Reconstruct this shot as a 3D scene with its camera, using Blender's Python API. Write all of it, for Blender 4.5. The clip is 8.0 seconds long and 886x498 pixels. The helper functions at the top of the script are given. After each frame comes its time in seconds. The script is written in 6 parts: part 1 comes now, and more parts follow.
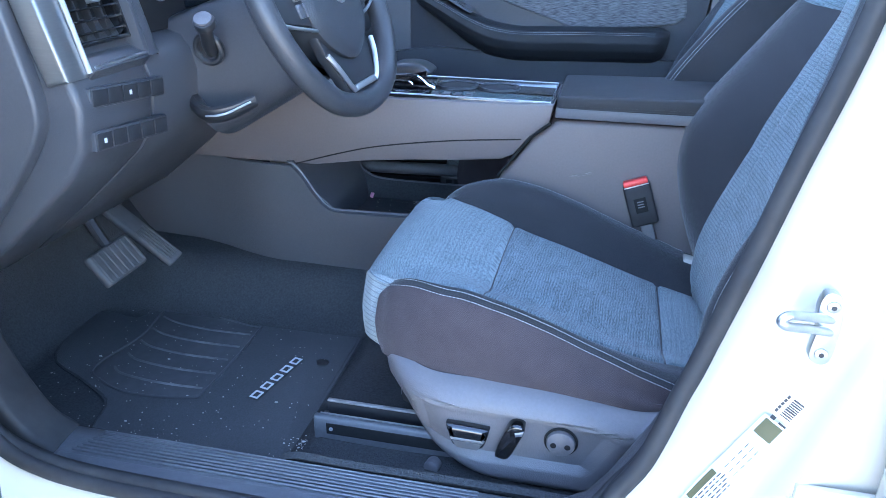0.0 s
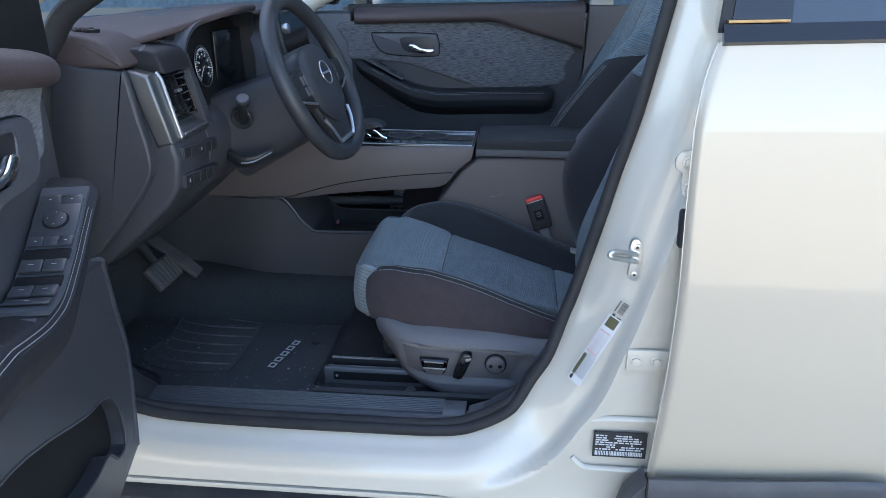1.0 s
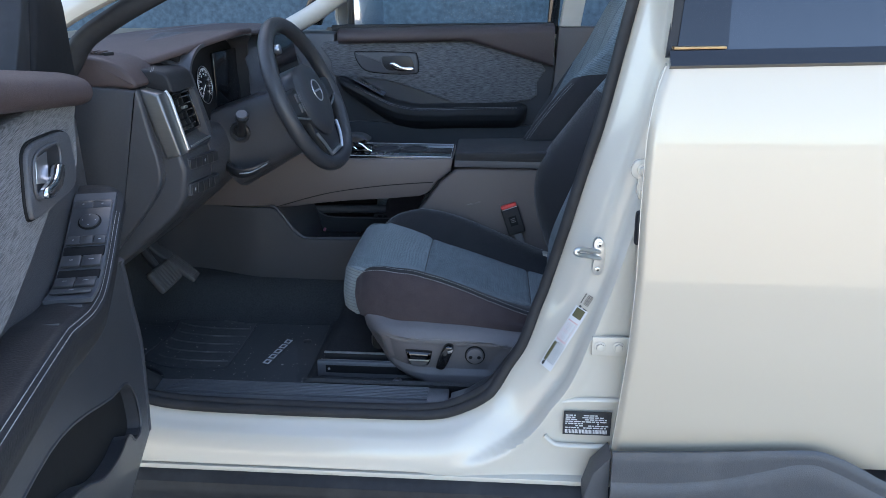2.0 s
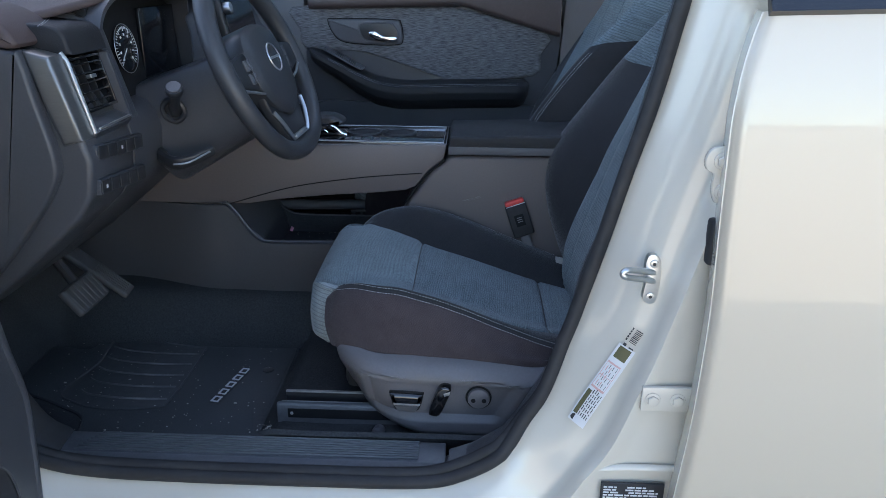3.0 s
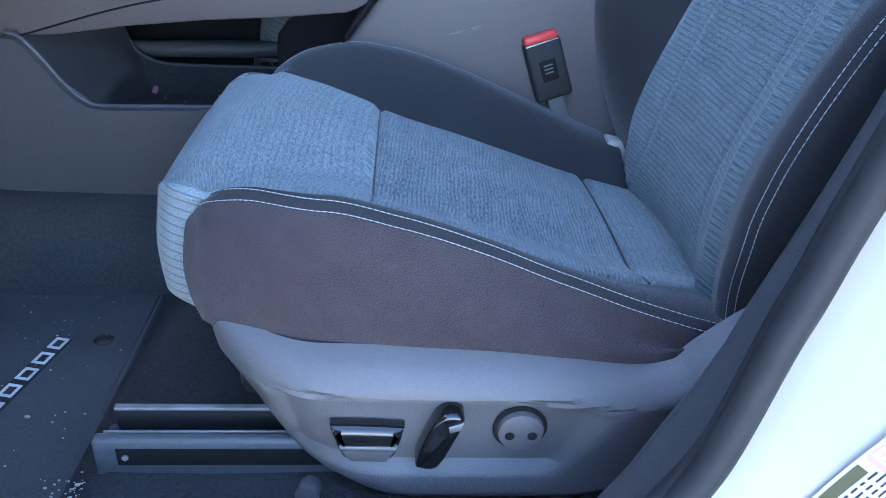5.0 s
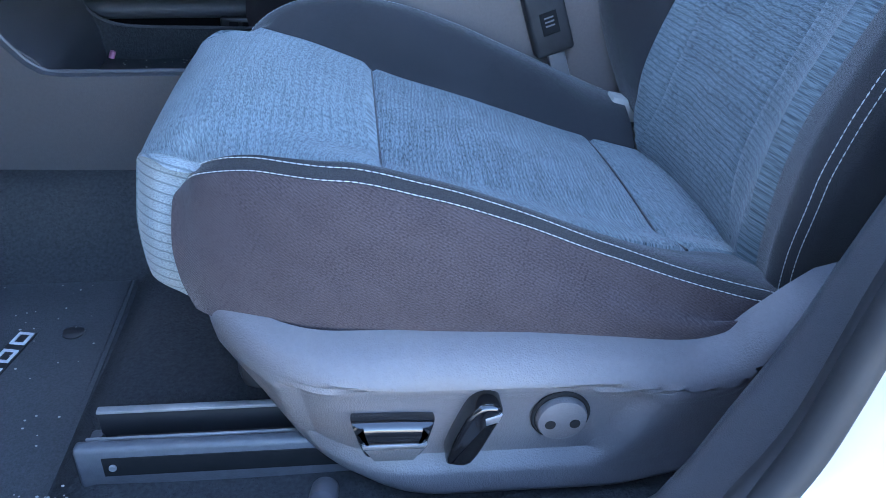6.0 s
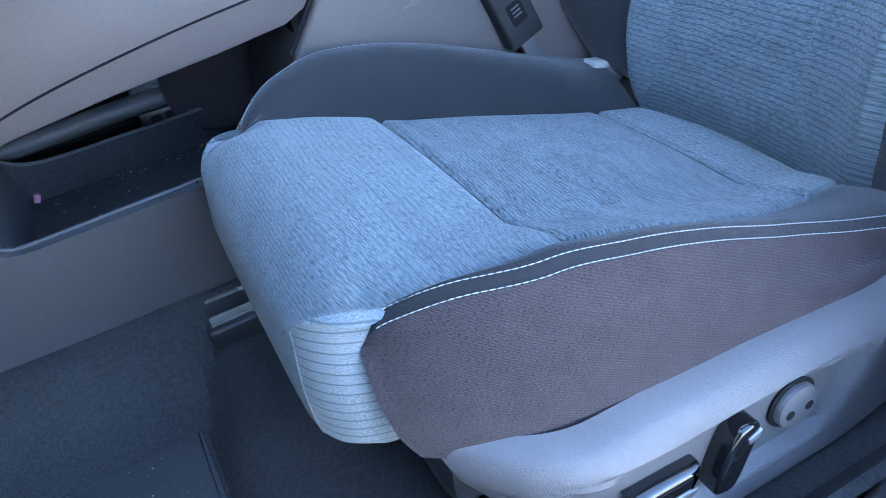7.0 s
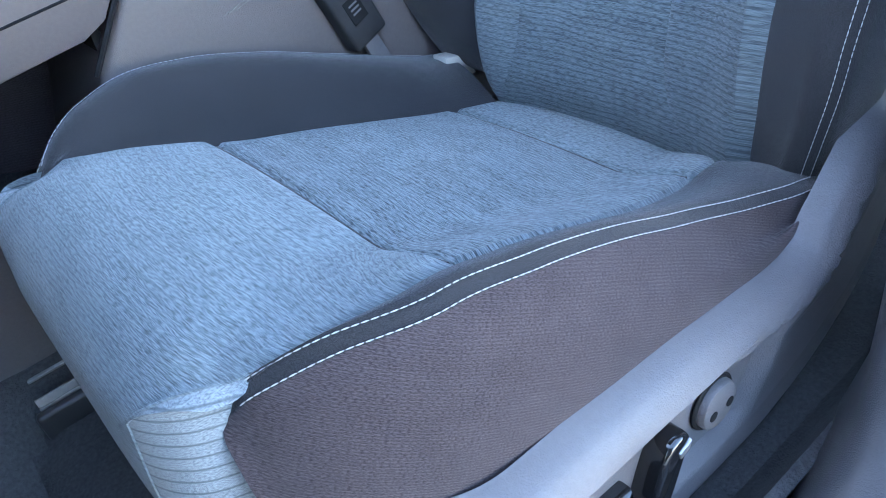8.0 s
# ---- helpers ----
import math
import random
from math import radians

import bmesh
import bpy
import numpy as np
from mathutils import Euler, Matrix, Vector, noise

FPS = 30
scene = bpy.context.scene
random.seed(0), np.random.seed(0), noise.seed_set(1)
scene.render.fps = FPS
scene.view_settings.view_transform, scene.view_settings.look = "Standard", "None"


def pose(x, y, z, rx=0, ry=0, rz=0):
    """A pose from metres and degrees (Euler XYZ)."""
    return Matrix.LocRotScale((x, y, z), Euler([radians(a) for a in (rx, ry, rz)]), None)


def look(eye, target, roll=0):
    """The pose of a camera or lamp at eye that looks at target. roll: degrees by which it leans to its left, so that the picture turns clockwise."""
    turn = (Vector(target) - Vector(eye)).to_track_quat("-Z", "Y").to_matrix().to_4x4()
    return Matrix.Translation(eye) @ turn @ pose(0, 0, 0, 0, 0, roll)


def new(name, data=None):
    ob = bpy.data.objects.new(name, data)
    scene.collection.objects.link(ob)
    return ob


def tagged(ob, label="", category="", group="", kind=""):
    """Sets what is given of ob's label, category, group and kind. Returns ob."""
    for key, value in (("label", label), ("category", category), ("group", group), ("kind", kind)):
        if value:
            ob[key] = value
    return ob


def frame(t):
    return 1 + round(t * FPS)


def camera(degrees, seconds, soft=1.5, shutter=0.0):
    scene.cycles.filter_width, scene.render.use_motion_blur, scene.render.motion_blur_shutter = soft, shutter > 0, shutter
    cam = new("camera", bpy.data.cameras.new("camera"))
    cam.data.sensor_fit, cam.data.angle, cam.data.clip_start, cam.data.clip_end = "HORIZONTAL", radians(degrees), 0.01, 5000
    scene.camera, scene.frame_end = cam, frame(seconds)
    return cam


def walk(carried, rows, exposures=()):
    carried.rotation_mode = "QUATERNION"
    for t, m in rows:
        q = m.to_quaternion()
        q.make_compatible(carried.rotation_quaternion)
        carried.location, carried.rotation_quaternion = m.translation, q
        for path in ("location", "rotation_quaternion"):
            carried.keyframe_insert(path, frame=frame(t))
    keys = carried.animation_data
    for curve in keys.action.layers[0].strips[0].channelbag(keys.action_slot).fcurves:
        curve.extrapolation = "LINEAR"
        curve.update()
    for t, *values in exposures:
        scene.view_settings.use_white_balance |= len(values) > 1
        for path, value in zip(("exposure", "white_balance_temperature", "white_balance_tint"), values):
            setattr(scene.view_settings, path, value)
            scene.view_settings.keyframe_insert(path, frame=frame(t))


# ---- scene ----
cam = camera(60.9, 8.0, soft=0.8)
PATH = [
    (0, (-0.016, -1.469, 1.175), (-0.414, 0.313, 0.358), 0.6),
    (0.5, (0.013, -1.775, 1.245), (-0.255, 0.055, 0.486), -0.2),
    (1, (-0.011, -2.012, 1.292), (-0.194, -0.148, 0.591), -0.0),
    (1.5, (-0.001, -2.161, 1.322), (-0.141, -0.282, 0.652), 0.1),
    (1.7, (-0.003, -2.184, 1.325), (-0.136, -0.303, 0.659), 0.1),
    (2.8, (-0.051, -1.902, 1.261), (-0.131, -0.026, 0.573), 0.6),
    (3, (-0.057, -1.787, 1.238), (-0.131, 0.083, 0.533), 0.5),
    (3.5, (-0.081, -1.503, 1.164), (-0.145, 0.341, 0.392), 0.2),
    (4, (-0.102, -1.301, 1.083), (-0.116, 0.509, 0.231), 0.6),
    (4.5, (-0.125, -1.169, 1.004), (-0.068, 0.611, 0.094), 1.4),
    (4.7, (-0.133, -1.14, 0.984), (-0.048, 0.623, 0.044), 1.9),
    (5.8, (-0.172, -1.045, 0.916), (0.029, 0.668, -0.097), 3.5),
    (6, (-0.19, -1.038, 0.921), (0.043, 0.659, -0.113), 2.8),
    (6.5, (-0.298, -0.999, 0.945), (0.079, 0.64, -0.138), -3.6),
    (7, (-0.39, -0.894, 0.982), (0.192, 0.643, -0.157), -11.5),
    (7.5, (-0.415, -0.818, 0.995), (0.342, 0.583, -0.214), -13.6),
    (8, (-0.361, -0.821, 0.947), (0.529, 0.522, -0.239), -11.5),
]
EXPOSURES = [(0, 4.05, 5700, 12), (0.3, 3.08, 6200, 12), (0.6, 2.52, 6500, 12), (1.5, 2.42, 6600, 12), (2.8, 2.32, 6700, 12), (3.6, 2.55, 6550, 12), (4.0, 3.15, 6350, 12), (4.2, 3.38, 6000, 12), (4.7, 3.6, 5750, 12), (5.8, 3.8, 5650, 12), (6.5, 4.0, 5550, 11), (7.2, 4.15, 5800, 11), (8, 4.22, 6350, 11)]
walk(cam, [(t, look(eye, target, roll)) for t, eye, target, roll in PATH], EXPOSURES)

# ---- light ----
world = bpy.data.worlds.new("world")
scene.world = world
world.use_nodes = True
wn = world.node_tree
bg = wn.nodes["Background"]
sky = wn.nodes.new("ShaderNodeTexSky")
sky.sky_type = "NISHITA"
sky.sun_disc = False
sky.sun_elevation, sky.sun_rotation = radians(38), radians(-15)
wn.links.new(sky.outputs[0], bg.inputs[0])
bg.inputs[1].default_value = 0.15
sun = new("sun", bpy.data.lights.new("sun", "SUN"))
sun.data.energy, sun.data.angle, sun.data.color = 5.0, radians(0.5), (1.0, 0.93, 0.82)
sun.matrix_world = look((-1.6, 6.0, 5.0), (0.0, 0.0, 0.0))


# ---- materials ----
def material(name, color, rough=0.5, metal=0.0, vary=0.12, scale=40.0, bump=0.0, bump_scale=None, stretch=(1, 1, 1), coat=0.0, spec=0.5, dust=0.0, dust_color=(0.35, 0.33, 0.3), rough_vary=0.08, island=0.0):
    m = bpy.data.materials.new(name)
    m.use_nodes = True
    t = m.node_tree
    b = t.nodes["Principled BSDF"]
    co = t.nodes.new("ShaderNodeTexCoord")
    mp = t.nodes.new("ShaderNodeMapping")
    mp.inputs["Scale"].default_value = stretch
    t.links.new(co.outputs["Object"], mp.inputs[0])
    n1 = t.nodes.new("ShaderNodeTexNoise")
    n1.inputs["Scale"].default_value, n1.inputs["Detail"].default_value = scale, 6
    t.links.new(mp.outputs[0], n1.inputs["Vector"])
    n2 = t.nodes.new("ShaderNodeTexNoise")
    n2.inputs["Scale"].default_value, n2.inputs["Detail"].default_value = 4.0, 3
    t.links.new(co.outputs["Object"], n2.inputs["Vector"])
    ramp = t.nodes.new("ShaderNodeMix")
    ramp.data_type = "RGBA"
    c = Vector(color)
    ramp.inputs[6].default_value = (*(c * (1 - vary)), 1)
    ramp.inputs[7].default_value = (*(c * (1 + vary)), 1)
    add = t.nodes.new("ShaderNodeMath")
    add.operation = "MULTIPLY_ADD"
    t.links.new(n1.outputs[0], add.inputs[0])
    add.inputs[1].default_value = 1.6
    sub = t.nodes.new("ShaderNodeMath")
    sub.operation = "MULTIPLY_ADD"
    t.links.new(n2.outputs[0], sub.inputs[0])
    sub.inputs[1].default_value, sub.inputs[2].default_value = 0.8, -0.7
    t.links.new(sub.outputs[0], add.inputs[2])
    t.links.new(add.outputs[0], ramp.inputs[0])
    ramp.clamp_factor = True
    out = ramp.outputs[2]
    if dust > 0:
        n3 = t.nodes.new("ShaderNodeTexNoise")
        n3.inputs["Scale"].default_value, n3.inputs["Detail"].default_value = 9.0, 8
        t.links.new(co.outputs["Object"], n3.inputs["Vector"])
        mr = t.nodes.new("ShaderNodeMapRange")
        mr.inputs[1].default_value, mr.inputs[2].default_value, mr.inputs[4].default_value = 0.48, 0.75, dust
        t.links.new(n3.outputs[0], mr.inputs[0])
        mx = t.nodes.new("ShaderNodeMix")
        mx.data_type = "RGBA"
        t.links.new(mr.outputs[0], mx.inputs[0])
        t.links.new(out, mx.inputs[6])
        mx.inputs[7].default_value = (*dust_color, 1)
        out = mx.outputs[2]
    t.links.new(out, b.inputs["Base Color"])
    rr = t.nodes.new("ShaderNodeMapRange")
    rr.inputs[3].default_value, rr.inputs[4].default_value = max(0.02, rough - rough_vary), min(1, rough + rough_vary)
    t.links.new(n2.outputs[0], rr.inputs[0])
    t.links.new(rr.outputs[0], b.inputs["Roughness"])
    b.inputs["Metallic"].default_value = metal
    b.inputs["Specular IOR Level"].default_value = spec
    b.inputs["Coat Weight"].default_value = coat
    b.inputs["Coat Roughness"].default_value = 0.03
    if bump > 0:
        nb = t.nodes.new("ShaderNodeTexNoise")
        nb.inputs["Scale"].default_value, nb.inputs["Detail"].default_value = bump_scale or scale, 3
        t.links.new(mp.outputs[0], nb.inputs["Vector"])
        bp = t.nodes.new("ShaderNodeBump")
        bp.inputs["Strength"].default_value, bp.inputs["Distance"].default_value = bump, 0.002
        t.links.new(nb.outputs[0], bp.inputs["Height"])
        t.links.new(bp.outputs[0], b.inputs["Normal"])
    return m


def glass_material(name, color=(0.9, 0.95, 0.95), rough=0.0):
    m = bpy.data.materials.new(name)
    m.use_nodes = True
    b = m.node_tree.nodes["Principled BSDF"]
    b.inputs["Base Color"].default_value = (*color, 1)
    b.inputs["Roughness"].default_value = rough
    b.inputs["Transmission Weight"].default_value = 1.0
    b.inputs["IOR"].default_value = 1.1
    return m


PAINT = material("white_paint", (0.475, 0.412, 0.320), 0.30, vary=0.0, scale=8, rough_vary=0.0, coat=1.0, spec=0.5)
PAINT_IN = material("white_paint_inner", (0.56, 0.518, 0.438), 0.22, vary=0.008, scale=60, rough_vary=0.02, coat=0.6, dust=0.10, dust_color=(0.5, 0.47, 0.42))
SCUFF = material("scuff_plate_plastic", (0.100, 0.103, 0.112), 0.36, vary=0.15, scale=120, bump=0.2, bump_scale=500, dust=0.1)
HAZE = material("far_haze", (0.30, 0.28, 0.25), 0.9, vary=0.5, scale=0.25, stretch=(0.4, 1, 2.0), spec=0.1)
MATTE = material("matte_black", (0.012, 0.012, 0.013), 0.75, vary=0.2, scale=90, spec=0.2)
RUBBER = material("black_rubber", (0.020, 0.020, 0.022), 0.6, vary=0.25, scale=60, dust=0.05, spec=0.35)
PLASTIC = material("charcoal_plastic", (0.082, 0.082, 0.090), 0.46, vary=0.10, scale=300, bump=0.25, bump_scale=900)
PLASTIC_WARM = material("grey_brown_plastic", (0.116, 0.098, 0.096), 0.46, vary=0.08, scale=250, bump=0.25, bump_scale=900)
PLASTIC_SEAT = material("grey_seat_plastic", (0.112, 0.107, 0.113), 0.42, vary=0.08, scale=250, bump=0.3, bump_scale=700, dust=0.08)
PLASTIC_BLACK = material("black_plastic", (0.022, 0.022, 0.024), 0.38, vary=0.12, scale=100)
GLOSS_BLACK = material("gloss_black", (0.008, 0.008, 0.009), 0.08, vary=0.1, coat=0.6)
CONSOLE_LOW = material("dark_console_plastic", (0.074, 0.074, 0.080), 0.40, vary=0.10, scale=300, bump=0.25, bump_scale=900)
WORN = material("worn_rubber_edge", (0.085, 0.085, 0.088), 0.6, vary=0.4, scale=40, dust=0.9, dust_color=(0.34, 0.33, 0.32))
POCKET = material("pocket_lining", (0.060, 0.062, 0.066), 0.8, vary=0.25, scale=120, bump=0.5, bump_scale=400, dust=0.25, dust_color=(0.16, 0.15, 0.14))
BLADE = material("brushed_grey_metal", (0.22, 0.215, 0.21), 0.40, metal=0.85, vary=0.06, scale=60, stretch=(1, 1, 8))
CLADDING = material("grey_cladding", (0.060, 0.063, 0.070), 0.5, vary=0.10, scale=200, bump=0.3, bump_scale=600, dust=0.10)
DASH = material("dash_plastic", (0.050, 0.051, 0.057), 0.36, vary=0.10, scale=300, bump=0.25, bump_scale=900)
SWITCH_PLATE = material("satin_grey_plate", (0.085, 0.088, 0.098), 0.3, vary=0.05, scale=300, bump=0.1, bump_scale=900)
SWITCH_KEY = material("satin_black_key", (0.052, 0.054, 0.060), 0.32, vary=0.06, scale=200, bump=0.1, bump_scale=900)
LEATHER = material("black_leatherette", (0.020, 0.020, 0.022), 0.55, vary=0.12, scale=160, bump=0.35, bump_scale=420, spec=0.32)
WHEEL = material("wheel_leatherette", (0.036, 0.037, 0.041), 0.42, vary=0.12, scale=160, bump=0.25, bump_scale=420)
BROWN = material("brown_soft_trim", (0.070, 0.049, 0.047), 0.55, vary=0.10, scale=160, bump=0.35, bump_scale=500)
SATIN = material("satin_silver", (0.55, 0.55, 0.56), 0.30, metal=0.9, vary=0.04, scale=90)
CHROME = material("chrome", (0.82, 0.82, 0.84), 0.10, metal=1.0, vary=0.02)
STEEL = material("zinc_steel", (0.55, 0.56, 0.55), 0.32, metal=1.0, vary=0.12, scale=80)
CARPET = material("black_carpet", (0.045, 0.047, 0.050), 0.95, vary=0.35, scale=260, bump=1.0, bump_scale=420, dust=0.10, dust_color=(0.12, 0.11, 0.10), spec=0.1)
MAT = material("mat_carpet", (0.077, 0.080, 0.084), 0.95, vary=0.25, scale=420, bump=0.8, bump_scale=700, dust=0.08, dust_color=(0.12, 0.11, 0.1), spec=0.1)
HEEL = material("mat_rubber", (0.052, 0.053, 0.057), 0.7, vary=0.2, scale=60, dust=0.25, dust_color=(0.12, 0.11, 0.10))
SCUFF_PALE = material("scuff", (0.21, 0.195, 0.19), 0.85, vary=0.5, scale=300)
RAIL = material("worn_rail_steel", (0.42, 0.42, 0.42), 0.30, metal=0.6, vary=0.25, scale=60)
THREAD = material("white_thread", (0.42, 0.42, 0.42), 0.8, vary=0.1, scale=300)
RED = material("red_plastic", (0.72, 0.055, 0.045), 0.4, vary=0.05)
ORANGE = material("worn_brass_strip", (0.30, 0.21, 0.11), 0.35, metal=0.7, vary=0.3, scale=120)
ASPHALT = material("asphalt", (0.42, 0.375, 0.31), 0.9, vary=0.25, scale=90, bump=0.6, bump_scale=120, spec=0.2)
STUCCO = material("blue_grey_stucco", (0.075, 0.112, 0.145), 0.9, vary=0.45, scale=30, bump=1.0, bump_scale=30, spec=0.2)
HEADLINER = material("grey_headliner", (0.35, 0.34, 0.32), 0.95, vary=0.08, scale=300, spec=0.1)
PALE = material("pale_trim", (0.50, 0.47, 0.42), 0.6, vary=0.05)
GLASS = glass_material("clear_glass")
PRIVACY = material("privacy_glass", (0.010, 0.013, 0.018), 0.03, vary=0.02, coat=1.0, spec=0.8, rough_vary=0.0)
LABEL_WHITE = material("sticker_white", (0.60, 0.60, 0.60), 0.45, vary=0.03)
LABEL_BLACK = material("sticker_black", (0.025, 0.025, 0.027), 0.4, vary=0.05)
LABEL_OLIVE = material("sticker_olive", (0.085, 0.080, 0.035), 0.5, vary=0.1)
LABEL_RED = material("sticker_red", (0.55, 0.33, 0.31), 0.5, vary=0.1)
SILVER_PRINT = material("silver_print", (0.62, 0.62, 0.62), 0.35, vary=0.03)
SCREEN = material("dark_screen", (0.006, 0.007, 0.009), 0.1, vary=0.05)


def woven(name, dark, light, along=(60, 6, 60), fine=900.0, strength=0.7):
    """Melange cloth: short pale streaks along one axis over a darker ground, with a fine weave relief."""
    m = material(name, dark, 0.92, vary=0.1, spec=0.15)
    t = m.node_tree
    b = t.nodes["Principled BSDF"]
    b.inputs["Sheen Weight"].default_value = 0.25
    b.inputs["Sheen Roughness"].default_value = 0.4
    co = t.nodes.new("ShaderNodeTexCoord")
    mp = t.nodes.new("ShaderNodeMapping")
    mp.inputs["Scale"].default_value = along
    t.links.new(co.outputs["Object"], mp.inputs[0])
    n = t.nodes.new("ShaderNodeTexNoise")
    n.inputs["Scale"].default_value, n.inputs["Detail"].default_value, n.inputs["Roughness"].default_value = 6.0, 4, 0.65
    t.links.new(mp.outputs[0], n.inputs["Vector"])
    big = t.nodes.new("ShaderNodeTexNoise")
    big.inputs["Scale"].default_value, big.inputs["Detail"].default_value = 7.0, 4
    t.links.new(co.outputs["Object"], big.inputs["Vector"])
    fn = t.nodes.new("ShaderNodeTexNoise")
    fn.inputs["Scale"].default_value, fn.inputs["Detail"].default_value = fine, 2
    t.links.new(co.outputs["Object"], fn.inputs["Vector"])
    mr = t.nodes.new("ShaderNodeMapRange")
    mr.inputs[1].default_value, mr.inputs[2].default_value = 0.36, 0.66
    t.links.new(n.outputs[0], mr.inputs[0])
    a = t.nodes.new("ShaderNodeMath")
    a.operation = "MULTIPLY_ADD"
    t.links.new(big.outputs[0], a.inputs[0])
    a.inputs[1].default_value, a.inputs[2].default_value = 0.7, -0.35
    s = t.nodes.new("ShaderNodeMath")
    t.links.new(mr.outputs[0], s.inputs[0])
    t.links.new(a.outputs[0], s.inputs[1])
    s2 = t.nodes.new("ShaderNodeMath")
    s2.operation = "MULTIPLY_ADD"
    s2.use_clamp = True
    t.links.new(fn.outputs[0], s2.inputs[0])
    s2.inputs[1].default_value = 0.8
    sh = t.nodes.new("ShaderNodeMath")
    sh.operation = "SUBTRACT"
    t.links.new(s.outputs[0], sh.inputs[0])
    sh.inputs[1].default_value = 0.4
    t.links.new(sh.outputs[0], s2.inputs[2])
    mx = t.nodes.new("ShaderNodeMix")
    mx.data_type = "RGBA"
    t.links.new(s2.outputs[0], mx.inputs[0])
    mx.inputs[6].default_value, mx.inputs[7].default_value = (*dark, 1), (*light, 1)
    t.links.new(mx.outputs[2], b.inputs["Base Color"])
    bp = t.nodes.new("ShaderNodeBump")
    bp.inputs["Strength"].default_value, bp.inputs["Distance"].default_value = strength, 0.0015
    t.links.new(s2.outputs[0], bp.inputs["Height"])
    t.links.new(bp.outputs[0], b.inputs["Normal"])
    return m




def ribbed(name, dark, light, across=(1, 0, 1), along=(0, 1, 0), pitch=0.0055, weave=0.0013, lines=0.75, twill=0.35, streak=0.30, strength=0.8, width=0.0010, gaps=0.75, sway_by=1.4, slub=0.14, patch=0.12, grit=1.0):
    """Woven melange cloth: thin dark ribs that wander along one direction, a herringbone weave between them and soft streaks."""
    m = material(name, dark, 0.92, vary=0.1, spec=0.12)
    t = m.node_tree
    b = t.nodes["Principled BSDF"]
    b.inputs["Sheen Weight"].default_value = 0.2
    b.inputs["Sheen Roughness"].default_value = 0.4
    co = t.nodes.new("ShaderNodeTexCoord")

    def math_node(op, a, c=None, d=None, clamp=False):
        n = t.nodes.new("ShaderNodeMath")
        n.operation, n.use_clamp = op, clamp
        for k, v in enumerate((a, c, d)):
            if v is None:
                continue
            if isinstance(v, (int, float)):
                n.inputs[k].default_value = v
            else:
                t.links.new(v, n.inputs[k])
        return n.outputs[0]

    def run(direction):
        n = t.nodes.new("ShaderNodeVectorMath")
        n.operation = "DOT_PRODUCT"
        t.links.new(co.outputs["Object"], n.inputs[0])
        n.inputs[1].default_value = direction
        return n.outputs["Value"]
    c, l = run(across), run(along)

    def grain(fc, fl, detail=2, rough=0.5):
        v = t.nodes.new("ShaderNodeCombineXYZ")
        t.links.new(math_node("MULTIPLY", c, fc), v.inputs[0])
        t.links.new(math_node("MULTIPLY", l, fl), v.inputs[1])
        n = t.nodes.new("ShaderNodeTexNoise")
        n.inputs["Scale"].default_value, n.inputs["Detail"].default_value, n.inputs["Roughness"].default_value = 1.0, detail, rough
        t.links.new(v.outputs[0], n.inputs["Vector"])
        return n.outputs[0]

    def remap(v, a, e, lo=0.0, hi=1.0):
        n = t.nodes.new("ShaderNodeMapRange")
        for k, w in enumerate((a, e, lo, hi)):
            n.inputs[k + 1].default_value = w
        t.links.new(v, n.inputs[0])
        return n.outputs[0]
    fine = remap(grain(1 / weave, slub / weave, 2), 0.34, 0.60)
    fine = math_node("MULTIPLY_ADD", fine, grit, 0.62 * (1.0 - grit))
    cloudy = remap(grain(34.0, 26.0, 3, 0.6), 0.34, 0.66, -patch, patch)
    zig = math_node("PINGPONG", l, 0.006)
    wave = math_node("SINE", math_node("MULTIPLY", math_node("ADD", c, zig), 2 * math.pi / (weave * 1.5)))
    sway = math_node("MULTIPLY_ADD", grain(0.12 / pitch, 14.0, 1), pitch * sway_by, c)
    rib = remap(math_node("PINGPONG", sway, pitch / 2), pitch * 0.03, pitch * 0.03 + width)
    broken = remap(grain(0.6 / pitch, 60.0, 2), 0.40, 0.58)
    rib = math_node("MAXIMUM", rib, math_node("MULTIPLY", broken, gaps))
    soft = remap(grain(0.5 / pitch, 11.0, 4, 0.7), 0.30, 0.70, -streak, streak)
    base = math_node("ADD", math_node("ADD", math_node("MULTIPLY_ADD", wave, twill * 0.5, fine), soft), cloudy)
    ribbing = math_node("MULTIPLY_ADD", rib, lines, 1.0 - lines)
    value = math_node("MULTIPLY", base, ribbing, clamp=True)
    mx = t.nodes.new("ShaderNodeMix")
    mx.data_type = "RGBA"
    t.links.new(value, mx.inputs[0])
    mx.inputs[6].default_value, mx.inputs[7].default_value = (*dark, 1), (*light, 1)
    t.links.new(mx.outputs[2], b.inputs["Base Color"])
    bp = t.nodes.new("ShaderNodeBump")
    bp.inputs["Strength"].default_value, bp.inputs["Distance"].default_value = strength, 0.0012
    t.links.new(value, bp.inputs["Height"])
    t.links.new(bp.outputs[0], b.inputs["Normal"])
    return m


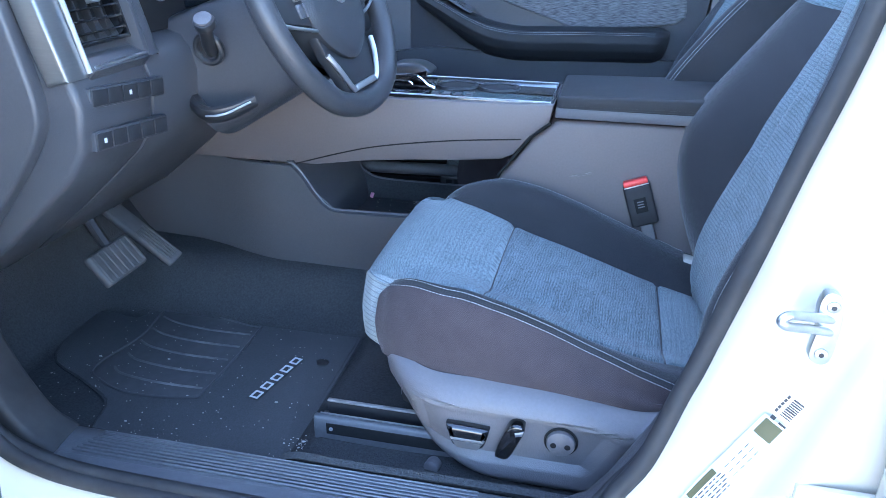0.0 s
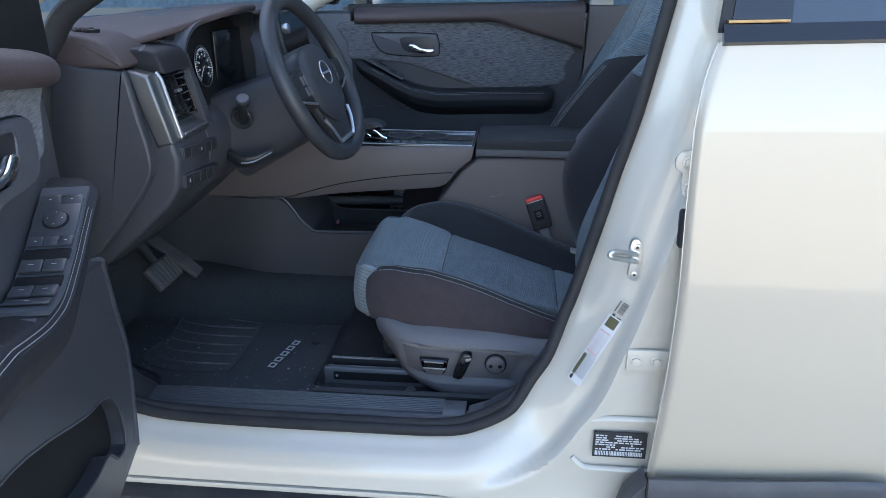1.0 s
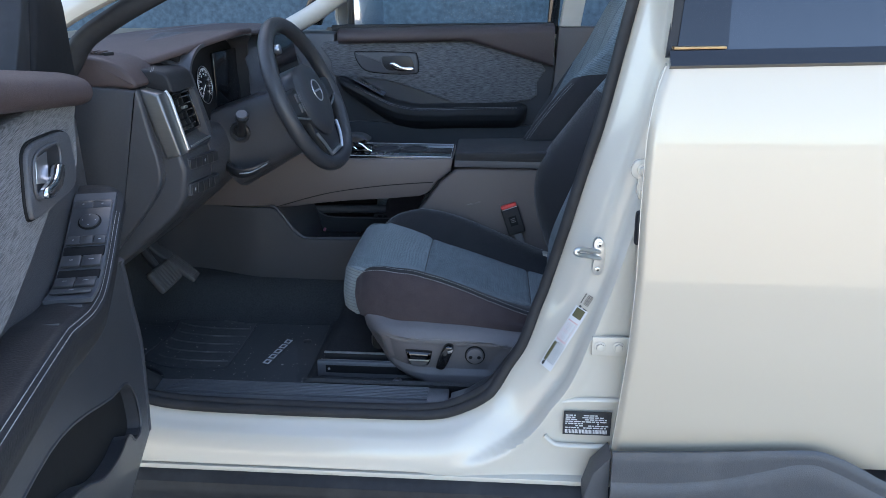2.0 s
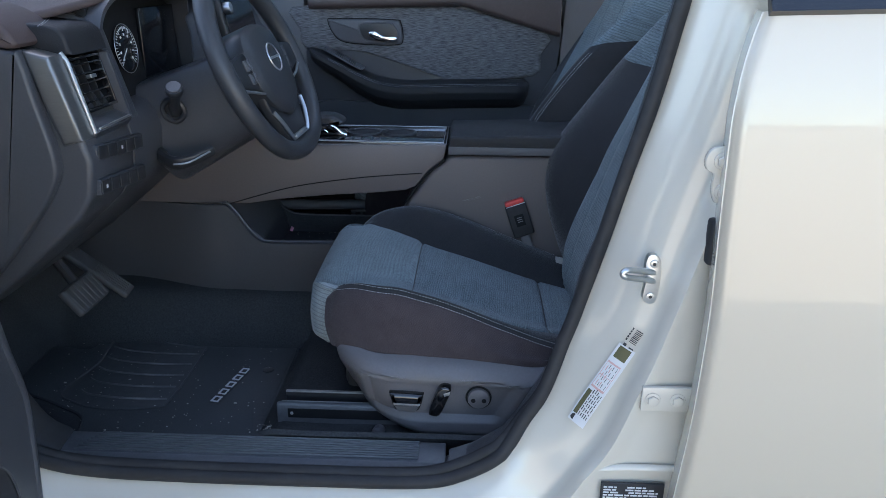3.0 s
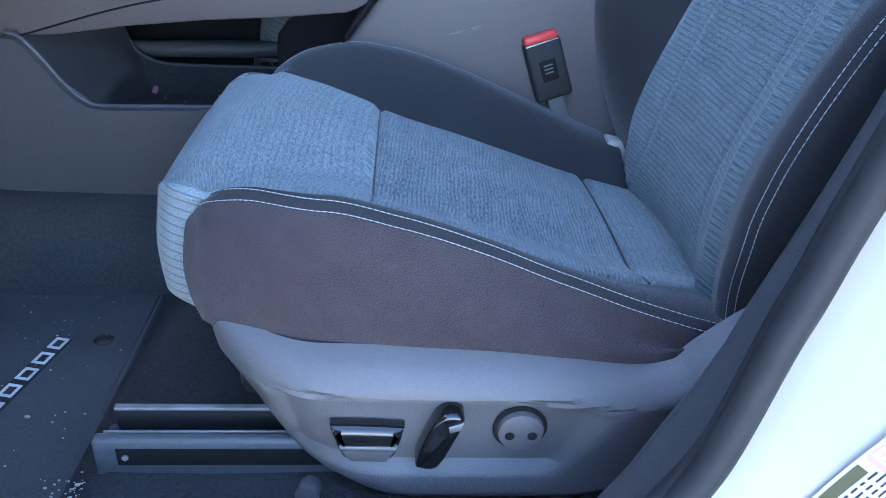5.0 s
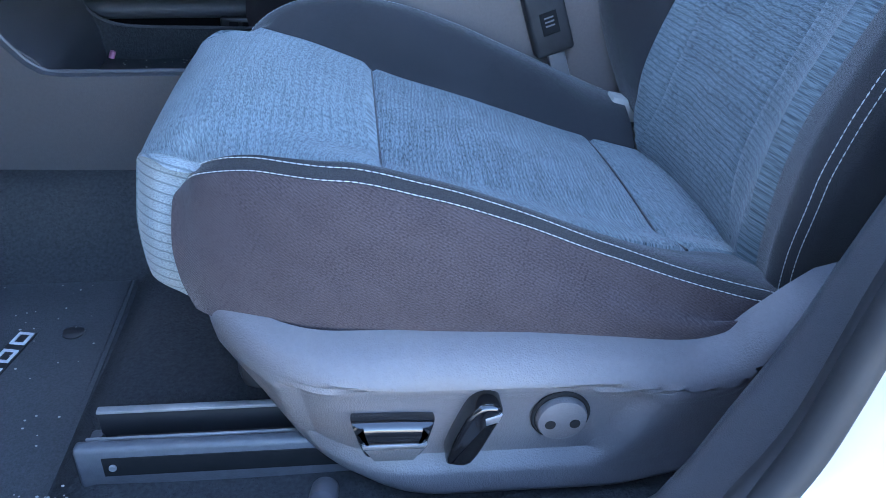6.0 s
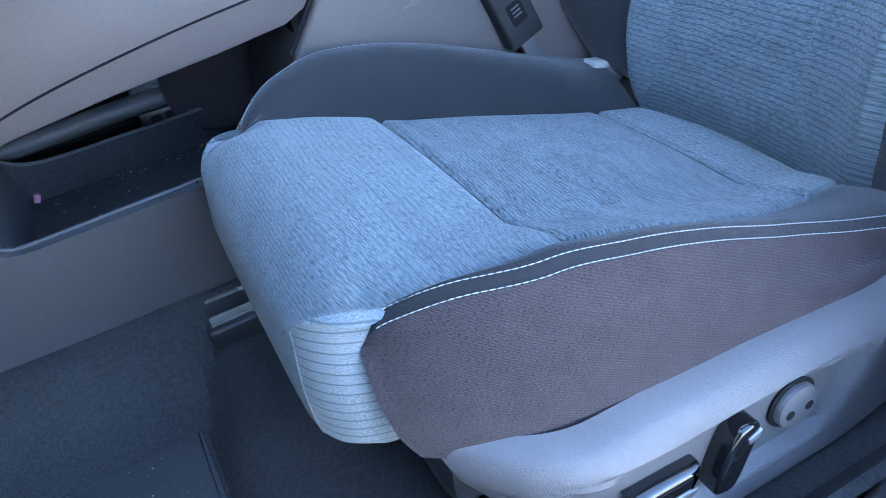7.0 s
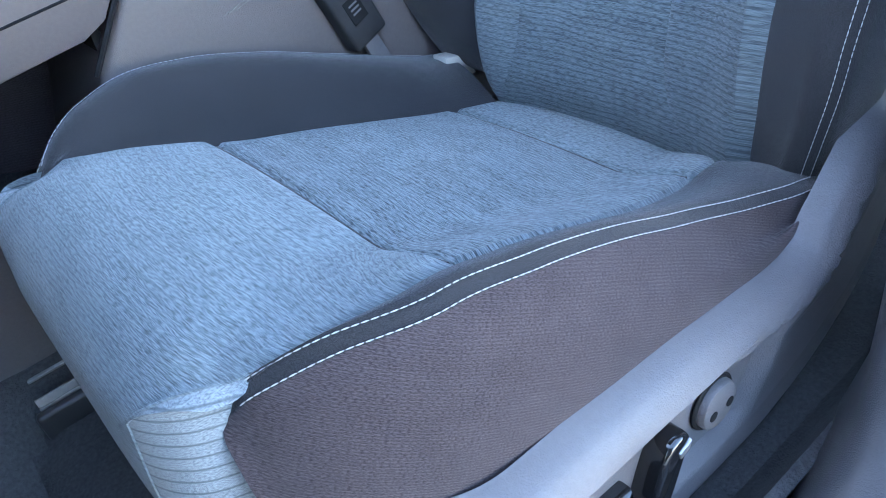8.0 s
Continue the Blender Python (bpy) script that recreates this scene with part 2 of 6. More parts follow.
CLOTH = ribbed("blue_grey_cloth", across=(1, -0.06, 0.0), dark=(0.040, 0.052, 0.060), light=(0.215, 0.264, 0.284), pitch=0.0042, weave=0.0010, lines=0.55, streak=0.20, width=0.0012, gaps=0.62, sway_by=2.6, twill=0.12, patch=0.12, grit=0.85)
CLOTH_FRONT = ribbed("blue_grey_cloth_front", (0.080, 0.098, 0.108), (0.238, 0.285, 0.300), pitch=0.0044, weave=0.0009, lines=0.50, streak=0.12, width=0.0010, twill=0.12, patch=0.08, grit=0.75)
CLOTH_CHEEK = ribbed("ribbed_cheek_cloth", (0.075, 0.090, 0.100), (0.300, 0.338, 0.352), across=(0.22, 0.22, 1), along=(0.7, -0.7, 0), pitch=0.0082, weave=0.0008, width=0.0008, lines=0.70, streak=0.04, gaps=0.0, sway_by=0.14, strength=0.3, twill=0.22, patch=0.04, slub=0.5, grit=0.55)
CLOTH_BACK = ribbed("blue_grey_cloth_back", (0.036, 0.047, 0.054), (0.190, 0.234, 0.252), across=(0.3, 0, 1), pitch=0.0064, weave=0.0010, lines=0.55, streak=0.12, width=0.0012, gaps=0.42, sway_by=1.6, twill=0.10, patch=0.08, grit=0.60)
# Back cloth again, paler: light caught by the inner strip is in its colour.
CLOTH_BACK_LIT = ribbed("blue_grey_cloth_back_lit", (0.048, 0.060, 0.068), (0.212, 0.258, 0.276), across=(0.3, 0, 1), pitch=0.0064, weave=0.0010, lines=0.50, streak=0.10, width=0.0012, gaps=0.30, sway_by=0.9, twill=0.10, patch=0.06, grit=0.60)
CLOTH_REAR = ribbed("fine_blue_grey_cloth", (0.046, 0.058, 0.066), (0.205, 0.250, 0.268), across=(0.6, 0, 0.6), pitch=0.0040, weave=0.0009, lines=0.28, streak=0.10, width=0.0010, gaps=0.5, sway_by=1.2, twill=0.10, patch=0.08, grit=0.7)
CLOTH_OUTER = ribbed("outer_strip_cloth", (0.040, 0.051, 0.058), (0.190, 0.232, 0.250), across=(0.3, 0, 1), along=(1.0, 0.8, 0), pitch=0.0064, weave=0.0010, lines=0.50, streak=0.10, width=0.0012, gaps=0.30, sway_by=0.9, twill=0.10, patch=0.06, grit=0.60)
CLOTH_DARK = woven("charcoal_cloth", (0.018, 0.018, 0.020), (0.046, 0.046, 0.050), (220, 220, 220), 1800.0, 0.3)
CLOTH_SIDE = ribbed("brown_black_cloth", (0.026, 0.020, 0.022), (0.088, 0.072, 0.076), across=(0.55, 0, 1), along=(1, 0, -0.55), pitch=0.0022, weave=0.0007, lines=0.40, twill=0.0, streak=0.05, width=0.0010, gaps=0.0, sway_by=0.3, strength=0.4, slub=0.3, patch=0.10, grit=0.7)
CLOTH_DOOR = ribbed("grey_door_cloth", (0.062, 0.062, 0.066), (0.185, 0.186, 0.194), across=(0.10, 0, 1), along=(1, 0, -0.10), pitch=0.0040, weave=0.0013, lines=0.25, twill=0.0, streak=0.12, sway_by=1.2, slub=0.05, patch=0.05, strength=0.4)


# ---- mesh helpers ----
def lerp(pts, x):
    """Piecewise value at x of sorted (x, value) pairs, smoothed a little by cosine steps off."""
    if x <= pts[0][0]:
        return pts[0][1]
    for (x0, v0), (x1, v1) in zip(pts, pts[1:]):
        if x <= x1:
            return v0 + (v1 - v0) * (x - x0) / (x1 - x0)
    return pts[-1][1]


def curve_value(pts, x):
    """Smooth (monotone cubic) value at x of sorted (x, value) pairs."""
    n = len(pts)
    if x <= pts[0][0]:
        return pts[0][1]
    if x >= pts[-1][0]:
        return pts[-1][1]
    sl = [(pts[i + 1][1] - pts[i][1]) / (pts[i + 1][0] - pts[i][0]) for i in range(n - 1)]
    k = max(i for i in range(n - 1) if pts[i][0] <= x)

    def tangent(i):
        if i == 0:
            return sl[0]
        if i == n - 1:
            return sl[-1]
        return 0.0 if sl[i - 1] * sl[i] <= 0 else 2 * sl[i - 1] * sl[i] / (sl[i - 1] + sl[i])
    h = pts[k + 1][0] - pts[k][0]
    u = (x - pts[k][0]) / h
    return (pts[k][1] * (2 * u ** 3 - 3 * u ** 2 + 1) + h * tangent(k) * (u ** 3 - 2 * u ** 2 + u)
            + pts[k + 1][1] * (3 * u ** 2 - 2 * u ** 3) + h * tangent(k + 1) * (u ** 3 - u ** 2))


def spline(pts, n=6, closed=False):
    """Catmull-Rom points through pts (any dimension), n per span."""
    p = [Vector(q) for q in pts]
    out = []
    m = len(p)
    for i in range(m if closed else m - 1):
        a, b, c, d = (p[(i + k) % m] if closed else p[min(max(i + k, 0), m - 1)] for k in (-1, 0, 1, 2))
        for j in range(n):
            u = j / n
            out.append(0.5 * ((2 * b) + (c - a) * u + (2 * a - 5 * b + 4 * c - d) * u * u + (3 * b - a - 3 * c + d) * u ** 3))
    if not closed:
        out.append(p[-1])
    return out


def box(x0, x1, y0, y1, z0, z1, bevel=0.004, seg=2, bm=None):
    bm = bm or bmesh.new()
    r = bmesh.ops.create_cube(bm, size=1)
    for v in r["verts"]:
        v.co = Vector(((x0 + x1) / 2 + v.co.x * (x1 - x0), (y0 + y1) / 2 + v.co.y * (y1 - y0), (z0 + z1) / 2 + v.co.z * (z1 - z0)))
    if bevel > 0:
        edges = list({e for v in r["verts"] for e in v.link_edges})
        bmesh.ops.bevel(bm, geom=edges, offset=bevel, segments=seg, affect="EDGES", profile=0.5)
    return bm


def prism(outline, axis, c0, c1, bevel=0.003, seg=2, bm=None):
    """An outline in the plane across the axis (x: y,z; y: x,z; z: x,y), run from c0 to c1, with rounded rims."""
    bm = bm or bmesh.new()

    def at(p, c):
        a, b = p[0], p[1]
        return {"x": (c, a, b), "y": (a, c, b), "z": (a, b, c)}[axis]
    lo = [bm.verts.new(at(p, c0)) for p in outline]
    hi = [bm.verts.new(at(p, c1)) for p in outline]
    n = len(outline)
    f0, f1 = bm.faces.new(lo), bm.faces.new(list(reversed(hi)))
    for i in range(n):
        bm.faces.new((lo[i], hi[i], hi[(i + 1) % n], lo[(i + 1) % n]))
    bmesh.ops.recalc_face_normals(bm, faces=bm.faces)
    if bevel > 0:
        bmesh.ops.bevel(bm, geom=list(f0.edges) + list(f1.edges), offset=bevel, segments=seg, affect="EDGES", profile=0.5)
    return bm


def tube(path, radius, closed=False, sides=8, bm=None, flat=1.0):
    """A round rod along a path."""
    bm = bm or bmesh.new()
    p = [Vector(q) for q in path]
    n = len(p)
    rings = []
    up = None
    for i in range(n):
        d = (p[(i + 1) % n] - p[i - 1]) if closed else (p[min(i + 1, n - 1)] - p[max(i - 1, 0)])
        d.normalize()
        if up is None:
            up = d.orthogonal().normalized()
        up = (up - d * up.dot(d)).normalized()
        side = d.cross(up)
        r = radius(i / max(1, n - 1)) if callable(radius) else radius
        rings.append([bm.verts.new(p[i] + (up * math.cos(2 * math.pi * k / sides) + side * flat * math.sin(2 * math.pi * k / sides)) * r) for k in range(sides)])
    for i in range(n if closed else n - 1):
        a, b = rings[i], rings[(i + 1) % n]
        for k in range(sides):
            bm.faces.new((a[k], a[(k + 1) % sides], b[(k + 1) % sides], b[k]))
    if not closed:
        bm.faces.new(list(reversed(rings[0])))
        bm.faces.new(rings[-1])
    bmesh.ops.recalc_face_normals(bm, faces=bm.faces)
    return bm


def disc(center, axis, r, depth, bevel=0.002, sides=32, bm=None):
    """A short round plug: its back at center, running along axis by depth."""
    bm = bm or bmesh.new()
    a = Vector(axis).normalized()
    m = Matrix.Translation(Vector(center) + a * depth / 2) @ a.to_track_quat("Z", "Y").to_matrix().to_4x4()
    ret = bmesh.ops.create_cone(bm, cap_ends=True, segments=sides, radius1=r, radius2=r, depth=depth, matrix=m)
    if bevel > 0:
        caps = [f for f in {f for v in ret["verts"] for f in v.link_faces} if len(f.verts) == sides]
        bmesh.ops.bevel(bm, geom=[e for f in caps for e in f.edges], offset=bevel, segments=2, affect="EDGES", profile=0.5)
    return bm


def sheet(func, nu, nv, thick=0.0, bm=None):
    """A surface func(u, v) -> point, u and v from 0 to 1; thick gives it a back."""
    bm = bm or bmesh.new()
    g = [[bm.verts.new(func(i / nu, j / nv)) for j in range(nv + 1)] for i in range(nu + 1)]
    fs = [bm.faces.new((g[i][j], g[i + 1][j], g[i + 1][j + 1], g[i][j + 1])) for i in range(nu) for j in range(nv)]
    bmesh.ops.remove_doubles(bm, verts=bm.verts, dist=1e-5)
    bm.normal_update()
    if thick:
        bmesh.ops.solidify(bm, geom=list(bm.faces), thickness=thick)
    return bm


def finish(name, bm, mat, smooth=40):
    me = bpy.data.meshes.new(name)
    bm.to_mesh(me)
    bm.free()
    me.materials.append(mat)
    me.polygons.foreach_set("use_smooth", [True] * len(me.polygons))
    me.set_sharp_from_angle(angle=radians(smooth))
    return new(name, me)


def part(name, bm, mat, parent, label="", smooth=40):
    ob = finish(name, bm, mat, smooth)
    ob.parent = parent
    return tagged(ob, label)


def thing(name, label, category, group="", kind="", at=(0, 0, 0)):
    ob = new(name)
    ob.location = at
    ob.empty_display_size = 0.1
    return tagged(ob, label, category, group, kind)


def solid(name, bm, mat, label, category, group="", kind="", smooth=40):
    return tagged(finish(name, bm, mat, smooth), label, category, group, kind)


def stitches(path, length=0.0042, gap=0.0010, r=0.00048):
    """Single thread stitches laid along a path."""
    bm = bmesh.new()
    p = [Vector(q) for q in path]
    pos, on = 0.0, True
    segs = [(p[i], p[i + 1], (p[i + 1] - p[i]).length) for i in range(len(p) - 1)]
    total = sum(s[2] for s in segs)

    def at(d):
        for a, b, l in segs:
            if d <= l:
                return a + (b - a) * (d / l)
            d -= l
        return p[-1]
    while pos + length < total:
        a, b = at(pos), at(pos + length)
        d = (b - a)
        d.normalize()
        s = d.orthogonal().normalized()
        w = d.cross(s)
        ring = []
        for c, k in ((a, 0.5), (a + (b - a) * 0.5, 1.0), (b, 0.5)):
            ring.append([bm.verts.new(c + (s * math.cos(q) + w * math.sin(q)) * r * k) for q in (0, 1.57, 3.14, 4.71)])
        for u, v in zip(ring, ring[1:]):
            for k in range(4):
                bm.faces.new((u[k], u[(k + 1) % 4], v[(k + 1) % 4], v[k]))
        bm.faces.new(list(reversed(ring[0])))
        bm.faces.new(ring[-1])
        pos += length + gap
    bmesh.ops.recalc_face_normals(bm, faces=bm.faces)
    return bm

# ---- ground and building ----
def ground_sheet(u, v):
    s = lambda w: math.copysign(abs(2 * w - 1) ** 3, w - 0.5) * 400
    return (s(u), s(v), 0.0)


tagged(finish("ground", sheet(ground_sheet, 24, 24), ASPHALT), "pale worn asphalt parking ground around the car", "ground", kind="structure")
tagged(finish("wall_building", box(-9, 9, 2.6, 2.9, 0, 5.0, 0.01), STUCCO), "blue-grey rough stucco building wall beside the car", "wall", kind="structure")

far = prism([(-160, 0), (-160, 4.5), (-110, 6.5), (-60, 5.0), (-20, 4.0), (30, 5.5), (80, 7.0), (160, 5.0), (160, 0)], "y", -72, -70, 0)
tagged(finish("backdrop", far, HAZE), "hazy low buildings and trees across the parking ground", "backdrop", kind="structure")

# ---- body side: sill, centre pillar ----
body = thing("car_body", "white painted car body side around the open front doorway", "car body", kind="structure")
OPENING = spline([(-0.885, 0.66), (-0.835, 0.565), (-0.785, 0.503), (-0.735, 0.477), (-0.655, 0.464), (-0.5, 0.460), (-0.3, 0.460), (-0.13, 0.463), (-0.06, 0.482), (-0.002, 0.520), (0.033, 0.575), (0.056, 0.610), (0.0705, 0.645), (0.088, 0.700), (0.1035, 0.745), (0.135, 0.86), (0.161, 0.965), (0.188, 1.065), (0.210, 1.17), (0.224, 1.24), (0.242, 1.33), (0.26, 1.45)], 6)
# the pillar leans inwards as it rises, and stands a little further back
LEAN_IN = [(0.50, 0.0), (0.53, 0.006), (0.56, 0.015), (0.61, 0.027), (0.65, 0.035), (0.70, 0.043), (0.78, 0.052), (0.86, 0.053), (1.0, 0.054), (1.1, 0.057), (1.45, 0.075)]


def lean(p):
    return curve_value(LEAN_IN, p.y) if p.x > 0 else 0.0


def pillar_depth(d, p):
    """Depth of the painted pillar at a distance d from the opening's edge point p."""
    w = max(0.0, min(1.0, d / 0.068))
    d = max(0.0, d - 0.010)
    return curve_value(DEPTH, d) + lean(p) * (1 - w * w * (3 - 2 * w))


DEPTH = [(0, -0.786), (0.012, -0.792), (0.045, -0.800), (0.066, -0.808), (0.079, -0.815), (0.086, -0.836), (0.093, -0.848), (0.100, -0.846), (0.125, -0.840), (0.18, -0.838), (0.4, -0.842)]
SILL_DEPTH = [(0, -0.786), (0.010, -0.794), (0.022, -0.812), (0.034, -0.836), (0.05, -0.848), (0.07, -0.855), (0.1, -0.860), (0.4, -0.845)]


def body_side(u, v):
    i = u * (len(OPENING) - 1)
    k = min(int(i), len(OPENING) - 2)
    p = OPENING[k].lerp(OPENING[k + 1], i - k)
    a, b = OPENING[max(k - 2, 0)], OPENING[min(k + 3, len(OPENING) - 1)]
    d = (b - a).normalized()
    nrm = Vector((d.y, -d.x))
    k0 = max(0.0, min(1.0, (p.x + 0.16) / 0.16))
    if p.x > -0.80:
        nrm = Vector((0, -1)).lerp(nrm, k0 * k0 * (3 - 2 * k0)).normalized()
    full = (p.y - 0.362) / max(0.25, -nrm.y)
    reach = full + (0.335 - full) * k0 * k0
    dist = v * v * reach * 0.5 + v * reach * 0.5
    x, z = p.x + nrm.x * dist, p.y + nrm.y * dist
    w = max(0.0, min(1.0, (p.x + 0.10) / 0.12))
    w = w * w * (3 - 2 * w)
    y = curve_value(SILL_DEPTH, dist) * (1 - w) + pillar_depth(dist, p) * w
    if z < 0.380:
        z = 0.362 + 0.018 * math.exp((z - 0.380) / 0.018)
    edge = 0.29 - 0.030 * max(0.0, min(1.0, (z - 1.16) / 0.05))
    if x > edge:
        x = edge + 0.02 - 0.02 * math.exp(-(x - edge) / 0.02)
    return (x, y, z)


panel = sheet(body_side, 150, 70)
sheet(lambda u, v: Vector(body_side(u, v)) + Vector((0, 0.004, 0)), 150, 70, 0.0, panel)
part("side_panel", panel, PAINT_IN, body)
part("lower_flange", box(-1.3, 0.30, -0.862, -0.80, 0.352, 0.3635, 0.002), PAINT_IN, body)
rub = [(p.x, -0.791 + lean(p), p.y) for p in OPENING]
part("door_seal", tube(rub, 0.0112, sides=10), RUBBER, body, "black rubber door seal along the doorway")
rub2 = [(p.x - 0.010 + 0.016 * max(0.0, min(1.0, (p.x + 0.02) / 0.06)), -0.779 + lean(p), p.y + 0.007) for p in OPENING]
part("seal_lip", tube(rub2, 0.0108, sides=10), RUBBER, body)


def rocker(u, v):
    x = -1.35 + 1.60 * u
    prof = [(-0.80, 0.352), (-0.868, 0.350), (-0.884, 0.338), (-0.888, 0.318), (-0.880, 0.300), (-0.876, 0.255), (-0.86, 0.225), (-0.80, 0.215)]
    q = v * (len(prof) - 1)
    k = min(int(q), len(prof) - 2)
    a, b = Vector(prof[k]), Vector(prof[k + 1])
    c = a.lerp(b, q - k)
    return (x, c.x, c.y)


part("rocker_cladding", sheet(rocker, 20, 21, 0.003), RUBBER, body, "dirty black plastic rocker cladding under the white sill")
# pillar creases and pressed shapes
part("pillar_crease", tube(spline([(0.13, -0.842, 0.538), (0.19, -0.846, 0.545), (0.29, -0.846, 0.545)], 5), 0.005, sides=8, flat=0.4), PAINT_IN, body)
part("pillar_crease", tube(spline([(0.11, -0.846, 0.46), (0.125, -0.847, 0.445), (0.15, -0.848, 0.44), (0.29, -0.848, 0.44)], 5), 0.005, sides=8, flat=0.4), PAINT_IN, body)
# inner pillar trim and hidden closing panels
TRIM_X = [(0.456, -0.10), (0.52, 0.004), (0.575, 0.044), (0.645, 0.0825), (0.70, 0.10), (0.745, 0.116), (0.86, 0.147), (0.965, 0.166), (1.065, 0.189), (1.24, 0.224), (1.5, 0.27)]


TRIM_IN = [(0.45, 0.046), (0.55, 0.046), (0.62, 0.042), (0.70, 0.033), (0.78, 0.025), (0.90, 0.022), (1.5, 0.022)]


def pillar_trim(u, v):
    z = 0.45 + v
    x, y = curve_value(TRIM_X, z) + 0.002, -0.772 + curve_value(LEAN_IN, z)
    inward = min(u / 0.5, 1.0)
    back = max(0.0, (u - 0.4) / 0.6)
    return (x + 0.16 * back * back, y + curve_value(TRIM_IN, z) * math.sin(inward * 1.57) + 0.05 * back, z)


part("pillar_trim", sheet(pillar_trim, 16, 30, 0.006), DASH, body)
for y0, y1 in ((-0.74, -0.47), (0.47, 0.74)):
    part("roof_side", sheet(lambda u, v: (-0.55 + 2.9 * u, y0 + (y1 - y0) * v, 1.60 + 0.05 * math.cos((y0 + (y1 - y0) * v) * 2.0)), 12, 6, 0.03), HEADLINER, body, "pale grey headliner under the roof")
for x0, x1 in ((-0.55, -0.30), (1.25, 2.35)):
    part("roof_cross", sheet(lambda u, v: (x0 + (x1 - x0) * u, -0.47 + 0.94 * v, 1.60 + 0.05 * math.cos((-0.47 + 0.94 * v) * 2.0)), 6, 12, 0.03), HEADLINER, body)
# Unseen glass roof, added to let sky light into the cabin.
roof_opening = part("added_roof_glass", sheet(lambda u, v: (-0.30 + 1.55 * u, -0.47 + 0.94 * v, 1.61 + 0.05 * math.cos((-0.47 + 0.94 * v) * 2.0)), 6, 12, 0.004), GLASS, body)
roof_opening.visible_shadow = False
part("windscreen_pillar", tube(spline([(-0.50, -0.745, 1.405), (-0.66, -0.768, 1.328), (-0.77, -0.785, 1.275), (-0.84, -0.795, 1.225), (-0.90, -0.80, 1.15), (-1.05, -0.82, 1.05)], 5), 0.026, sides=10, flat=0.8), PAINT_IN, body)
part("pillar_seal", tube(spline([(-0.45, -0.725, 1.385), (-0.55, -0.735, 1.340), (-0.662, -0.745, 1.285), (-0.72, -0.75, 1.253), (-0.775, -0.75, 1.218), (-0.805, -0.75, 1.18), (-0.835, -0.757, 1.12), (-0.87, -0.757, 0.95), (-0.90, -0.757, 0.75), (-0.90, -0.76, 0.60)], 5), 0.020, sides=10), RUBBER, body)
part("far_windscreen_pillar", tube(spline([(-0.30, 0.66, 1.50), (-0.52, 0.68, 1.32), (-0.66, 0.69, 1.22), (-0.85, 0.71, 1.12)], 5), 0.033, sides=10), PALE, body)
part("cowl_side", box(-1.25, -0.86, -0.80, -0.755, 0.42, 1.15, 0.01), PAINT_IN, body)
# Unseen, added to stop light leaking in from the far side.
part("far_cowl_blocker", box(-1.25, -0.80, 0.755, 0.80, 0.42, 1.12, 0.01), PAINT_IN, body)
part("far_side_lower", box(-1.3, 2.3, 0.80, 0.86, 0.30, 0.55, 0.01), PAINT, body)
part("far_rear_side", box(0.34, 2.3, 0.74, 0.88, 0.45, 1.14, 0.01), PLASTIC, body)
part("far_pillar_lower", prism([(0.19, 0.45), (0.40, 0.45), (0.36, 1.17), (0.222, 1.17)], "y", 0.70, 0.80, 0.008), PLASTIC_WARM, body)
part("far_pillar_upper", prism([(0.226, 1.17), (0.30, 1.17), (0.36, 1.60), (0.28, 1.60)], "y", 0.70, 0.76, 0.008), PALE, body, "pale grey upper pillar trim beside the passenger seat")
part("rear_wall", box(2.25, 2.3, -0.75, 0.75, 0.35, 1.05, 0.01), PLASTIC, body)
part("underbody", box(-1.3, 2.3, -0.80, 0.80, 0.30, 0.352, 0.0), RUBBER, body)
part("front_bulkhead", box(-1.36, -1.25, -0.80, 0.80, 0.30, 1.12, 0.01), PLASTIC_BLACK, body)
part("bonnet", sheet(lambda u, v: (-2.3 + 1.02 * u, -0.78 + 1.56 * v, 1.03 + 0.12 * u + 0.03 * math.sin(math.pi * v)), 10, 10, 0.02), PAINT, body)

# ---- rear door, closed ----
rdoor = thing("rear_door", "closed white rear car door with privacy glass and grey cladding", "car door")
RD = [(0.36, -0.862), (0.46, -0.893), (0.55, -0.905), (0.70, -0.914), (0.80, -0.914), (0.90, -0.910), (1.0, -0.902), (1.10, -0.890), (1.195, -0.873), (1.25, -0.862)]


def rd_front(z):
    return curve_value([(0.3, 0.236), (0.47, 0.239), (0.70, 0.249), (0.82, 0.251), (0.95, 0.249), (1.06, 0.250), (1.12, 0.256), (1.16, 0.265), (1.2, 0.278)], z)


def rdoor_skin(u, v):
    x0 = rd_front(0.44 + 0.752 * v)
    x = x0 + (1.35 - x0) * u * u
    z = 0.44 + (1.1915 + 0.030 * (x - 0.276) - 0.44) * v
    edge = max(0.0, 1 - (x - x0) / 0.012)
    return (x, curve_value(RD, z) + 0.012 * edge * edge, z)


part("outer_panel", sheet(rdoor_skin, 60, 40, 0.003), PAINT, rdoor)
part("front_return", sheet(lambda u, v: (rd_front(0.44 + 0.75 * v) + 0.0015 + 0.010 * u, curve_value(RD, 0.44 + 0.75 * v) + 0.012 + 0.05 * u, 0.44 + 0.75 * v), 4, 30, 0.003), PAINT_IN, rdoor)
part("belt_moulding", sheet(lambda u, v: (0.276 + 1.12 * u, -0.884 + 0.014 * v, 1.1925 + 0.0336 * u + 0.0235 * v), 12, 4, 0.012), GLOSS_BLACK, rdoor)
part("worn_strip", prism([(0.282, 1.2175), (0.366, 1.2195), (0.366, 1.224), (0.282, 1.222)], "y", -0.872, -0.850, 0.001), ORANGE, rdoor, "chipped brassy strip along the window sill")
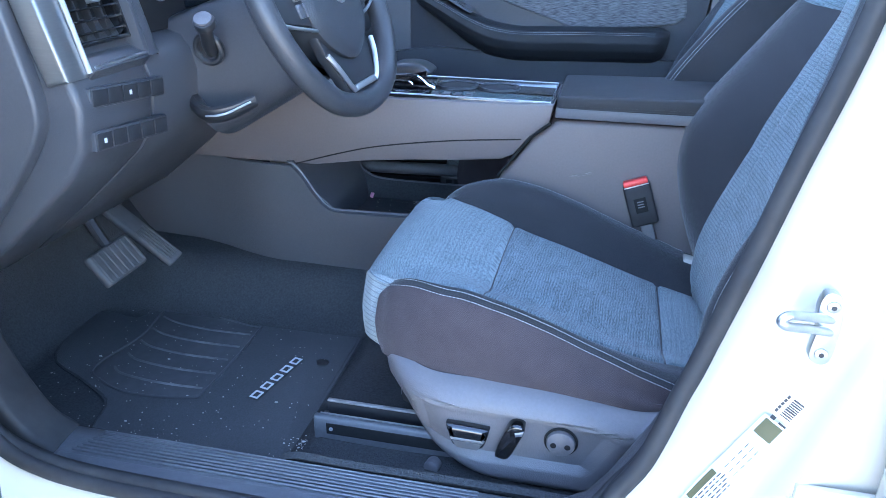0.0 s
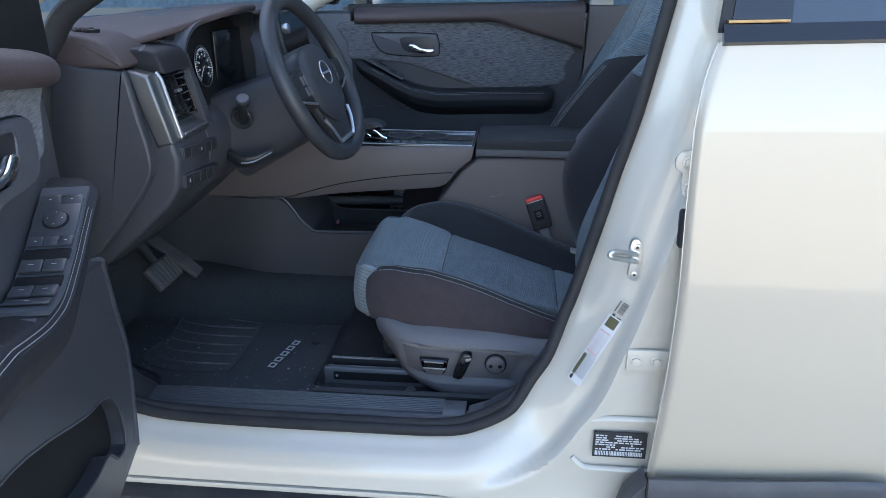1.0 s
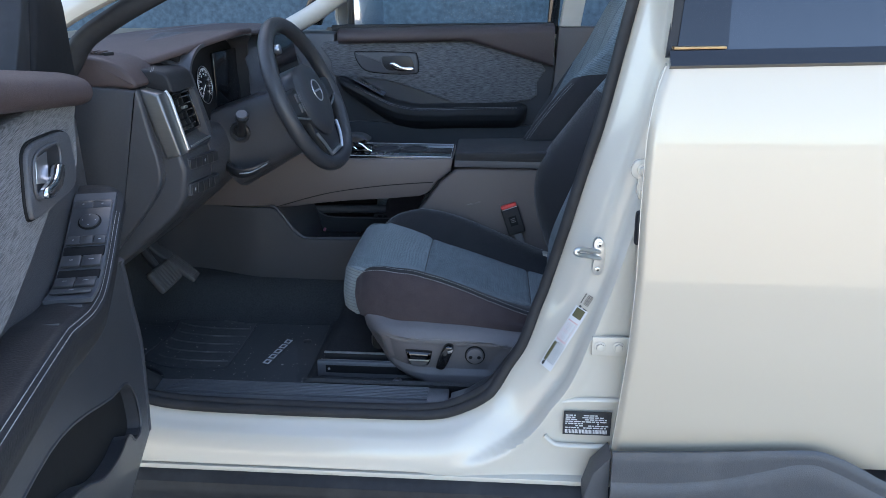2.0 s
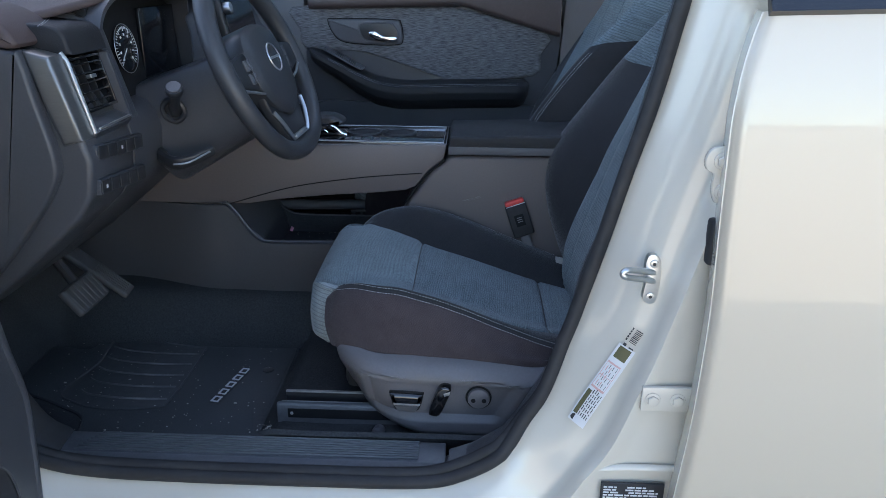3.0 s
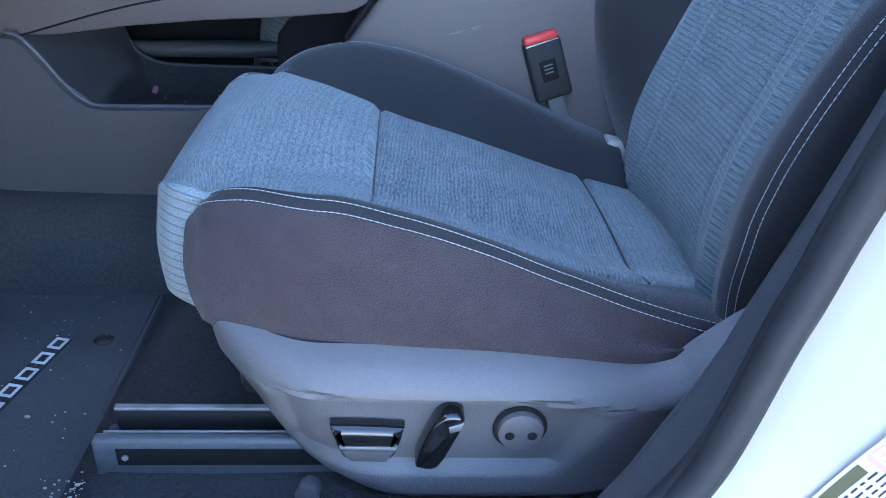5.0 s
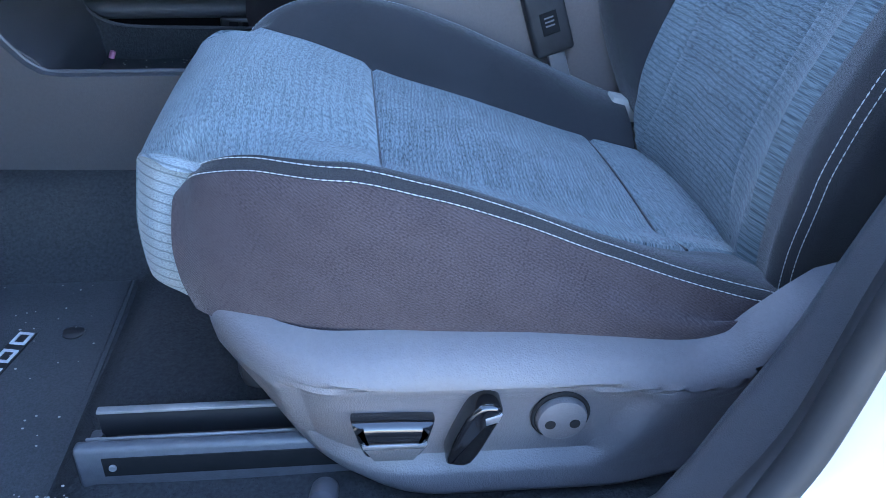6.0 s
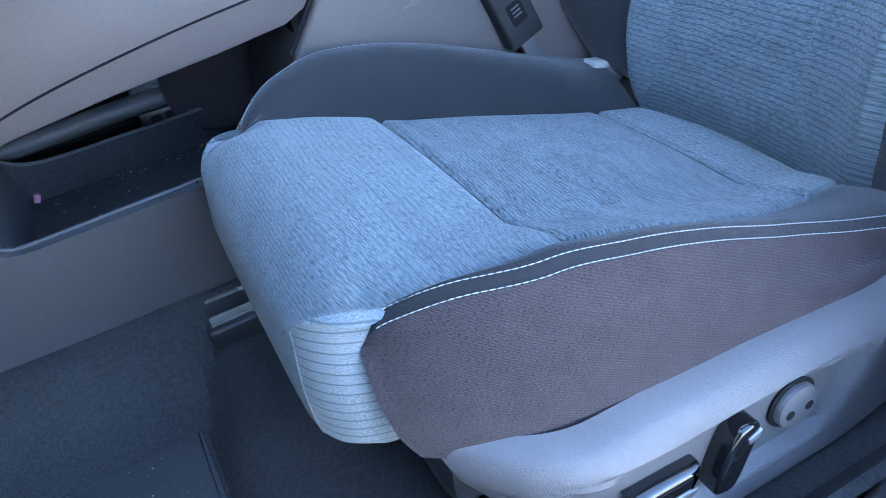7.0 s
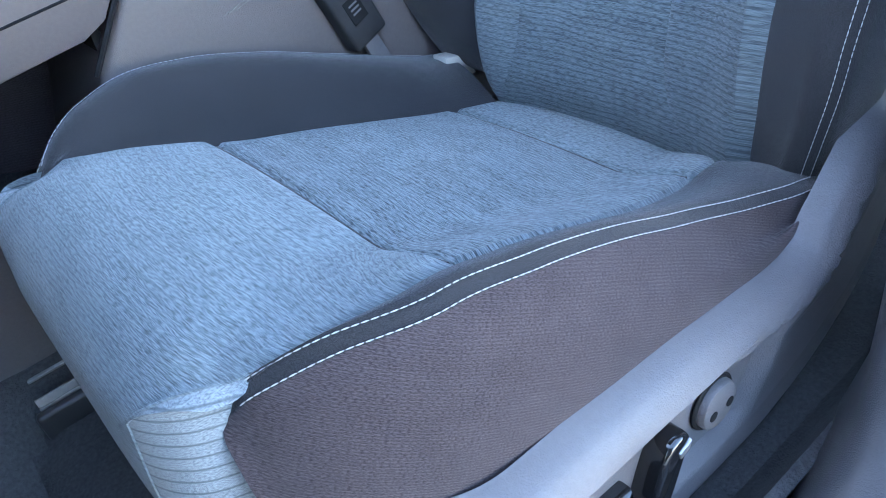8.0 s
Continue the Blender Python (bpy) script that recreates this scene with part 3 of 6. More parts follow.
part("window_frame", sheet(lambda u, v: (0.272 + 0.055 * v + 0.016 * u, -0.861 + 0.13 * v + 0.035 * v * v, 1.205 + 0.41 * v), 3, 10, 0.006), RUBBER, rdoor)
part("pillar_cover", sheet(lambda u, v: (0.290 + 0.052 * v + (0.082 - 0.03 * v) * u, -0.859 + 0.13 * v + 0.035 * v * v, 1.2165 + 0.40 * v), 4, 10, 0.003), GLOSS_BLACK, rdoor, "gloss black panel at the window's front")
glass = part("window_glass", sheet(lambda u, v: (0.285 + 0.055 * v + (1.05 - 0.05 * v) * u, -0.855 + 0.13 * v + 0.035 * v * v, 1.215 + 0.40 * v), 12, 10, 0.004), PRIVACY, rdoor, "dark tinted privacy glass reflecting the sky")


def rcladding(u, v):
    x = 0.232 + 1.1 * u
    top = curve_value([(0.23, 0.478), (0.40, 0.486), (0.56, 0.494), (0.60, 0.494), (0.641, 0.483), (0.74, 0.432), (1.0, 0.33), (1.4, 0.28)], x)
    mid = curve_value([(0.23, 0.415), (0.32, 0.417), (0.41, 0.427), (0.52, 0.456), (0.575, 0.472), (0.60, 0.473), (0.64, 0.459), (0.745, 0.405), (1.0, 0.30), (1.4, 0.25)], x)
    bot = min(0.25, mid - 0.03)
    if v <= 0.4:
        return (x, -0.918 - 0.004 * math.sin(min(1, v * 8) * math.pi / 2), top + (mid - top) * v / 0.4)
    w = (v - 0.4) / 0.6
    return (x, -0.922 - 0.008 * min(1.0, w / 0.09), mid + (bot - mid) * w)


part("cladding", sheet(rcladding, 80, 40, 0.012), CLADDING, rdoor, "grey textured plastic cladding over the wheel arch")
part("cladding_nose", prism([(0.200, 0.422), (0.233, 0.462), (0.233, 0.25), (0.19, 0.25), (0.186, 0.37)], "y", -0.915, -0.86, 0.004), CLADDING, rdoor)

# ---- pillar fittings ----
striker = thing("door_striker", "zinc-plated steel door striker bolted to the white pillar", "door striker")
plate = [(0.1845, 0.806), (0.188, 0.798), (0.194, 0.795), (0.201, 0.797), (0.205, 0.806), (0.2065, 0.832), (0.205, 0.855), (0.200, 0.866), (0.192, 0.869), (0.186, 0.864), (0.184, 0.850), (0.187, 0.832)]
part("base_plate", prism([tuple(p) for p in spline(plate, 3, True)], "y", -0.8125, -0.800, 0.0012), STEEL, striker)
part("loop", tube(spline([(0.199, -0.808, 0.841), (0.174, -0.825, 0.850), (0.155, -0.839, 0.8565), (0.1475, -0.842, 0.852), (0.154, -0.840, 0.846), (0.176, -0.825, 0.838), (0.200, -0.808, 0.828)], 6), 0.0044, sides=12), STEEL, striker)
for bx, bz in ((0.1955, 0.856), (0.1945, 0.807)):
    bolt = part("bolt", disc((bx, -0.8122, bz), (0, -1, 0), 0.0060, 0.003, 0.0015, 20), STEEL, striker)
    part("socket", disc((bx, -0.8150, bz), (0, -1, 0), 0.0026, 0.0006, 0, 6), PLASTIC_BLACK, bolt)


def hinge(name, x, z, label):
    h = thing(name, label, "hinge", "hinges of the rear door", at=(x, -0.850, z))
    part("leaf", box(-0.034, 0.045, -0.004, 0.004, -0.019, 0.019, 0.0015), PAINT_IN, h)
    for bx in (-0.019, 0.016):
        b = part("bolt", disc((bx, -0.004, 0.0), (0, -1, 0), 0.0110, 0.002, 0.001, 24), PAINT_IN, h)
        part("hex_head", disc((bx, -0.006, 0.0), (0, -1, 0), 0.0080, 0.005, 0.0015, 6), PAINT_IN, b)
    return h


hinge("hinge_bracket", 0.223, 0.666, "white painted lower hinge leaf with two bolts")
up = thing("hinge_bracket", "white painted upper hinge with bolts", "hinge", "hinges of the rear door", at=(0.252, -0.848, 1.012))
part("leaf", prism([tuple(p) for p in spline([(-0.018, 0.0), (-0.012, 0.014), (0.004, 0.018), (0.05, 0.018), (0.05, -0.018), (0.02, -0.03), (0.018, -0.05), (0.0, -0.055), (-0.006, -0.035), (-0.006, -0.018), (-0.015, -0.012)], 3, True)], "y", -0.006, 0.004, 0.002), PAINT_IN, up)
for bx, bz in ((0.002, 0.0), (0.007, -0.04)):
    b = part("bolt", disc((bx, -0.006, bz), (0, -1, 0), 0.0105, 0.003, 0.001, 24), PAINT_IN, up)
    part("hex_head", disc((bx, -0.009, bz), (0, -1, 0), 0.0078, 0.006, 0.0015, 6), PAINT_IN, b)
solid("rubber_plug", box(0.250, 0.274, -0.860, -0.838, 0.872, 0.935, 0.006, 3), RUBBER, "black rubber bump stop on the pillar", "bump stop")

# ---- stickers on the pillar ----
plate_label = thing("data_plate", "black data sticker with white printing on the sill", "sticker", at=(0.145, -0.8485, 0.466))
part("backing", box(0.0, 0.094, -0.0008, 0.003, 0.0, 0.052, 0.0005, 1), LABEL_BLACK, plate_label)
rng = random.Random(4)
pr = bmesh.new()
for r in range(7):
    z = 0.046 - r * 0.0047
    x = 0.004
    while x < 0.086:
        w = rng.uniform(0.003, 0.013)
        if rng.random() < 0.75:
            box(x, min(x + w, 0.089), -0.0014, -0.0006, z - 0.0024, z, 0, bm=pr)
        x += w + 0.0018
for k in range(30):
    box(0.004 + k * 0.0028, 0.004 + k * 0.0028 + rng.uniform(0.0012, 0.0022), -0.0014, -0.0006, 0.004, 0.0125, 0, bm=pr)
tagged(part("printing", pr, LABEL_WHITE, plate_label), kind="stuff")



def surface_y(x, z):
    """The painted side's depth at a place of the pillar."""
    p = min(OPENING, key=lambda o: (Vector((x, z)) - o).length)
    return pillar_depth((Vector((x, z)) - p).length, p)


sticker = thing("tyre_sticker", "white slanted sticker with olive, red and black printing", "sticker")
SO, SU = Vector((0.0975, 0.594)), Vector((0.0594, 0.1243)).normalized()
SV = Vector((SU.y, -SU.x))


def bar(bm, u0, u1, v0, v1, lift):
    u0, u1, v0, v1 = u0 * 1.17, u1 * 1.17, v0 * 0.70, v1 * 0.70
    n = max(1, int((u1 - u0) / 0.02) + 1)
    m = max(1, int((v1 - v0) / 0.006) + 1)
    g = []
    for i in range(n + 1):
        row = []
        for j in range(m + 1):
            p = SO + SU * (u0 + (u1 - u0) * i / n) + SV * (v0 + (v1 - v0) * j / m)
            row.append(bm.verts.new((p.x, surface_y(p.x, p.y) - 0.0056 - lift, p.y)))
        g.append(row)
    for i in range(n):
        for j in range(m):
            bm.faces.new((g[i][j], g[i + 1][j], g[i + 1][j + 1], g[i][j + 1]))


def print_bars(name, mat, rects, lift, label=""):
    bm = bmesh.new()
    for r in rects:
        bar(bm, *r, lift)
    bmesh.ops.recalc_face_normals(bm, faces=bm.faces)
    return part(name, bm, mat, sticker, label)


print_bars("backing", LABEL_WHITE, [(0.0, 0.128, -0.002, 0.032)], 0.0)
print_bars("olive_strip", LABEL_OLIVE, [(0.012, 0.052, 0.000, 0.0075)], 0.0003)
print_bars("olive_square", LABEL_OLIVE, [(0.108, 0.126, 0.002, 0.026)], 0.0003)
rects = [(0.057, 0.060, 0.000, 0.026), (0.057, 0.100, 0.000, 0.0008), (0.057, 0.100, 0.0255, 0.0263), (0.078, 0.0788, 0.0, 0.026), (0.098, 0.1005, 0.0, 0.026)]
print_bars("red_printing", LABEL_RED, rects + [(0.062 + 0.012 * i, 0.070 + 0.012 * i, 0.004 + 0.007 * j, 0.0055 + 0.007 * j) for i in range(3) for j in range(2)], 0.0004)
rng = random.Random(6)
rects = []
for j in range(5):
    u = 0.012
    while u < 0.052:
        w = rng.uniform(0.003, 0.008)
        rects.append((u, u + w, 0.0095 + 0.0042 * j, 0.0110 + 0.0042 * j))
        u += w + 0.002
for j in range(3):
    for i in range(4):
        rects.append((0.062 + 0.0095 * i, 0.068 + 0.0095 * i, 0.008 + 0.007 * j, 0.0090 + 0.007 * j))
rects += [(0.136 + 0.0022 * i, 0.136 + 0.0022 * i + rng.uniform(0.0008, 0.0015), 0.010, 0.024) for i in range(9)]
rects += [(0.136 + 0.004 * i, 0.139 + 0.004 * i, 0.002, 0.005) for i in range(5)] + [(0.128, 0.132, 0.004, 0.010), (0.128, 0.130, 0.016, 0.026)]
tagged(print_bars("printing", LABEL_BLACK, rects, 0.0004), kind="stuff")
p = SO + SU * 0.0076 + SV * 0.0045
part("round_mark", disc((p.x, surface_y(p.x, p.y) - 0.0050, p.y), (0, -1, 0), 0.0052, 0.001, 0, 24), LABEL_BLACK, sticker)

# ---- driver's seat ----
def make_seat(label, deep=0.0):
    """A seat about its own middle line (y = 0): outer side is -y. Length along x, heights from the ground."""
    seat = thing("car_seat", label, "car seat", "front seats")
    INS = [(-0.36, 0.640), (-0.352, 0.668), (-0.335, 0.686), (-0.305, 0.694), (-0.25, 0.683), (-0.20, 0.665), (-0.14, 0.642), (-0.07, 0.622), (0.0, 0.600), (0.07, 0.578), (0.14, 0.560), (0.19, 0.549), (0.26, 0.552)]
    RIDGES = {-1: [(-0.316, 0.676), (-0.30, 0.687), (-0.25, 0.699), (-0.20, 0.699), (-0.14, 0.687), (-0.07, 0.663), (0.0, 0.635), (0.07, 0.613), (0.12, 0.603), (0.16, 0.590), (0.24, 0.575)],
              1: [(-0.316, 0.672), (-0.30, 0.686), (-0.25, 0.708), (-0.20, 0.713), (-0.14, 0.704), (-0.07, 0.683), (0.0, 0.654), (0.07, 0.623), (0.14, 0.592), (0.24, 0.57)]}
    WIDES = {1: [(-0.36, 0.172), (-0.325, 0.170), (-0.312, 0.162), (-0.29, 0.152), (-0.25, 0.150), (-0.20, 0.152), (-0.14, 0.149), (0.0, 0.140), (0.19, 0.130), (0.3, 0.13)],
             -1: [(-0.36, 0.172), (-0.325, 0.174), (-0.312, 0.176), (-0.29, 0.180), (-0.25, 0.186), (-0.20, 0.190), (-0.14, 0.191), (-0.07, 0.190), (0.0, 0.184), (0.07, 0.174), (0.12, 0.164), (0.19, 0.150), (0.3, 0.14)]}

    def climb(x, k):
        """How far the cloth rises against the outer bolster."""
        if k > -0.5:
            return 0.0
        e = (-k - 0.5) / 0.5
        return max(0.0, curve_value(RIDGES[-1], x) - 0.010 - curve_value(INS, x)) * e * e * (3 - 2 * e)

    SEAM = [(-0.316, 0.180), (-0.30, 0.191), (-0.25, 0.215), (-0.20, 0.230), (-0.14, 0.233), (-0.07, 0.231), (0.0, 0.232), (0.07, 0.241), (0.12, 0.251), (0.2, 0.25)]
    OUT = [(-0.316, 0.212), (-0.30, 0.224), (-0.27, 0.240), (-0.22, 0.254), (-0.1, 0.262), (0.03, 0.264), (0.115, 0.261), (0.2, 0.255)]
    LOW = [(-0.31, 0.585), (-0.25, 0.578), (-0.12, 0.573), (0.0, 0.566), (0.07, 0.562), (0.10, 0.575), (0.2, 0.585)]

    REAR_SEAM = 0.095

    def insert_panel(x0, x1, n):
        def f(u, v):
            x = x0 + (x1 - x0) * u
            k = 2 * v - 1
            w = curve_value(WIDES[1 if k > 0 else -1], x) + 0.010
            y = w * k
            z = curve_value(INS, x) + 0.007 * (1 - k * k) + climb(x, k)
            for xs in (-0.167, REAR_SEAM):
                z -= 0.006 * math.exp(-((x - xs) / 0.0045) ** 2)
            z -= 0.012 * max(0.0, abs(k) - 0.93) / 0.07
            return (x, y, z)
        return sheet(f, n, 30, 0.02)

    CORNER = {-1: 0.160, 1: 0.168}

    # front edge in plan: upright rim, belly and lower edge, by how far round the corner
    RIM = [(0.0, -0.362, 0.0, 0.648), (0.5, -0.3615, 0.080, 0.648), (0.75, -0.360, 0.118, 0.650), (0.85, -0.355, 0.139, 0.668), (0.92, -0.346, 0.156, 0.680), (1.0, -0.331, 0.170, 0.686), (1.1, -0.313, 0.177, 0.684), (1.2, -0.296, 0.179, 0.680)]
    BELLY = [(0.0, -0.3640, 0.0, 0.615), (0.5, -0.3640, 0.081, 0.615), (0.75, -0.3635, 0.121, 0.615), (0.85, -0.3605, 0.145, 0.616), (0.92, -0.3535, 0.165, 0.618), (1.0, -0.337, 0.182, 0.622), (1.1, -0.317, 0.187, 0.626), (1.2, -0.298, 0.188, 0.63)]
    FOOT = [(0.0, -0.338, 0.0, 0.553), (0.5, -0.338, 0.078, 0.553), (0.75, -0.338, 0.115, 0.553), (0.85, -0.336, 0.138, 0.555), (0.92, -0.331, 0.158, 0.559), (1.0, -0.320, 0.176, 0.566), (1.1, -0.306, 0.184, 0.573), (1.2, -0.290, 0.187, 0.58)]

    def ring_point(ring, k):
        q = abs(k)
        x, y, z = (curve_value([(r[0], r[c]) for r in ring], q) for c in (1, 2, 3))
        return Vector((x, math.copysign(y, k), z))

    def rim_point(k):
        return ring_point(RIM, k)

    def nose_top(u, v):
        k = 2 * v - 1
        side = 1 if k > 0 else -1
        e = rim_point(k)

        def level(x):
            z = curve_value(INS, x) + 0.0015 + 0.007 * (1 - k * k) + climb(x, k) * max(0.0, min(1.0, (x + 0.31) / 0.08))
            g = max(0.0, (abs(k) - 0.72) / 0.28)
            g = g * g * (3 - 2 * g) * max(0.0, min(1.0, (-0.22 - x) / 0.05))
            z += g * (min(z, curve_value(RIDGES[side], x) + 0.001) - z)
            return z - 0.006 * math.exp(-((x + 0.167) / 0.0045) ** 2) - (0.012 if x > -0.27 else 0.005) * max(0.0, abs(k) - 0.95) / 0.05

        def width(x):
            return curve_value(WIDES[side], x) + 0.008
        xm = -0.305
        if u < 0.45:
            a = u / 0.45 * math.pi / 2
            x = e.x + (xm - e.x) * (1 - math.cos(a))
            f = math.sin(a)
            return (x, e.y + (k * width(xm) - e.y) * f, e.z + (level(xm) - e.z) * f)
        x = xm + (-0.167 - xm) * (u - 0.45) / 0.55
        return (x, k * width(x), level(x))

    def nose_wall(k, t):
        a, b, c = rim_point(k), ring_point(BELLY, k), ring_point(FOOT, k)
        h = b.lerp(c, 0.5) + (b - c) * 0.42
        h.z = b.z + (c.z - b.z) * 0.62
        return Vector([curve_value([(0.0, a[n]), (0.35, b[n]), (0.75, h[n]), (1.0, c[n])], t) for n in range(3)])

    part("cushion_nose", sheet(lambda u, v: nose_top(u, 0.5 + 0.43 * (2 * v - 1)), 60, 52), CLOTH_FRONT, seat, "pale blue-grey woven cloth thigh panel")

    def corner(side, w0, w1):
        """The rounded corner of the thigh panel between two fractions of its depth, w0 and w1 by how far round."""
        def g(u, v):
            a, b = w0(v), w1(v)
            return nose_top(a + (b - a) * u, 0.5 + side * 0.5 * (0.86 + 0.14 * v))
        return g
    ends = lambda v: 0.56 * v ** 0.6
    part("nose_front", sheet(lambda u, v: nose_wall(-0.86 + 1.72 * v, u), 26, 60), CLOTH_FRONT, seat, "pale blue-grey cloth front of the cushion")
    for side in (-1, 1):
        part("nose_cheek", sheet(lambda u, v: nose_wall(side * (0.86 + 0.32 * v), u), 26, 20), CLOTH_CHEEK, seat, "pale ribbed cloth cheek of the cushion")
        part("nose_corner", sheet(corner(side, ends, lambda v: 1.0), 40, 12), CLOTH_FRONT, seat)
        part("cheek_top", sheet(corner(side, lambda v: 0.0, ends), 16, 12), CLOTH_CHEEK, seat)
        edge = [nose_wall(side * 0.86, 0.98 - 0.95 * i / 14) for i in range(15)] + [Vector(nose_top(ends(i / 12), 0.5 + side * 0.5 * (0.86 + 0.14 * i / 12))) for i in range(13)]
        part("cheek_seam", tube(edge, 0.0011, sides=6), CLOTH_FRONT, seat)
    part("cushion_insert", insert_panel(-0.167, REAR_SEAM, 90), CLOTH, seat, "blue-grey melange cloth with fine streaks")
    part("cushion_rear_insert", insert_panel(REAR_SEAM, 0.27, 60), CLOTH_REAR, seat, "fine blue-grey cloth strip before the backrest")
    # Dark cord along each groove paints the shadow of the cross seam.
    for xs in (-0.167, REAR_SEAM):
        line = []
        for i in range(41):
            k = 1.84 * i / 40 - 0.92
            line.append((xs, (curve_value(WIDES[1 if k > 0 else -1], xs) + 0.010) * k, curve_value(INS, xs) + 0.007 * (1 - k * k) + climb(xs, k) - 0.0052))
        part("seam_groove_shade", tube(line, 0.0016, sides=6), CLOTH_DARK, seat)

    for side in (-1, 1):
        def bolster(u, v, side=side):
            xf = curve_value([(0.0, -0.302), (0.45, -0.306), (0.55, -0.311), (0.62, -0.317), (0.70, -0.322), (0.82, -0.323), (0.92, -0.319), (1.0, -0.309)], v)
            x = xf + (0.158 - xf) * u
            zr, zi = curve_value(RIDGES[side], x), curve_value(INS, x) - 0.006
            wi, wo = curve_value(WIDES[side], x), curve_value(OUT, x)
            lo = curve_value(LOW, x)
            if u > 0.9:
                k = (u - 0.9) / 0.1
                lo = lo + (zr - 0.012 - lo) * k * k
            ws = curve_value(SEAM, x)
            zi = min(zi + (climb(x, -1) if side < 0 else 0.0), zr - 0.002)
            prof = spline([(wi - 0.004, zi - 0.006), (wi + 0.006, zi + 0.006), (wi + (ws - wi) * 0.30, zi + (zr - zi) * 0.72), (wi + (ws - wi) * 0.58, zr + 0.002), (ws - 0.010, zr + 0.001), (ws, zr - 0.006), (ws + (wo - ws) * 0.40, zr - 0.026), (ws + (wo - ws) * 0.85, lo + (zr - lo) * 0.40), (wo, lo)], 4)
            q = v * (len(prof) - 1)
            i = min(int(q), len(prof) - 2)
            p = prof[i].lerp(prof[i + 1], q - i)
            f = max(0.0, 1 - u / 0.03)
            t = max(0.0, 1 - u / 0.07) * max(0.0, min(1.0, (0.75 - v) / 0.2))
            return (x, side * (p.x + 0.0015 - 0.003 * f * f - 0.004 * t * t), p.y + 0.001 - 0.003 * f * f - 0.007 * t * t)

        def strip(v0, v1, side=side, bolster=bolster):
            return sheet(lambda u, v: bolster(u, v0 + (v1 - v0) * v), 70, 16)
        fl = 0.625
        mid = Vector((-0.300, side * 0.192, 0.630))
        part("bolster_front", sheet(lambda u, v: Vector(bolster(0.0, v)).lerp(mid, u), 6, 30), CLOTH_DARK, seat)
        top = strip(0.0, fl)
        b1 = part("cushion_bolster", top, CLOTH_DARK, seat, "black cloth cushion bolster with white stitching")
        b2 = part("bolster_side", strip(fl, 1.0), CLOTH_SIDE, seat, "brown-black ribbed cloth side of the cushion")
        for vv in (0.515, 0.618):
            path = []
            for i in range(121):
                a, c = Vector(bolster(0.02 + 0.95 * i / 120, vv)), Vector(bolster(0.02 + 0.95 * i / 120, vv + 0.01))
                e = Vector(bolster(min(1, 0.03 + 0.95 * i / 120), vv))
                nrm = (e - a).cross(c - a) * (1 if side > 0 else -1)
                nrm = nrm.normalized() if nrm.length > 0 else Vector((0, side, 0))
                path.append(a + nrm * 0.0004 + Vector((0, side * 0.0004, 0.0004)))
            part("stitching", stitches(path), THREAD, b1 if vv < fl else b2)

    # backrest
    XI = [(0.53, 0.215), (0.56, 0.200), (0.60, 0.190), (0.65, 0.194), (0.70, 0.206), (0.76, 0.226), (0.85, 0.258), (0.95, 0.295), (1.05, 0.330), (1.15, 0.366), (1.22, 0.395), (1.27, 0.425)]
    XB = [(0.56, 0.178), (0.60, 0.158), (0.65, 0.138), (0.70, 0.122), (0.775, 0.110), (0.83, 0.116), (0.88, 0.140), (0.95, 0.188), (1.04, 0.252), (1.12, 0.315), (1.20, 0.375), (1.27, 0.43)]
    BWS = {1: [(0.53, 0.120), (0.58, 0.130), (0.66, 0.139), (0.72, 0.135), (0.80, 0.128), (0.90, 0.116), (1.0, 0.120), (1.08, 0.145), (1.15, 0.170), (1.25, 0.165)],
           -1: [(0.53, 0.155), (0.60, 0.184), (0.66, 0.192), (0.72, 0.194), (0.80, 0.196), (0.90, 0.199), (1.0, 0.200), (1.08, 0.197), (1.15, 0.180), (1.25, 0.165)]}
    BO = [(0.55, 0.228), (0.60, 0.250), (0.70, 0.270), (0.85, 0.278), (1.0, 0.268), (1.12, 0.248), (1.2, 0.21), (1.27, 0.15)]

    XB = [(z, x - deep * max(0.0, min(1.0, (1.15 - z) / 0.15))) for z, x in XB]
    XBO = [(0.555, 0.160), (0.60, 0.134), (0.66, 0.123), (0.70, 0.122), (0.74, 0.127), (0.78, 0.137), (0.84, 0.160), (0.88, 0.181), (0.95, 0.222), (1.04, 0.278), (1.12, 0.330), (1.20, 0.380), (1.27, 0.43)]
    HOLLOW = [(0.53, 0.030), (0.60, 0.042), (0.66, 0.054), (0.70, 0.062), (0.74, 0.067), (0.78, 0.067), (0.84, 0.064), (0.88, 0.061), (0.95, 0.050), (1.05, 0.030), (1.12, 0.014), (1.2, 0.004)]

    def back_insert(u, v):
        z = 0.535 + (1.262 - 0.535) * u
        k = 2 * v - 1
        w = curve_value(BWS[1 if k > 0 else -1], z) + (0.010 if k > 0 else 0.003)
        hollow = 0.024 * max(0.0, min(1.0, (1.1 - z) / 0.2)) if k > 0 else curve_value(HOLLOW, z) * abs(k)
        x = curve_value(XI, z) - hollow * k * k - 0.006 * (1 - k * k) + (0.010 if k > 0 else 0.016) * max(0.0, abs(k) - 0.93) / 0.07
        for ys, s in ((0.086, 1), (-0.086, 1)):
            yy = w * k
            bend = 0.092 + 0.05 * max(0.0, (0.66 - z) / 0.1) ** 2
            x += 0.004 * math.exp(-((abs(yy) - bend) / 0.004) ** 2) if z > 0.58 else 0
        return (x, w * k, z)

    def seam_at(u, side):
        """Where across the panel the upright seam runs, from 0 to 1."""
        z = 0.535 + (1.262 - 0.535) * u
        bend = 0.092 + 0.05 * max(0.0, (0.66 - z) / 0.1) ** 2
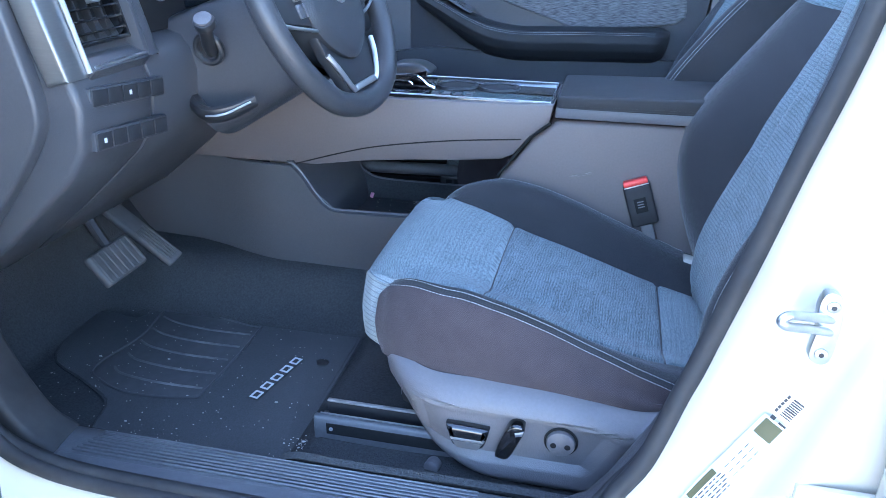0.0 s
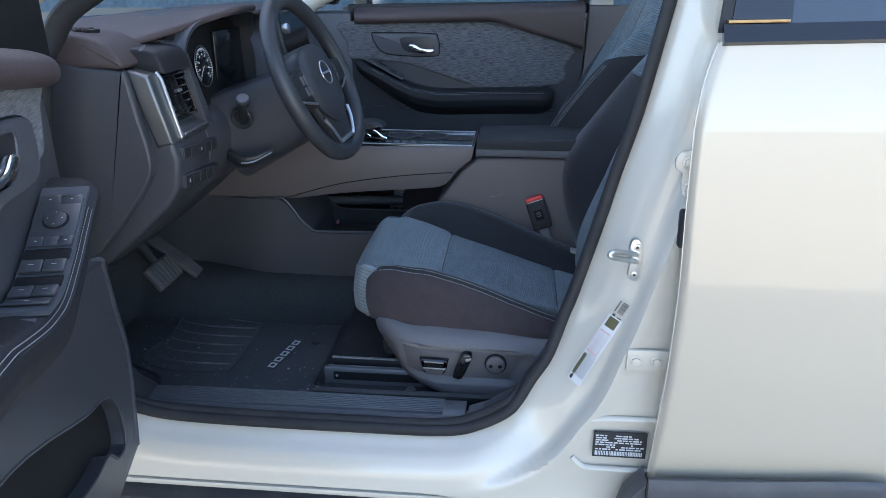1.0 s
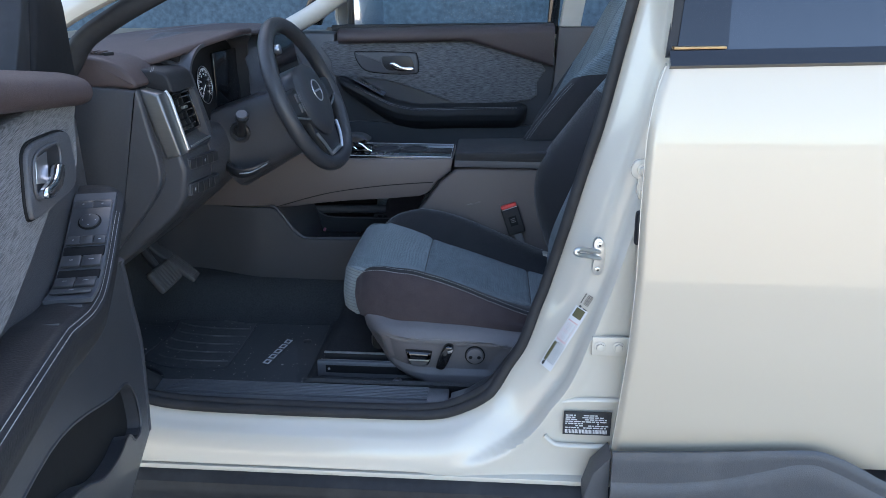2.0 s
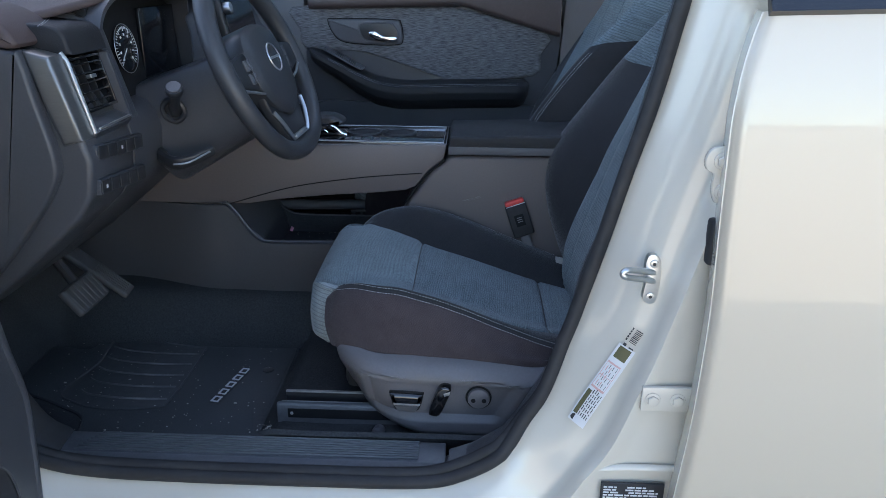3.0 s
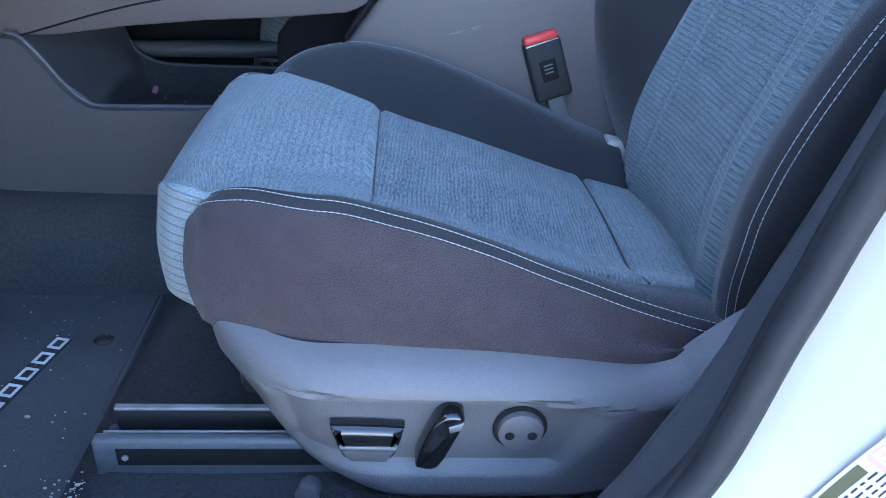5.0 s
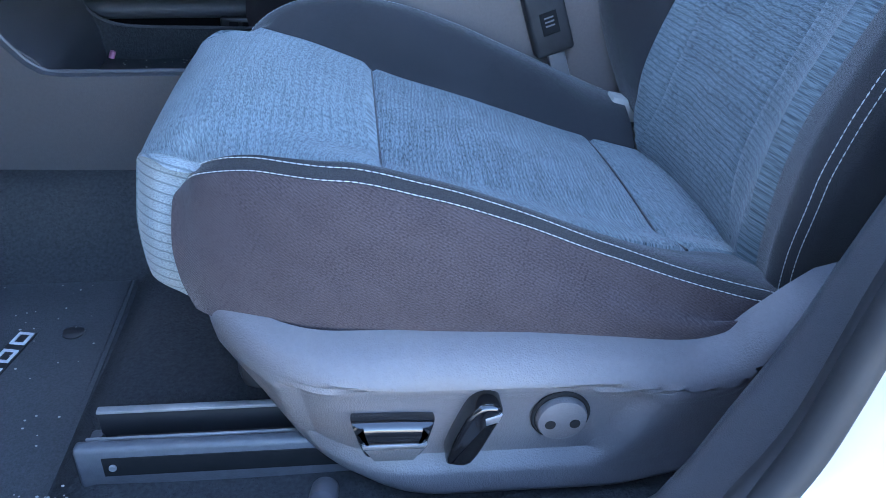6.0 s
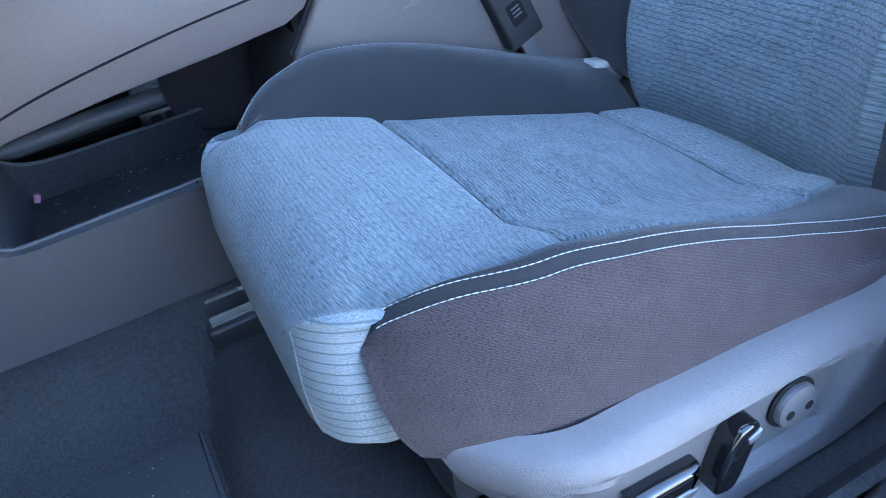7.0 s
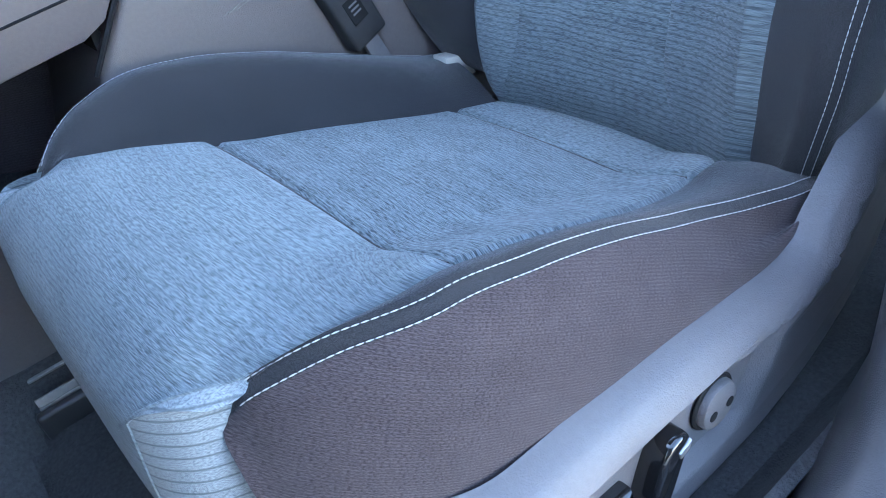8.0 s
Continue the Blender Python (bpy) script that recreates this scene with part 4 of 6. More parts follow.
        return 0.5 + side * 0.5 * min(0.97, bend / (curve_value(BWS[side], z) + (0.010 if side > 0 else 0.003)))

    def back_span(lo, hi):
        return lambda u, v: back_insert(u, lo(u) + (hi(u) - lo(u)) * v)
    part("back_insert", sheet(back_span(lambda u: seam_at(u, -1), lambda u: seam_at(u, 1)), 70, 40, -0.02), CLOTH_BACK, seat, "blue-grey ribbed cloth backrest centre")
    part("back_strip", sheet(back_span(lambda u: 0.0, lambda u: seam_at(u, -1)), 70, 24, -0.02), CLOTH_OUTER, seat, "blue-grey cloth strip of the backrest beside its seam")
    part("back_strip", sheet(back_span(lambda u: seam_at(u, 1), lambda u: 1.0), 70, 16, -0.02), CLOTH_BACK_LIT, seat, "blue-grey cloth strip of the backrest beside its seam")
    for side in (-1, 1):
        seam = [Vector(back_insert(i / 60, seam_at(i / 60, side))) + Vector((-0.0005, 0, 0)) for i in range(6, 58)]
        part("back_seam", tube(seam, 0.0011, sides=5), CLOTH_BACK_LIT, seat)
    for side in (-1, 1):
        def back_bolster(u, v, side=side):
            z = 0.555 + 0.70 * u
            xi, xb = curve_value(XI, z) + 0.002 - (0.022 * max(0.0, min(1.0, (1.1 - z) / 0.2)) if side > 0 else curve_value(HOLLOW, z)), curve_value(XB if side > 0 else XBO, z)
            wi, wo = curve_value(BWS[side], z), curve_value(BO, z)
            xb = min(xb, xi - 0.004)
            rear = xi + 0.10
            prof = spline([(wi - 0.006, xi + 0.004), (wi + 0.003, xi - 0.005), (wi + (wo - wi) * 0.5, xb + (xi - xb) * 0.18), (wo - 0.022, xb), (wo - 0.006, xb + 0.010), (wo, xb + 0.032), (wo, rear * 0.5 + xb * 0.5 + 0.02), (wo - 0.03, rear)], 4)
            q = v * (len(prof) - 1)
            i = min(int(q), len(prof) - 2)
            p = prof[i].lerp(prof[i + 1], q - i)
            e = max(0.0, 1 - u / 0.05)
            return (p.y + 0.03 * e * e * (1 if v < 0.8 else 0), side * (p.x - 0.02 * e * e * v), z)
        bb = part("back_bolster", sheet(lambda u, v: back_bolster(u * (0.69 + 0.06 * v), v), 60, 30), CLOTH_DARK, seat, "black cloth backrest bolster with white stitching")
        part("shoulder_panel", sheet(lambda u, v: back_bolster(0.69 + 0.06 * v + (0.31 - 0.06 * v) * u, v), 20, 30), CLOTH_BACK, seat, "blue-grey cloth shoulder of the backrest")
        for vv in ((0.56, 0.635) if side > 0 else (0.515, 0.566)):
            path = [Vector(back_bolster(0.03 + 0.67 * i / 120, vv)) + Vector((-0.0006, side * 0.0006, 0)) for i in range(121)]
            part("stitching", stitches(path), THREAD, bb)
    part("back_shell", sheet(lambda u, v: (curve_value(XI, 0.56 + 0.69 * u) + 0.095 + 0.03 * math.sin(math.pi * v), (curve_value(BO, 0.56 + 0.69 * u) - 0.028) * (2 * v - 1), 0.56 + 0.69 * u), 20, 16, 0.01), PLASTIC_BLACK, seat)
    part("back_top", sheet(lambda u, v: (0.40 + 0.145 * u, 0.16 * (2 * v - 1), 1.25 + 0.02 * math.sin(math.pi * u)), 8, 12, 0.01), CLOTH_DARK, seat)
    head = part("headrest", sheet(lambda u, v: (0.44 + 0.055 * math.cos(2 * math.pi * u) * (1 - 0.2 * (2 * v - 1) ** 4), 0.13 * (2 * v - 1) * (1 - 0.12 * math.cos(2 * math.pi * u) ** 2), 1.395 + 0.10 * math.sin(2 * math.pi * u) * (1 - 0.35 * (2 * v - 1) ** 4)), 28, 14), CLOTH_DARK, seat, "black cloth headrest")
    for k in (-1, 1):
        part("headrest_post", tube([(0.42, 0.06 * k, 1.23), (0.435, 0.06 * k, 1.32)], 0.006), CHROME, seat)

    # plastic side shields
    TOP = [(-0.31, 0.603), (-0.25, 0.591), (-0.20, 0.587), (-0.14, 0.586), (-0.07, 0.584), (0.0, 0.578), (0.065, 0.572), (0.09, 0.577), (0.108, 0.595), (0.14, 0.622), (0.19, 0.65), (0.26, 0.66)]
    BOT = [(-0.26, 0.475), (-0.235, 0.456), (-0.20, 0.447), (-0.14, 0.441), (0.0, 0.440), (0.06, 0.452), (0.12, 0.475), (0.3, 0.53)]
    XF = [(0.0, -0.302), (0.3, -0.287), (0.6, -0.266), (0.85, -0.243), (1.0, -0.205)]
    for side in (-1, 1):
        def shield(u, v, side=side):
            x = lerp(XF, v) + (0.27 - lerp(XF, v)) * u ** 1.25
            crest = curve_value(TOP, x) if side < 0 else min(curve_value(TOP, x), 0.574)
            z = crest + (curve_value(BOT, x) - crest) * v
            # band, ledge, recess and lower lip
            y = curve_value([(0.0, 0.258), (0.03, 0.267), (0.08, 0.278), (0.18, 0.288), (0.27, 0.292), (0.31, 0.291), (0.9, 0.289), (1.0, 0.277)], v)
            ze = crest - z
            zb = z - curve_value(BOT, x)
            inx = max(0.0, min(1.0, (x + 0.247 + (0.56 - z) * -0.18) / 0.014)) * max(0.0, min(1.0, (0.045 - x - (0.545 - z) * 0.55) / 0.02))
            inz = max(0.0, min(1.0, (ze - 0.0275) / 0.003)) * max(0.0, min(1.0, (zb - 0.030) / 0.012))
            y -= 0.0045 * max(0.0, min(1.0, (ze - 0.0225) / 0.002)) * curve_value([(-0.29, 0.0), (-0.26, 0.0), (-0.19, 1.0)], x) * max(0.0, min(1.0, zb / 0.03))
            y -= 0.010 * inx * inz
            # the front corner turns inwards, the rear too
            f = max(0.0, 1 - (x - lerp(XF, v)) / 0.10)
            y -= 0.062 * f ** 2.2
            r = max(0.0, (x - 0.10) / 0.17)
            y -= 0.03 * r * r
            return (x, side * y * (1.0 if side < 0 else 0.80), z)
        sh = part("side_shield", sheet(shield, 150, 96, 0.004), PLASTIC_SEAT, seat, "grey plastic seat base shield with power seat switches" if side < 0 else "")
        if side < 0:
            yo = -0.2815
            b = prism([tuple(p) for p in spline([(-0.195, 0.5275), (-0.190, 0.531), (-0.140, 0.529), (-0.135, 0.525), (-0.141, 0.500), (-0.150, 0.494), (-0.180, 0.495), (-0.188, 0.501)], 3, True)], "y", yo - 0.014, yo + 0.006, 0.0085, 6)
            sw = part("slide_switch", b, GLOSS_BLACK, sh, "gloss black seat slide switch")
            part("slide_chrome", prism([(-0.188, 0.5125), (-0.140, 0.5115), (-0.142, 0.508), (-0.187, 0.509)], "y", yo - 0.0155, yo - 0.010, 0.001), SATIN, sh)
            part("slide_face", prism([(-0.187, 0.5085), (-0.142, 0.5075), (-0.150, 0.4955), (-0.179, 0.4965)], "y", yo - 0.0150, yo - 0.010, 0.001), CLADDING, sh)
            lev = prism([tuple(p) for p in spline([(-0.121, 0.490), (-0.125, 0.497), (-0.112, 0.535), (-0.103, 0.547), (-0.090, 0.547), (-0.086, 0.540), (-0.092, 0.522), (-0.106, 0.491)], 3, True)], "y", yo - 0.018, yo + 0.006, 0.004, 3)
            part("recline_lever", lev, GLOSS_BLACK, sh, "gloss black backrest lever")
            part("lever_chrome", prism([(-0.099, 0.537), (-0.087, 0.541), (-0.089, 0.534), (-0.098, 0.531)], "y", yo - 0.0195, yo - 0.013, 0.001), SATIN, sh)
            dl = part("lumbar_dial", disc((-0.0375, yo + 0.004, 0.521), (0, -1, 0), 0.0198, 0.013, 0.004, 40), PLASTIC_SEAT, sh, "round grey lumbar switch with two dimples")
            rim = part("dial_rim", tube([(-0.0375 + 0.0212 * math.cos(a / 20 * math.pi), yo - 0.001, 0.521 + 0.0212 * math.sin(a / 20 * math.pi)) for a in range(40)], 0.0020, True, 6), MATTE, sh)
            for dx in (-0.0095, 0.0095):
                part("dimple", disc((-0.0375 + dx, yo - 0.0088, 0.519), (0, -1, 0), 0.0042, 0.0008, 0.0003, 16), MATTE, sh)
    part("seat_pan", box(-0.29, 0.25, -0.20, 0.20, 0.48, 0.528, 0.015), PLASTIC_BLACK, seat)
    for y in (-0.222, 0.208):
        rail = part("seat_rail", box(-0.402, 0.28, y + 0.012, y + 0.0165, 0.444, 0.4765, 0.0012), PLASTIC_BLACK, seat, "dark seat rail with bare steel edges on the floor")
        part("rail_top", box(-0.402, 0.28, y + 0.0105, y + 0.0175, 0.4766, 0.4795, 0.0008), RAIL, rail)
        part("rail_floor", box(-0.40, 0.28, y - 0.010, y + 0.0118, 0.440, 0.450, 0.001), PLASTIC_BLACK, rail)
        part("rail_front", box(-0.405, 0.28, y - 0.013, y - 0.0102, 0.440, 0.4725, 0.0010), RAIL, rail)
        part("rail_inner", box(-0.385, 0.28, y - 0.0022, y + 0.0004, 0.450, 0.4635, 0.0006), PLASTIC_BLACK, rail)
        for k in range(12):
            part("slot", box(-0.385 + 0.0145 * k, -0.377 + 0.0145 * k, y + 0.003, y + 0.009, 0.4500, 0.4525, 0.001, 1), RAIL if k % 2 == 0 else MATTE, rail)
        part("rail_end", box(-0.411, -0.3995, y - 0.008, y + 0.0175, 0.428, 0.456, 0.004), CLADDING, rail)
        part("rail_slider", box(-0.24, 0.26, y - 0.004, y + 0.011, 0.454, 0.51, 0.003), PLASTIC_BLACK, rail)
        part("rail_cover", box(-0.412, 0.20, y - 0.026, y - 0.0132, 0.424, 0.4735 if y < 0 else 0.461, 0.004, 3), SCUFF if y < 0 else PLASTIC_BLACK, rail, "plastic cover along the rail")
        if y > 0:
            continue
        part("cover_recess", box(-0.391, -0.20, y - 0.0268, y - 0.0255, 0.445, 0.4645, 0.0004, 1), MATTE, rail)
        part("cover_bolt", disc((-0.383, y - 0.0266, 0.4555), (0, -1, 0), 0.0030, 0.003, 0.001, 12), RAIL, rail)
    part("anchor_tab", prism([(0.135, 0.565), (0.142, 0.600), (0.172, 0.594), (0.185, 0.565)], "y", 0.196, 0.222, 0.003), PALE, seat, "pale plastic tab between cushion and backrest")
    part("adjuster_knob", disc((-0.217, -0.262, 0.434), (-0.15, -1, 0.2), 0.0115, 0.020, 0.003, 24), PLASTIC_SEAT, seat, "round grey plastic cap under the seat")
    return seat


driver_seat = make_seat("charcoal and blue-grey cloth driver's seat with power switches")
driver_seat.location = (0, -0.345, 0)
passenger_seat = make_seat("charcoal and blue-grey cloth passenger seat beside the console", 0.035)
passenger_seat.matrix_basis = Matrix.Translation((-0.022, 0.345, 0.0)) @ Matrix.Diagonal((1, -1, 1, 1))

# seat belt buckle beside the driver's cushion
buckle = thing("belt_buckle", "black seat belt buckle with a red release button", "belt buckle", at=(0.052, -0.105, 0.692))
buckle.rotation_euler = (radians(-6), radians(-19), radians(4))
part("housing", box(-0.025, 0.025, -0.012, 0.012, -0.050, 0.030, 0.005, 3), RUBBER, buckle)
part("press_button", box(-0.0225, 0.0225, -0.0105, 0.0105, 0.027, 0.039, 0.004, 3), RED, buckle, "bright red press button")
patch = part("label_patch", box(-0.011, 0.011, -0.0128, -0.0110, -0.024, 0.004, 0.0005, 1), MATTE, buckle)
for k in range(3):
    part("patch_bar", box(-0.006, 0.006, -0.0131, -0.0127, -0.004 - 0.005 * k, -0.002 - 0.005 * k, 0, 1), PLASTIC_SEAT, patch)
part("button_edge", box(-0.0225, 0.0225, -0.0116, -0.0100, 0.0265, 0.0285, 0.0004, 1), SATIN, buckle)
part("stalk", box(-0.010, 0.012, -0.004, 0.004, -0.125, -0.046, 0.002), PLASTIC_SEAT, buckle, "steel buckle stalk")

# ---- floor ----
def carpet(u, v):
    x = -1.24 + 3.4 * u
    y = -0.690 + 1.36 * v
    z = 0.380
    z += 0.42 * max(0.0, min(1.0, (-1.03 - x) / 0.24)) ** 1.2
    z += 0.004 * noise.noise((x * 5, y * 5, 0))
    q = max(0.0, min(1.0, (x + 0.455) / 0.05))
    k = max(0.0, min(1.0, (0.25 - 0.085 * q - abs(y)) / (0.145 - 0.085 * q)))
    z += max(0.100 * k * k * (3 - 2 * k), 0.046 * q * q * (3 - 2 * q))
    if y < -0.665:
        z += 0.05 * (-0.665 - y) / 0.025
    return (x, y, z)


tagged(finish("floor", sheet(carpet, 190, 80, -0.01), CARPET), "dusty black floor carpet of the car", "carpet", kind="structure")

mat = thing("floor_mat", "black carpet floor mat with a ribbed rubber heel pad", "floor mat")
mo = spline([(-1.010, -0.424), (-1.030, -0.26), (-0.94, -0.262), (-0.925, -0.200), (-0.86, -0.204), (-0.60, -0.212), (-0.478, -0.214), (-0.458, -0.224), (-0.453, -0.40), (-0.455, -0.60), (-0.47, -0.626), (-0.60, -0.630), (-0.77, -0.630), (-0.80, -0.60), (-0.822, -0.535), (-0.90, -0.49)], 4, True)
part("mat_body", prism([tuple(p) for p in mo], "z", 0.384, 0.3945, 0.003), MAT, mat)
part("binding", tube([(p.x, p.y, 0.3915) for p in mo], 0.0036, True, 6), CARPET, mat)
hp = spline([(-0.905, -0.45), (-0.885, -0.33), (-0.897, -0.235), (-0.87, -0.212), (-0.69, -0.243), (-0.668, -0.262), (-0.668, -0.465), (-0.69, -0.498), (-0.79, -0.510), (-0.86, -0.490)], 4, True)
pad = part("heel_pad", prism([tuple(p) for p in hp], "z", 0.3940, 0.3965, 0.001), HEEL, mat, "worn ribbed black rubber heel pad")
part("pad_edge", tube([(p.x, p.y, 0.3965) for p in hp], 0.0024, True, 6), HEEL, pad)
for k in range(5):
    yy = -0.262 - 0.048 * k
    part("rib", tube(spline([(-0.885 + 0.004 * k, yy + 0.012, 0.3962), (-0.84, yy - 0.006, 0.3968), (-0.76, yy - 0.016, 0.3970), (-0.676, yy - 0.014, 0.3966)], 6), 0.0026, sides=6, flat=0.8), WORN, pad)
badge = part("name_badge", prism([(-0.587, -0.472), (-0.566, -0.476), (-0.538, -0.334), (-0.560, -0.330)], "z", 0.3940, 0.3956, 0.0005, 1), PLASTIC_BLACK, mat, "dark strip with five silver outlines")
for k in range(5):
    c = Vector((-0.5745, -0.461)).lerp(Vector((-0.5505, -0.344)), k / 4)
    bm = bmesh.new()
    for x0, x1, y0, y1 in ((-0.0085, 0.0085, -0.0105, -0.0068), (-0.0085, 0.0085, 0.0068, 0.0105), (-0.0085, -0.0050, -0.0066, 0.0066), (0.0050, 0.0085, -0.0066, 0.0066)):
        box(x0, x1, y0, y1, 0, 0.0016, 0.0004, 1, bm)
    bmesh.ops.transform(bm, matrix=Matrix.Translation((c.x, c.y, 0.3955)) @ Matrix.Rotation(radians(-12), 4, "Z"), verts=bm.verts)
    part("silver_outline", bm, SILVER_PRINT, badge)
solid("mat_clip", disc((-0.500, -0.335, 0.3935), (0, 0, 1), 0.012, 0.003, 0.0015, 20), PLASTIC_BLACK, "round black clip holding the mat", "clip")

rng = random.Random(11)
crumbs = bmesh.new()
for k in range(-350, 900):
    if k < -120:
        x, y, z = rng.uniform(-0.448, -0.22), -0.625 + 0.03 * rng.random(), 0.4285
    elif k < 110:
        x, y, z = rng.uniform(-0.98, -0.47), rng.uniform(-0.62, -0.24), 0.3965
    elif k < 620:
        x, y, z = rng.uniform(-0.43, -0.24), -0.658 + 0.075 * rng.random() ** 1.6, 0.4275
    elif k < 700:
        x, y, z = rng.uniform(-0.405, -0.34), rng.uniform(-0.56, -0.20), 0.4275
    elif k < 740:
        x, y, z = rng.uniform(-0.95, -0.62), rng.uniform(-0.63, -0.58), 0.3965
    elif k < 780:
        x, y, z = rng.uniform(-0.54, -0.30), rng.choice((rng.uniform(-0.06, 0.10), rng.uniform(0.09, 0.112))), 0.5638
    else:
        x, y, z = rng.uniform(-1.0, -0.80), rng.uniform(-0.60, -0.44), 0.3835
    s = rng.uniform(0.0004, 0.0012) * (2.2 if rng.random() < 0.05 else 1)
    bmesh.ops.create_icosphere(crumbs, subdivisions=1, radius=s, matrix=Matrix.Translation((x, y, z)) @ Matrix.Diagonal((1.5, 1, 0.7, 1)))
solid("crumbs", crumbs, material("pale_grit", (0.42, 0.40, 0.36), 0.9, vary=0.3), "pale grit and crumbs scattered over the carpet", "debris", kind="stuff")

# ---- sill plate ----
plate = thing("sill_plate", "black ribbed plastic scuff plate along the door sill", "sill plate")
part("plate_body", prism([(-0.775, 0.455), (-0.762, 0.462), (-0.735, 0.468), (-0.694, 0.470), (-0.684, 0.462), (-0.684, 0.388), (-0.694, 0.388), (-0.694, 0.45), (-0.775, 0.445)], "x", -0.745, -0.092, 0.002), SCUFF, plate)
for k in range(8):
    y = -0.741 + k * 0.0064
    part("rib", box(-0.720 + k * 0.004, -0.137, y, y + 0.0034, 0.4670, 0.4720, 0.0010, 1), SCUFF, plate)
part("outer_band", box(-0.735, -0.093, -0.772, -0.746, 0.462, 0.4685, 0.002), SCUFF, plate)
solid("sill_trim", prism([(-0.086, 0.46), (0.02, 0.475), (0.04, 0.50), (0.03, 0.535), (-0.02, 0.50), (-0.086, 0.474)], "y", -0.775, -0.712, 0.006), SCUFF, "black plastic trim between sill and pillar", "trim", kind="structure")
kick = prism([tuple(p) for p in spline([(-1.2, 0.37), (-0.80, 0.37), (-0.742, 0.40), (-0.742, 0.468), (-0.785, 0.50), (-0.835, 0.60), (-0.86, 0.75), (-0.86, 0.95), (-1.2, 0.95)], 4, True)], "y", -0.755, -0.684, 0.012, 3)
kp = solid("kick_panel", kick, RUBBER, "dark plastic kick panel beside the pedals", "trim", kind="structure")
part("clip", disc((-0.93, -0.684, 0.56), (0, 1, 0), 0.012, 0.004, 0.001, 20), PLASTIC_BLACK, kp)

# ---- pedals ----
brake = thing("brake_pedal", "worn ribbed rubber brake pedal on a dark arm", "pedal")
bm = box(-0.005, 0.012, -0.055, 0.055, -0.030, 0.032, 0.006, 3)
PB = Matrix.Translation((-0.835, -0.43, 0.610)) @ Matrix.Rotation(radians(-38), 4, "Y")
bmesh.ops.transform(bm, matrix=PB, verts=bm.verts)
part("pad", bm, HEEL, brake)
for k in range(7):
    bm = box(0.011, 0.0145, -0.050 + k * 0.0155, -0.043 + k * 0.0155, -0.026, 0.028, 0.0015, 1)
    bmesh.ops.transform(bm, matrix=PB, verts=bm.verts)
    part("rib", bm, HEEL, brake)
part("arm", tube(spline([(-0.845, -0.42, 0.615), (-0.90, -0.41, 0.70), (-0.95, -0.40, 0.85)], 4), 0.011, sides=8), PLASTIC_BLACK, brake)
accel = thing("accelerator_pedal", "long black plastic accelerator pedal", "pedal")
PA = Matrix.Translation((-0.86, -0.30, 0.600)) @ Matrix.Rotation(radians(-48), 4, "Y") @ Matrix.Rotation(radians(6), 4, "X")
bm = box(-0.006, 0.008, -0.022, 0.024, -0.07, 0.09, 0.005, 3)
bmesh.ops.transform(bm, matrix=PA, verts=bm.verts)
part("pad", bm, HEEL, accel)
for k in range(5):
    bm = box(0.0075, 0.011, -0.018 + k * 0.008, -0.0145 + k * 0.008, -0.06, 0.02, 0.001, 1)
    bmesh.ops.transform(bm, matrix=PA, verts=bm.verts)
    part("rib", bm, HEEL, accel)
part("arm", tube([(-0.91, -0.30, 0.66), (-0.99, -0.30, 0.78)], 0.012), PLASTIC_BLACK, accel)

# ---- centre console ----
con = thing("centre_console", "grey-brown and charcoal centre console between the seats", "console")
CY = -0.10   # its near side


RIM_LINE = [(-1.2, 0.69), (-0.9, 0.700), (-0.66, 0.707), (-0.63, 0.706), (-0.610, 0.684), (-0.589, 0.652), (-0.570, 0.629), (-0.553, 0.618), (-0.53, 0.6155), (-0.39, 0.618), (0.2, 0.622)]


def lower_side(u, v):
    x = -1.15 + 0.95 * u
    z = 0.44 + (lerp(RIM_LINE, x) - 0.44) * v
    y = CY + 0.002 - 0.014 * v
    k = max(0.0, min(1.0, (-0.66 - x) / 0.26))
    y += 0.065 * k * k * (3 - 2 * k) + 0.08 * max(0.0, -0.86 - x)
    return (x, y, z)


part("lower_panel", sheet(lower_side, 110, 24, -0.012), CONSOLE_LOW, con, "charcoal lower console side with carpet edge")
part("pocket_rim", tube(spline([(-0.645, CY - 0.0105, 0.710), (-0.63, CY - 0.0105, 0.706), (-0.610, CY - 0.0105, 0.684), (-0.589, CY - 0.0105, 0.652), (-0.570, CY - 0.0105, 0.630), (-0.553, CY - 0.0105, 0.619), (-0.53, CY - 0.0105, 0.6165), (-0.39, CY - 0.0105, 0.619), (-0.22, CY - 0.0105, 0.622)], 5), 0.0030, sides=8), CONSOLE_LOW, con)
pocket = part("storage_pocket", box(-0.60, -0.20, CY + 0.004, 0.122, 0.552, 0.563, 0.002), POCKET, con, "open dark storage pocket with dust")


def pocket_front(u, v):
    """The pocket's front wall, from the near rim to the far one."""
    z = 0.560 + 0.152 * v
    near = curve_value([(0.56, -0.549), (0.616, -0.553), (0.652, -0.590), (0.706, -0.632), (0.72, -0.64)], z)
    far = curve_value([(0.56, -0.549), (0.60, -0.553), (0.633, -0.563), (0.66, -0.573), (0.72, -0.585)], z)
    return (near + (far - near) * u ** 1.3, CY - 0.008 + 0.228 * u, z)


